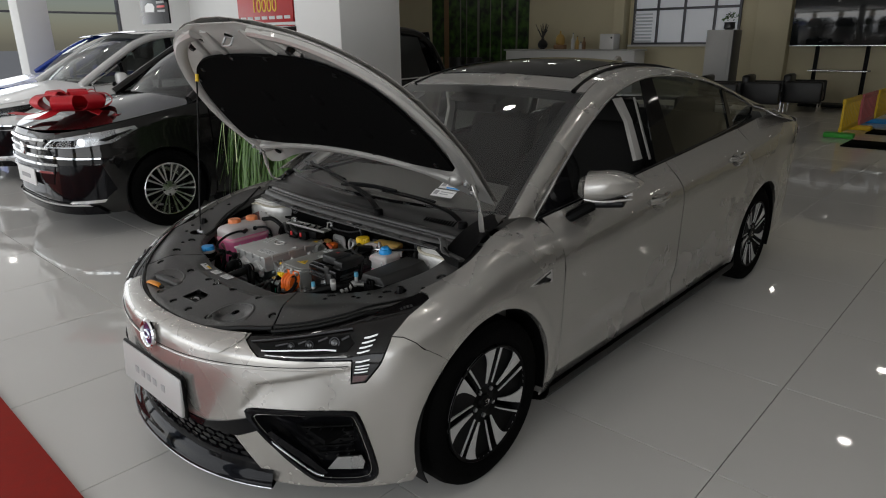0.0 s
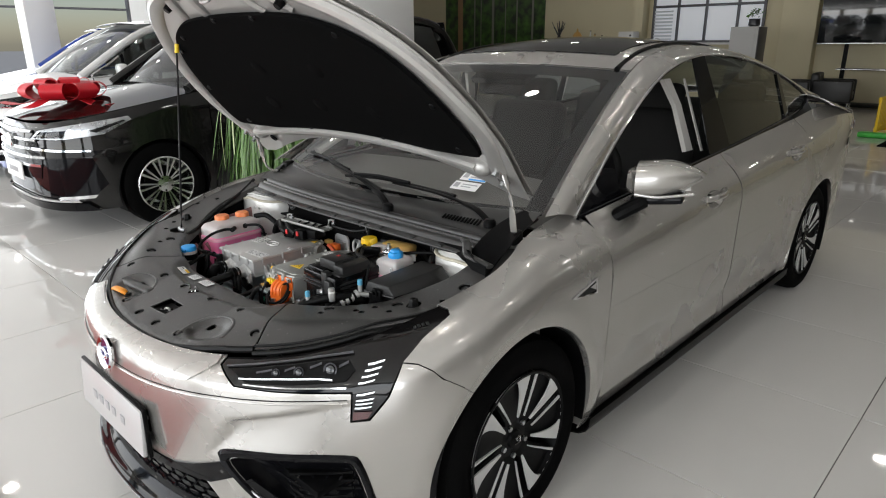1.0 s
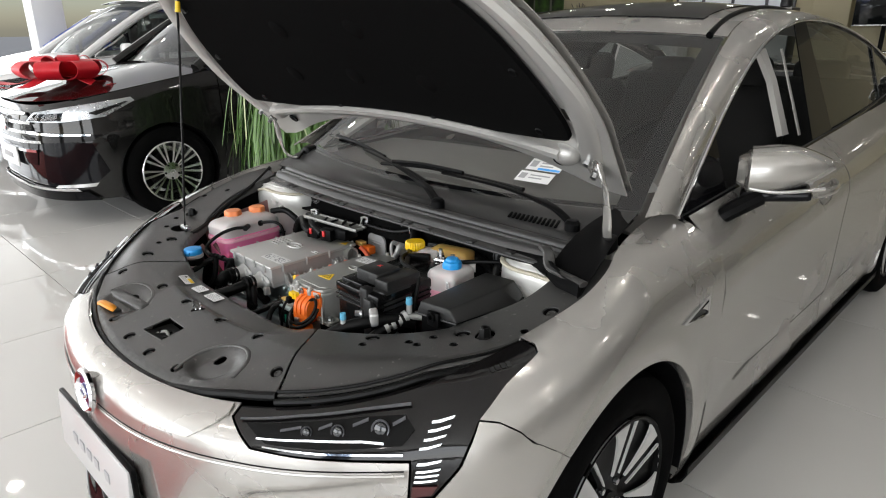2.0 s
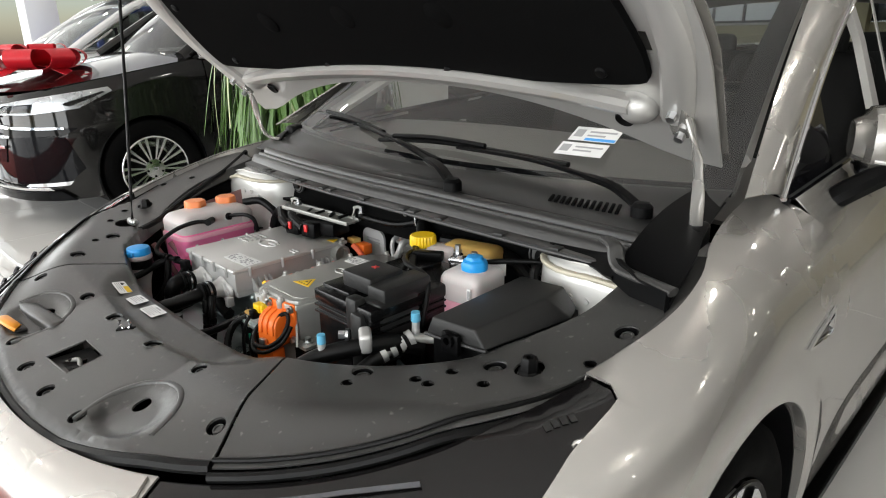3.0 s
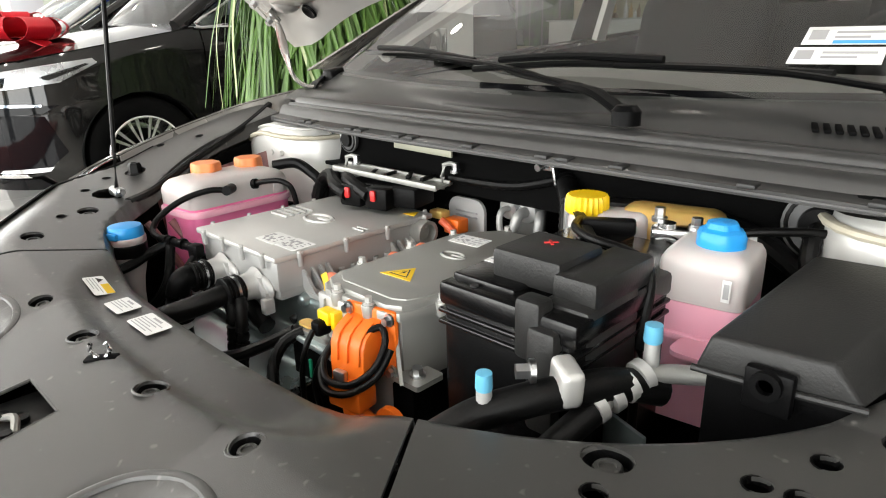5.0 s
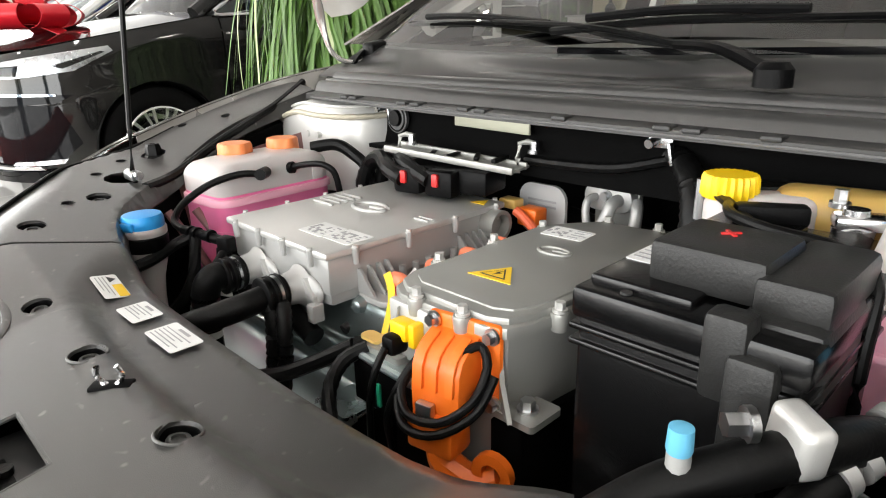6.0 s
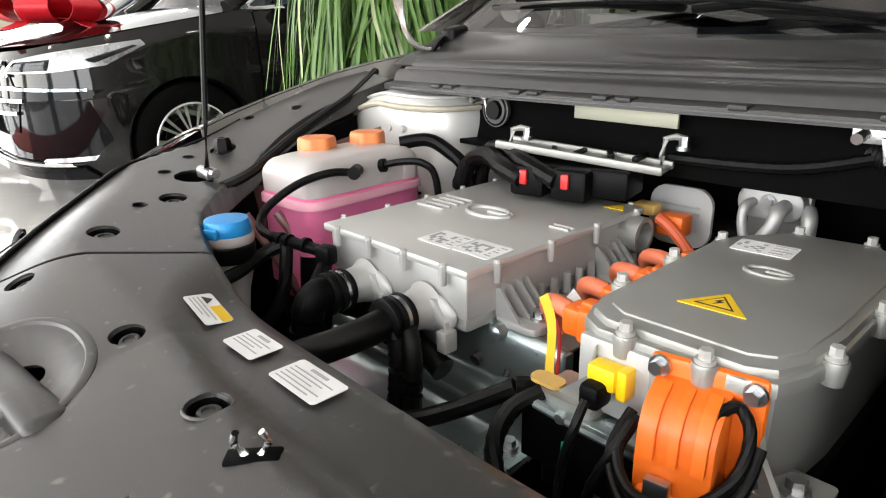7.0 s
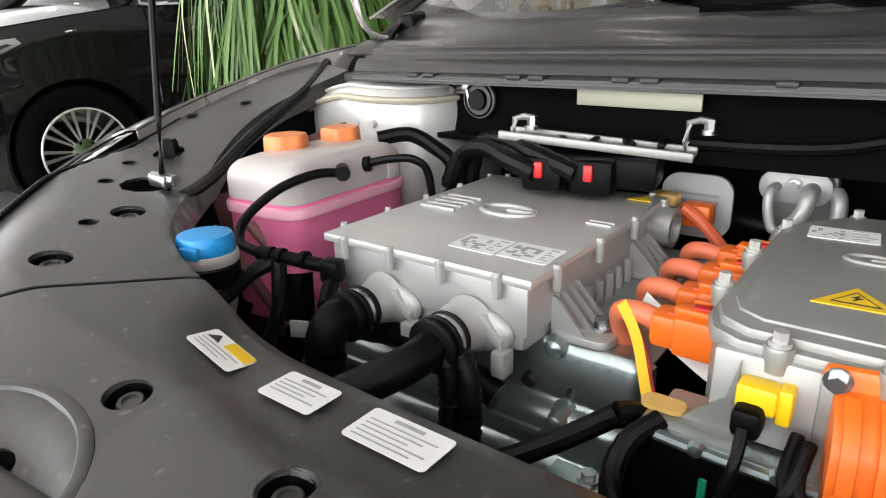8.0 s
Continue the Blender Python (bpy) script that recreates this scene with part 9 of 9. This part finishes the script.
for k in range(22):
    a, r = rng.uniform(0, 6.28), rng.uniform(0.03, 0.22)
    part("stem", tube(B(), [(0, 0, 0.26), (r * 0.4 * math.cos(a), r * 0.4 * math.sin(a), 0.42), (r * math.cos(a), r * math.sin(a), rng.uniform(0.5, 0.72))], 0.009, 5, 3), "pot", vase)
orn = thing("ornament", "gold lantern ornament on wooden feet", "ornament", (-8.55, NW - 0.6, CT))
part("lantern", lathe(B(), [(0.10, 0.12), (0.13, 0.16), (0.13, 0.30), (0.09, 0.38), (0.03, 0.42), (0.02, 0.50), (0, 0.51)], n=16), "amber", orn)
part("stand", box(B(), (0, 0, 0.06), (0.36, 0.16, 0.12), 0.02), "wood", orn)
for dx, hgt, mm in ((0.42, 0.42, "label"), (0.56, 0.34, "amber"), (0.78, 0.30, "wood"), (0.68, 0.18, "label")):
    bt_ = thing("bottle", "slim bottle standing on the counter", "bottle", (-8.55 + dx, NW - 0.6, CT), group="bottles on the counter")
    part("bottle_body", lathe(B(), [(0.045, 0), (0.05, 0.02), (0.05, hgt * 0.6), (0.018, hgt * 0.8), (0.018, hgt), (0, hgt)], n=16), mm, bt_)
    part("stopper", cyl(B(), (0, 0, hgt), (0, 0, hgt + 0.02), 0.02, n=12), "pot", bt_)
cm = thing("coffee_machine", "white boxy coffee machine on the counter", "appliance", (-6.95, NW - 0.65, CT))
part("machine_body", box(B(), (0, 0, 0.20), (0.42, 0.35, 0.40), 0.02), "white_paint", cm)
part("dial", cyl(B(), (0.14, -0.176, 0.30), (0.14, -0.186, 0.30), 0.025, n=16), "pot", cm)
for x in (-13.4, -12.5, -11.6, -10.9):
    ch = thing("chair", "dark bar chair with a curved wooden back", "chair", (x, NW - 1.6, 0), group="chairs before the picture")
    part("backrest", sheet(B(), lambda u, w: Vector((0.28 * math.cos(math.pi * u), -0.22 * math.sin(math.pi * u), lerp(0.68, 1.02, w))), 12, 4), "wood" if x == -12.5 else "leather", ch, solid=0.03)
    part("seat", lathe(B(), [(0.26, 0.62), (0.27, 0.66), (0.24, 0.70), (0, 0.70)], n=20), "leather", ch)
    part("post", cyl(B(), (0, 0, 0.02), (0, 0, 0.62), 0.03, n=10), "steel", ch)
    part("foot", lathe(B(), [(0.22, 0), (0.22, 0.015), (0.04, 0.03), (0, 0.03)], n=20), "steel", ch)

# window in the back wall
win = thing("window_1", "grey framed window with pale blinds in the cream wall", "window", (-5.2, NW - 0.02, 1.38), kind="structure")
part("blind", box(B(), (0, 0.0, 0.72), (2.75, 0.02, 1.45), 0.004), glow("daylit_blind", (0.55, 0.60, 0.68), 0.42), win, "daylit frosted panes")
for x in (-1.38, -0.72, 0.0, 0.78, 1.38):
    part("window_frame", box(B(), (x, -0.03, 0.72), (0.06, 0.06, 1.5), 0.005), "frame", win)
for z in (0.0, 0.86, 1.45):
    part("window_frame", box(B(), (0, -0.035, z), (2.82, 0.06, 0.06), 0.005), "frame", win)
part("window_sill", box(B(), (0, -0.08, -0.05), (2.95, 0.18, 0.05), 0.006), "white_wall", win)
for k in range(9):
    part("slat", box(B(), (-1.1, -0.05, 0.06 + 0.085 * k), (0.5, 0.02, 0.045), 0.004), "blind", win)
part("valance", box(B(), (-0.1, -0.06, 1.52), (3.0, 0.10, 0.20), 0.01), "white_wall", win)

# cabinet with a small plant, screen on a stand, sofas
cab = thing("cabinet", "tall pale grey metal cabinet", "cabinet", (-3.55, 13.9, 0))
part("cabinet_body", box(B(), (0, 0, 0.84), (0.58, 0.5, 1.68), 0.01), "grey_wall", cab)
part("cabinet_door", box(B(), (-0.02, -0.256, 1.15), (0.50, 0.012, 1.0), 0.004), "grey_wall", cab)
part("side_panel", box(B(), (0.295, 0.0, 0.84), (0.012, 0.5, 1.66), 0.003), "frame", cab)
pp = thing("pot_plant", "small dark leafy plant in a pot", "plant", (-3.45, 13.9, 1.68))
part("pot", lathe(B(), [(0.08, 0), (0.12, 0.03), (0.11, 0.14), (0.12, 0.16), (0, 0.15)], n=20), "pot", pp)
crown = B()
for k in range(60):
    a, e, r = rng.uniform(0, 6.28), rng.uniform(0.1, 1.5), rng.uniform(0.08, 0.2)
    c = Vector((r * math.cos(a) * math.cos(e), r * math.sin(a) * math.cos(e), 0.18 + r * math.sin(e)))
    q = [crown.verts.new(c + Vector((rng.uniform(-0.04, 0.04), rng.uniform(-0.04, 0.04), rng.uniform(-0.03, 0.03)))) for _ in range(4)]
    crown.faces.new(q)
part("foliage", crown, "leaf", pp)
tv = thing("display_screen", "large black screen on a wheeled stand", "screen", (-1.35, NW - 0.55, 0))
part("screen_panel", box(B(), (0, 0, 1.98), (2.25, 0.06, 1.30), 0.01), "screen", tv)
part("screen_edge", box(B(), (0, 0.005, 1.325), (2.27, 0.065, 0.03), 0.004), "machined", tv)
for x in (-0.55, 0.42):
    part("stand_leg", box(B(), (x, 0.04, 0.70), (0.08, 0.06, 1.36), 0.008), "plastic", tv)
part("stand_shelf", box(B(), (-0.05, -0.05, 0.80), (1.15, 0.35, 0.03), 0.006), "plastic", tv)
part("shelf_edge", box(B(), (-0.05, -0.235, 0.80), (1.15, 0.012, 0.02), 0.002), "machined", tv)
part("stand_base", box(B(), (-0.05, 0, 0.06), (1.3, 0.6, 0.06), 0.01), "plastic", tv)
for x, y in ((-3.0, 12.6), (-2.35, 13.2), (-1.75, 13.9)):
    so = thing("armchair", "low black leather armchair on a chrome frame", "armchair", (x, y, 0), 8, "armchairs by the wall")
    part("seat", box(B(), (0, 0, 0.32), (0.72, 0.7, 0.20), 0.05, None, 3), "leather", so)
    part("backrest", box(B(), (-0.30, 0, 0.52), (0.16, 0.72, 0.50), 0.05, None, 3), "leather", so)
    for dy in (-0.34, 0.34):
        part("armrest", box(B(), (0.02, dy, 0.42), (0.72, 0.13, 0.44), 0.04, None, 3), "leather", so)
    for dx in (-0.3, 0.32):
        for dy in (-0.3, 0.3):
            part("leg", cyl(B(), (dx, dy, 0), (dx, dy, 0.22), 0.014, n=10), "chrome", so)

# toy fence and mats at the side of the room
for k, (mm, y) in enumerate((("yellow", 10.15), ("pink_plastic", 11.35), ("yellow", 12.55))):
    fen = thing("plastic_barrier", "coloured plastic play fence panel" if k else "yellow plastic play fence panel with a green foot", "fence", (-0.22 + 0.02 * k, y, 0), group="play fence panels")
    for i in range(10):
        part("fence_bar", box(B(), (0, 0.06 + 0.115 * i, 0.33), (0.04, 0.07, 0.50), 0.012), mm, fen)
    for z in (0.12, 0.55):
        part("fence_rail", box(B(), (0, 0.58, z), (0.05, 1.14, 0.08), 0.012), mm, fen)
    part("fence_foot", box(B(), (0, 0.02, 0.04), (0.42, 0.16, 0.08), 0.02), "green" if k == 0 else ("yellow" if k == 1 else "blue_cap"), fen)
for x, y, w, d in ((0.55, 9.6, 1.1, 0.75), (0.5, 11.2, 1.0, 0.6)):
    tagged(part("floor_mat", box(B(), (x, y, 0.008), (w, d, 0.016), 0.004), "felt"), "dark rubber floor mat", "mat")

# ---- floor tiles: the nearest ones each a piece, the rest joined ----
TILE, GAP = 0.822, 0.0035
TX, TY = 1.468, 0.600


def tile_mesh(bm, x, y):
    h = TILE / 2 - GAP / 2
    cx, cy = TX + TILE * (x + 0.5), TY + TILE * (y + 0.5)
    prism(bm, [(cx - h, cy - h), (cx + h, cy - h), (cx + h, cy + h), (cx - h, cy + h)], -0.006, 0.0)


bm = B()
h = TILE / 2 - GAP / 2
prism(bm, [(-h, -h), (h, -h), (h, h), (-h, h)], -0.006, 0.0, Matrix(), 0.0012)
tile_me = bpy.data.meshes.new("floor_tile")
bm.to_mesh(tile_me)
bm.free()
tile_me.materials.append(M["tile"])
rest = []
ti0, ti1 = math.floor((RX0 - TX) / TILE), math.ceil((RX1 - TX) / TILE)
tj0, tj1 = math.floor((RY0 - TY) / TILE), math.ceil((RY1 - TY) / TILE)
for i in range(ti0, ti1):
    for j in range(tj0, tj1):
        if -9 <= i <= 5 and -4 <= j <= 14:
            ob = new("floor_tile", tile_me)
            ob.location = (TX + TILE * (i + 0.5), TY + TILE * (j + 0.5), 0)
            ob.parent = floor
        else:
            rest.append((i, j))
verts, faces = [], []
for i, j in rest:
    cx, cy = TX + TILE * (i + 0.5), TY + TILE * (j + 0.5)
    x0, x1, y0, y1 = (max(RX0, cx - h), min(RX1, cx + h), max(RY0, cy - h), min(RY1, cy + h))
    if x1 <= x0 or y1 <= y0:
        continue
    k = len(verts)
    verts += [(x0, y0, 0), (x1, y0, 0), (x1, y1, 0), (x0, y1, 0), (x0, y0, -0.006), (x1, y0, -0.006), (x1, y1, -0.006), (x0, y1, -0.006)]
    faces += [(k, k + 1, k + 2, k + 3), (k, k + 4, k + 5, k + 1), (k + 1, k + 5, k + 6, k + 2), (k + 2, k + 6, k + 7, k + 3), (k + 3, k + 7, k + 4, k)]
me = bpy.data.meshes.new("far_floor_tiles")
me.from_pydata(verts, [], faces)
me.materials.append(M["tile"])
far = new("far_floor_tiles", me)
far.parent = floor
tagged(far, kind="stuff")
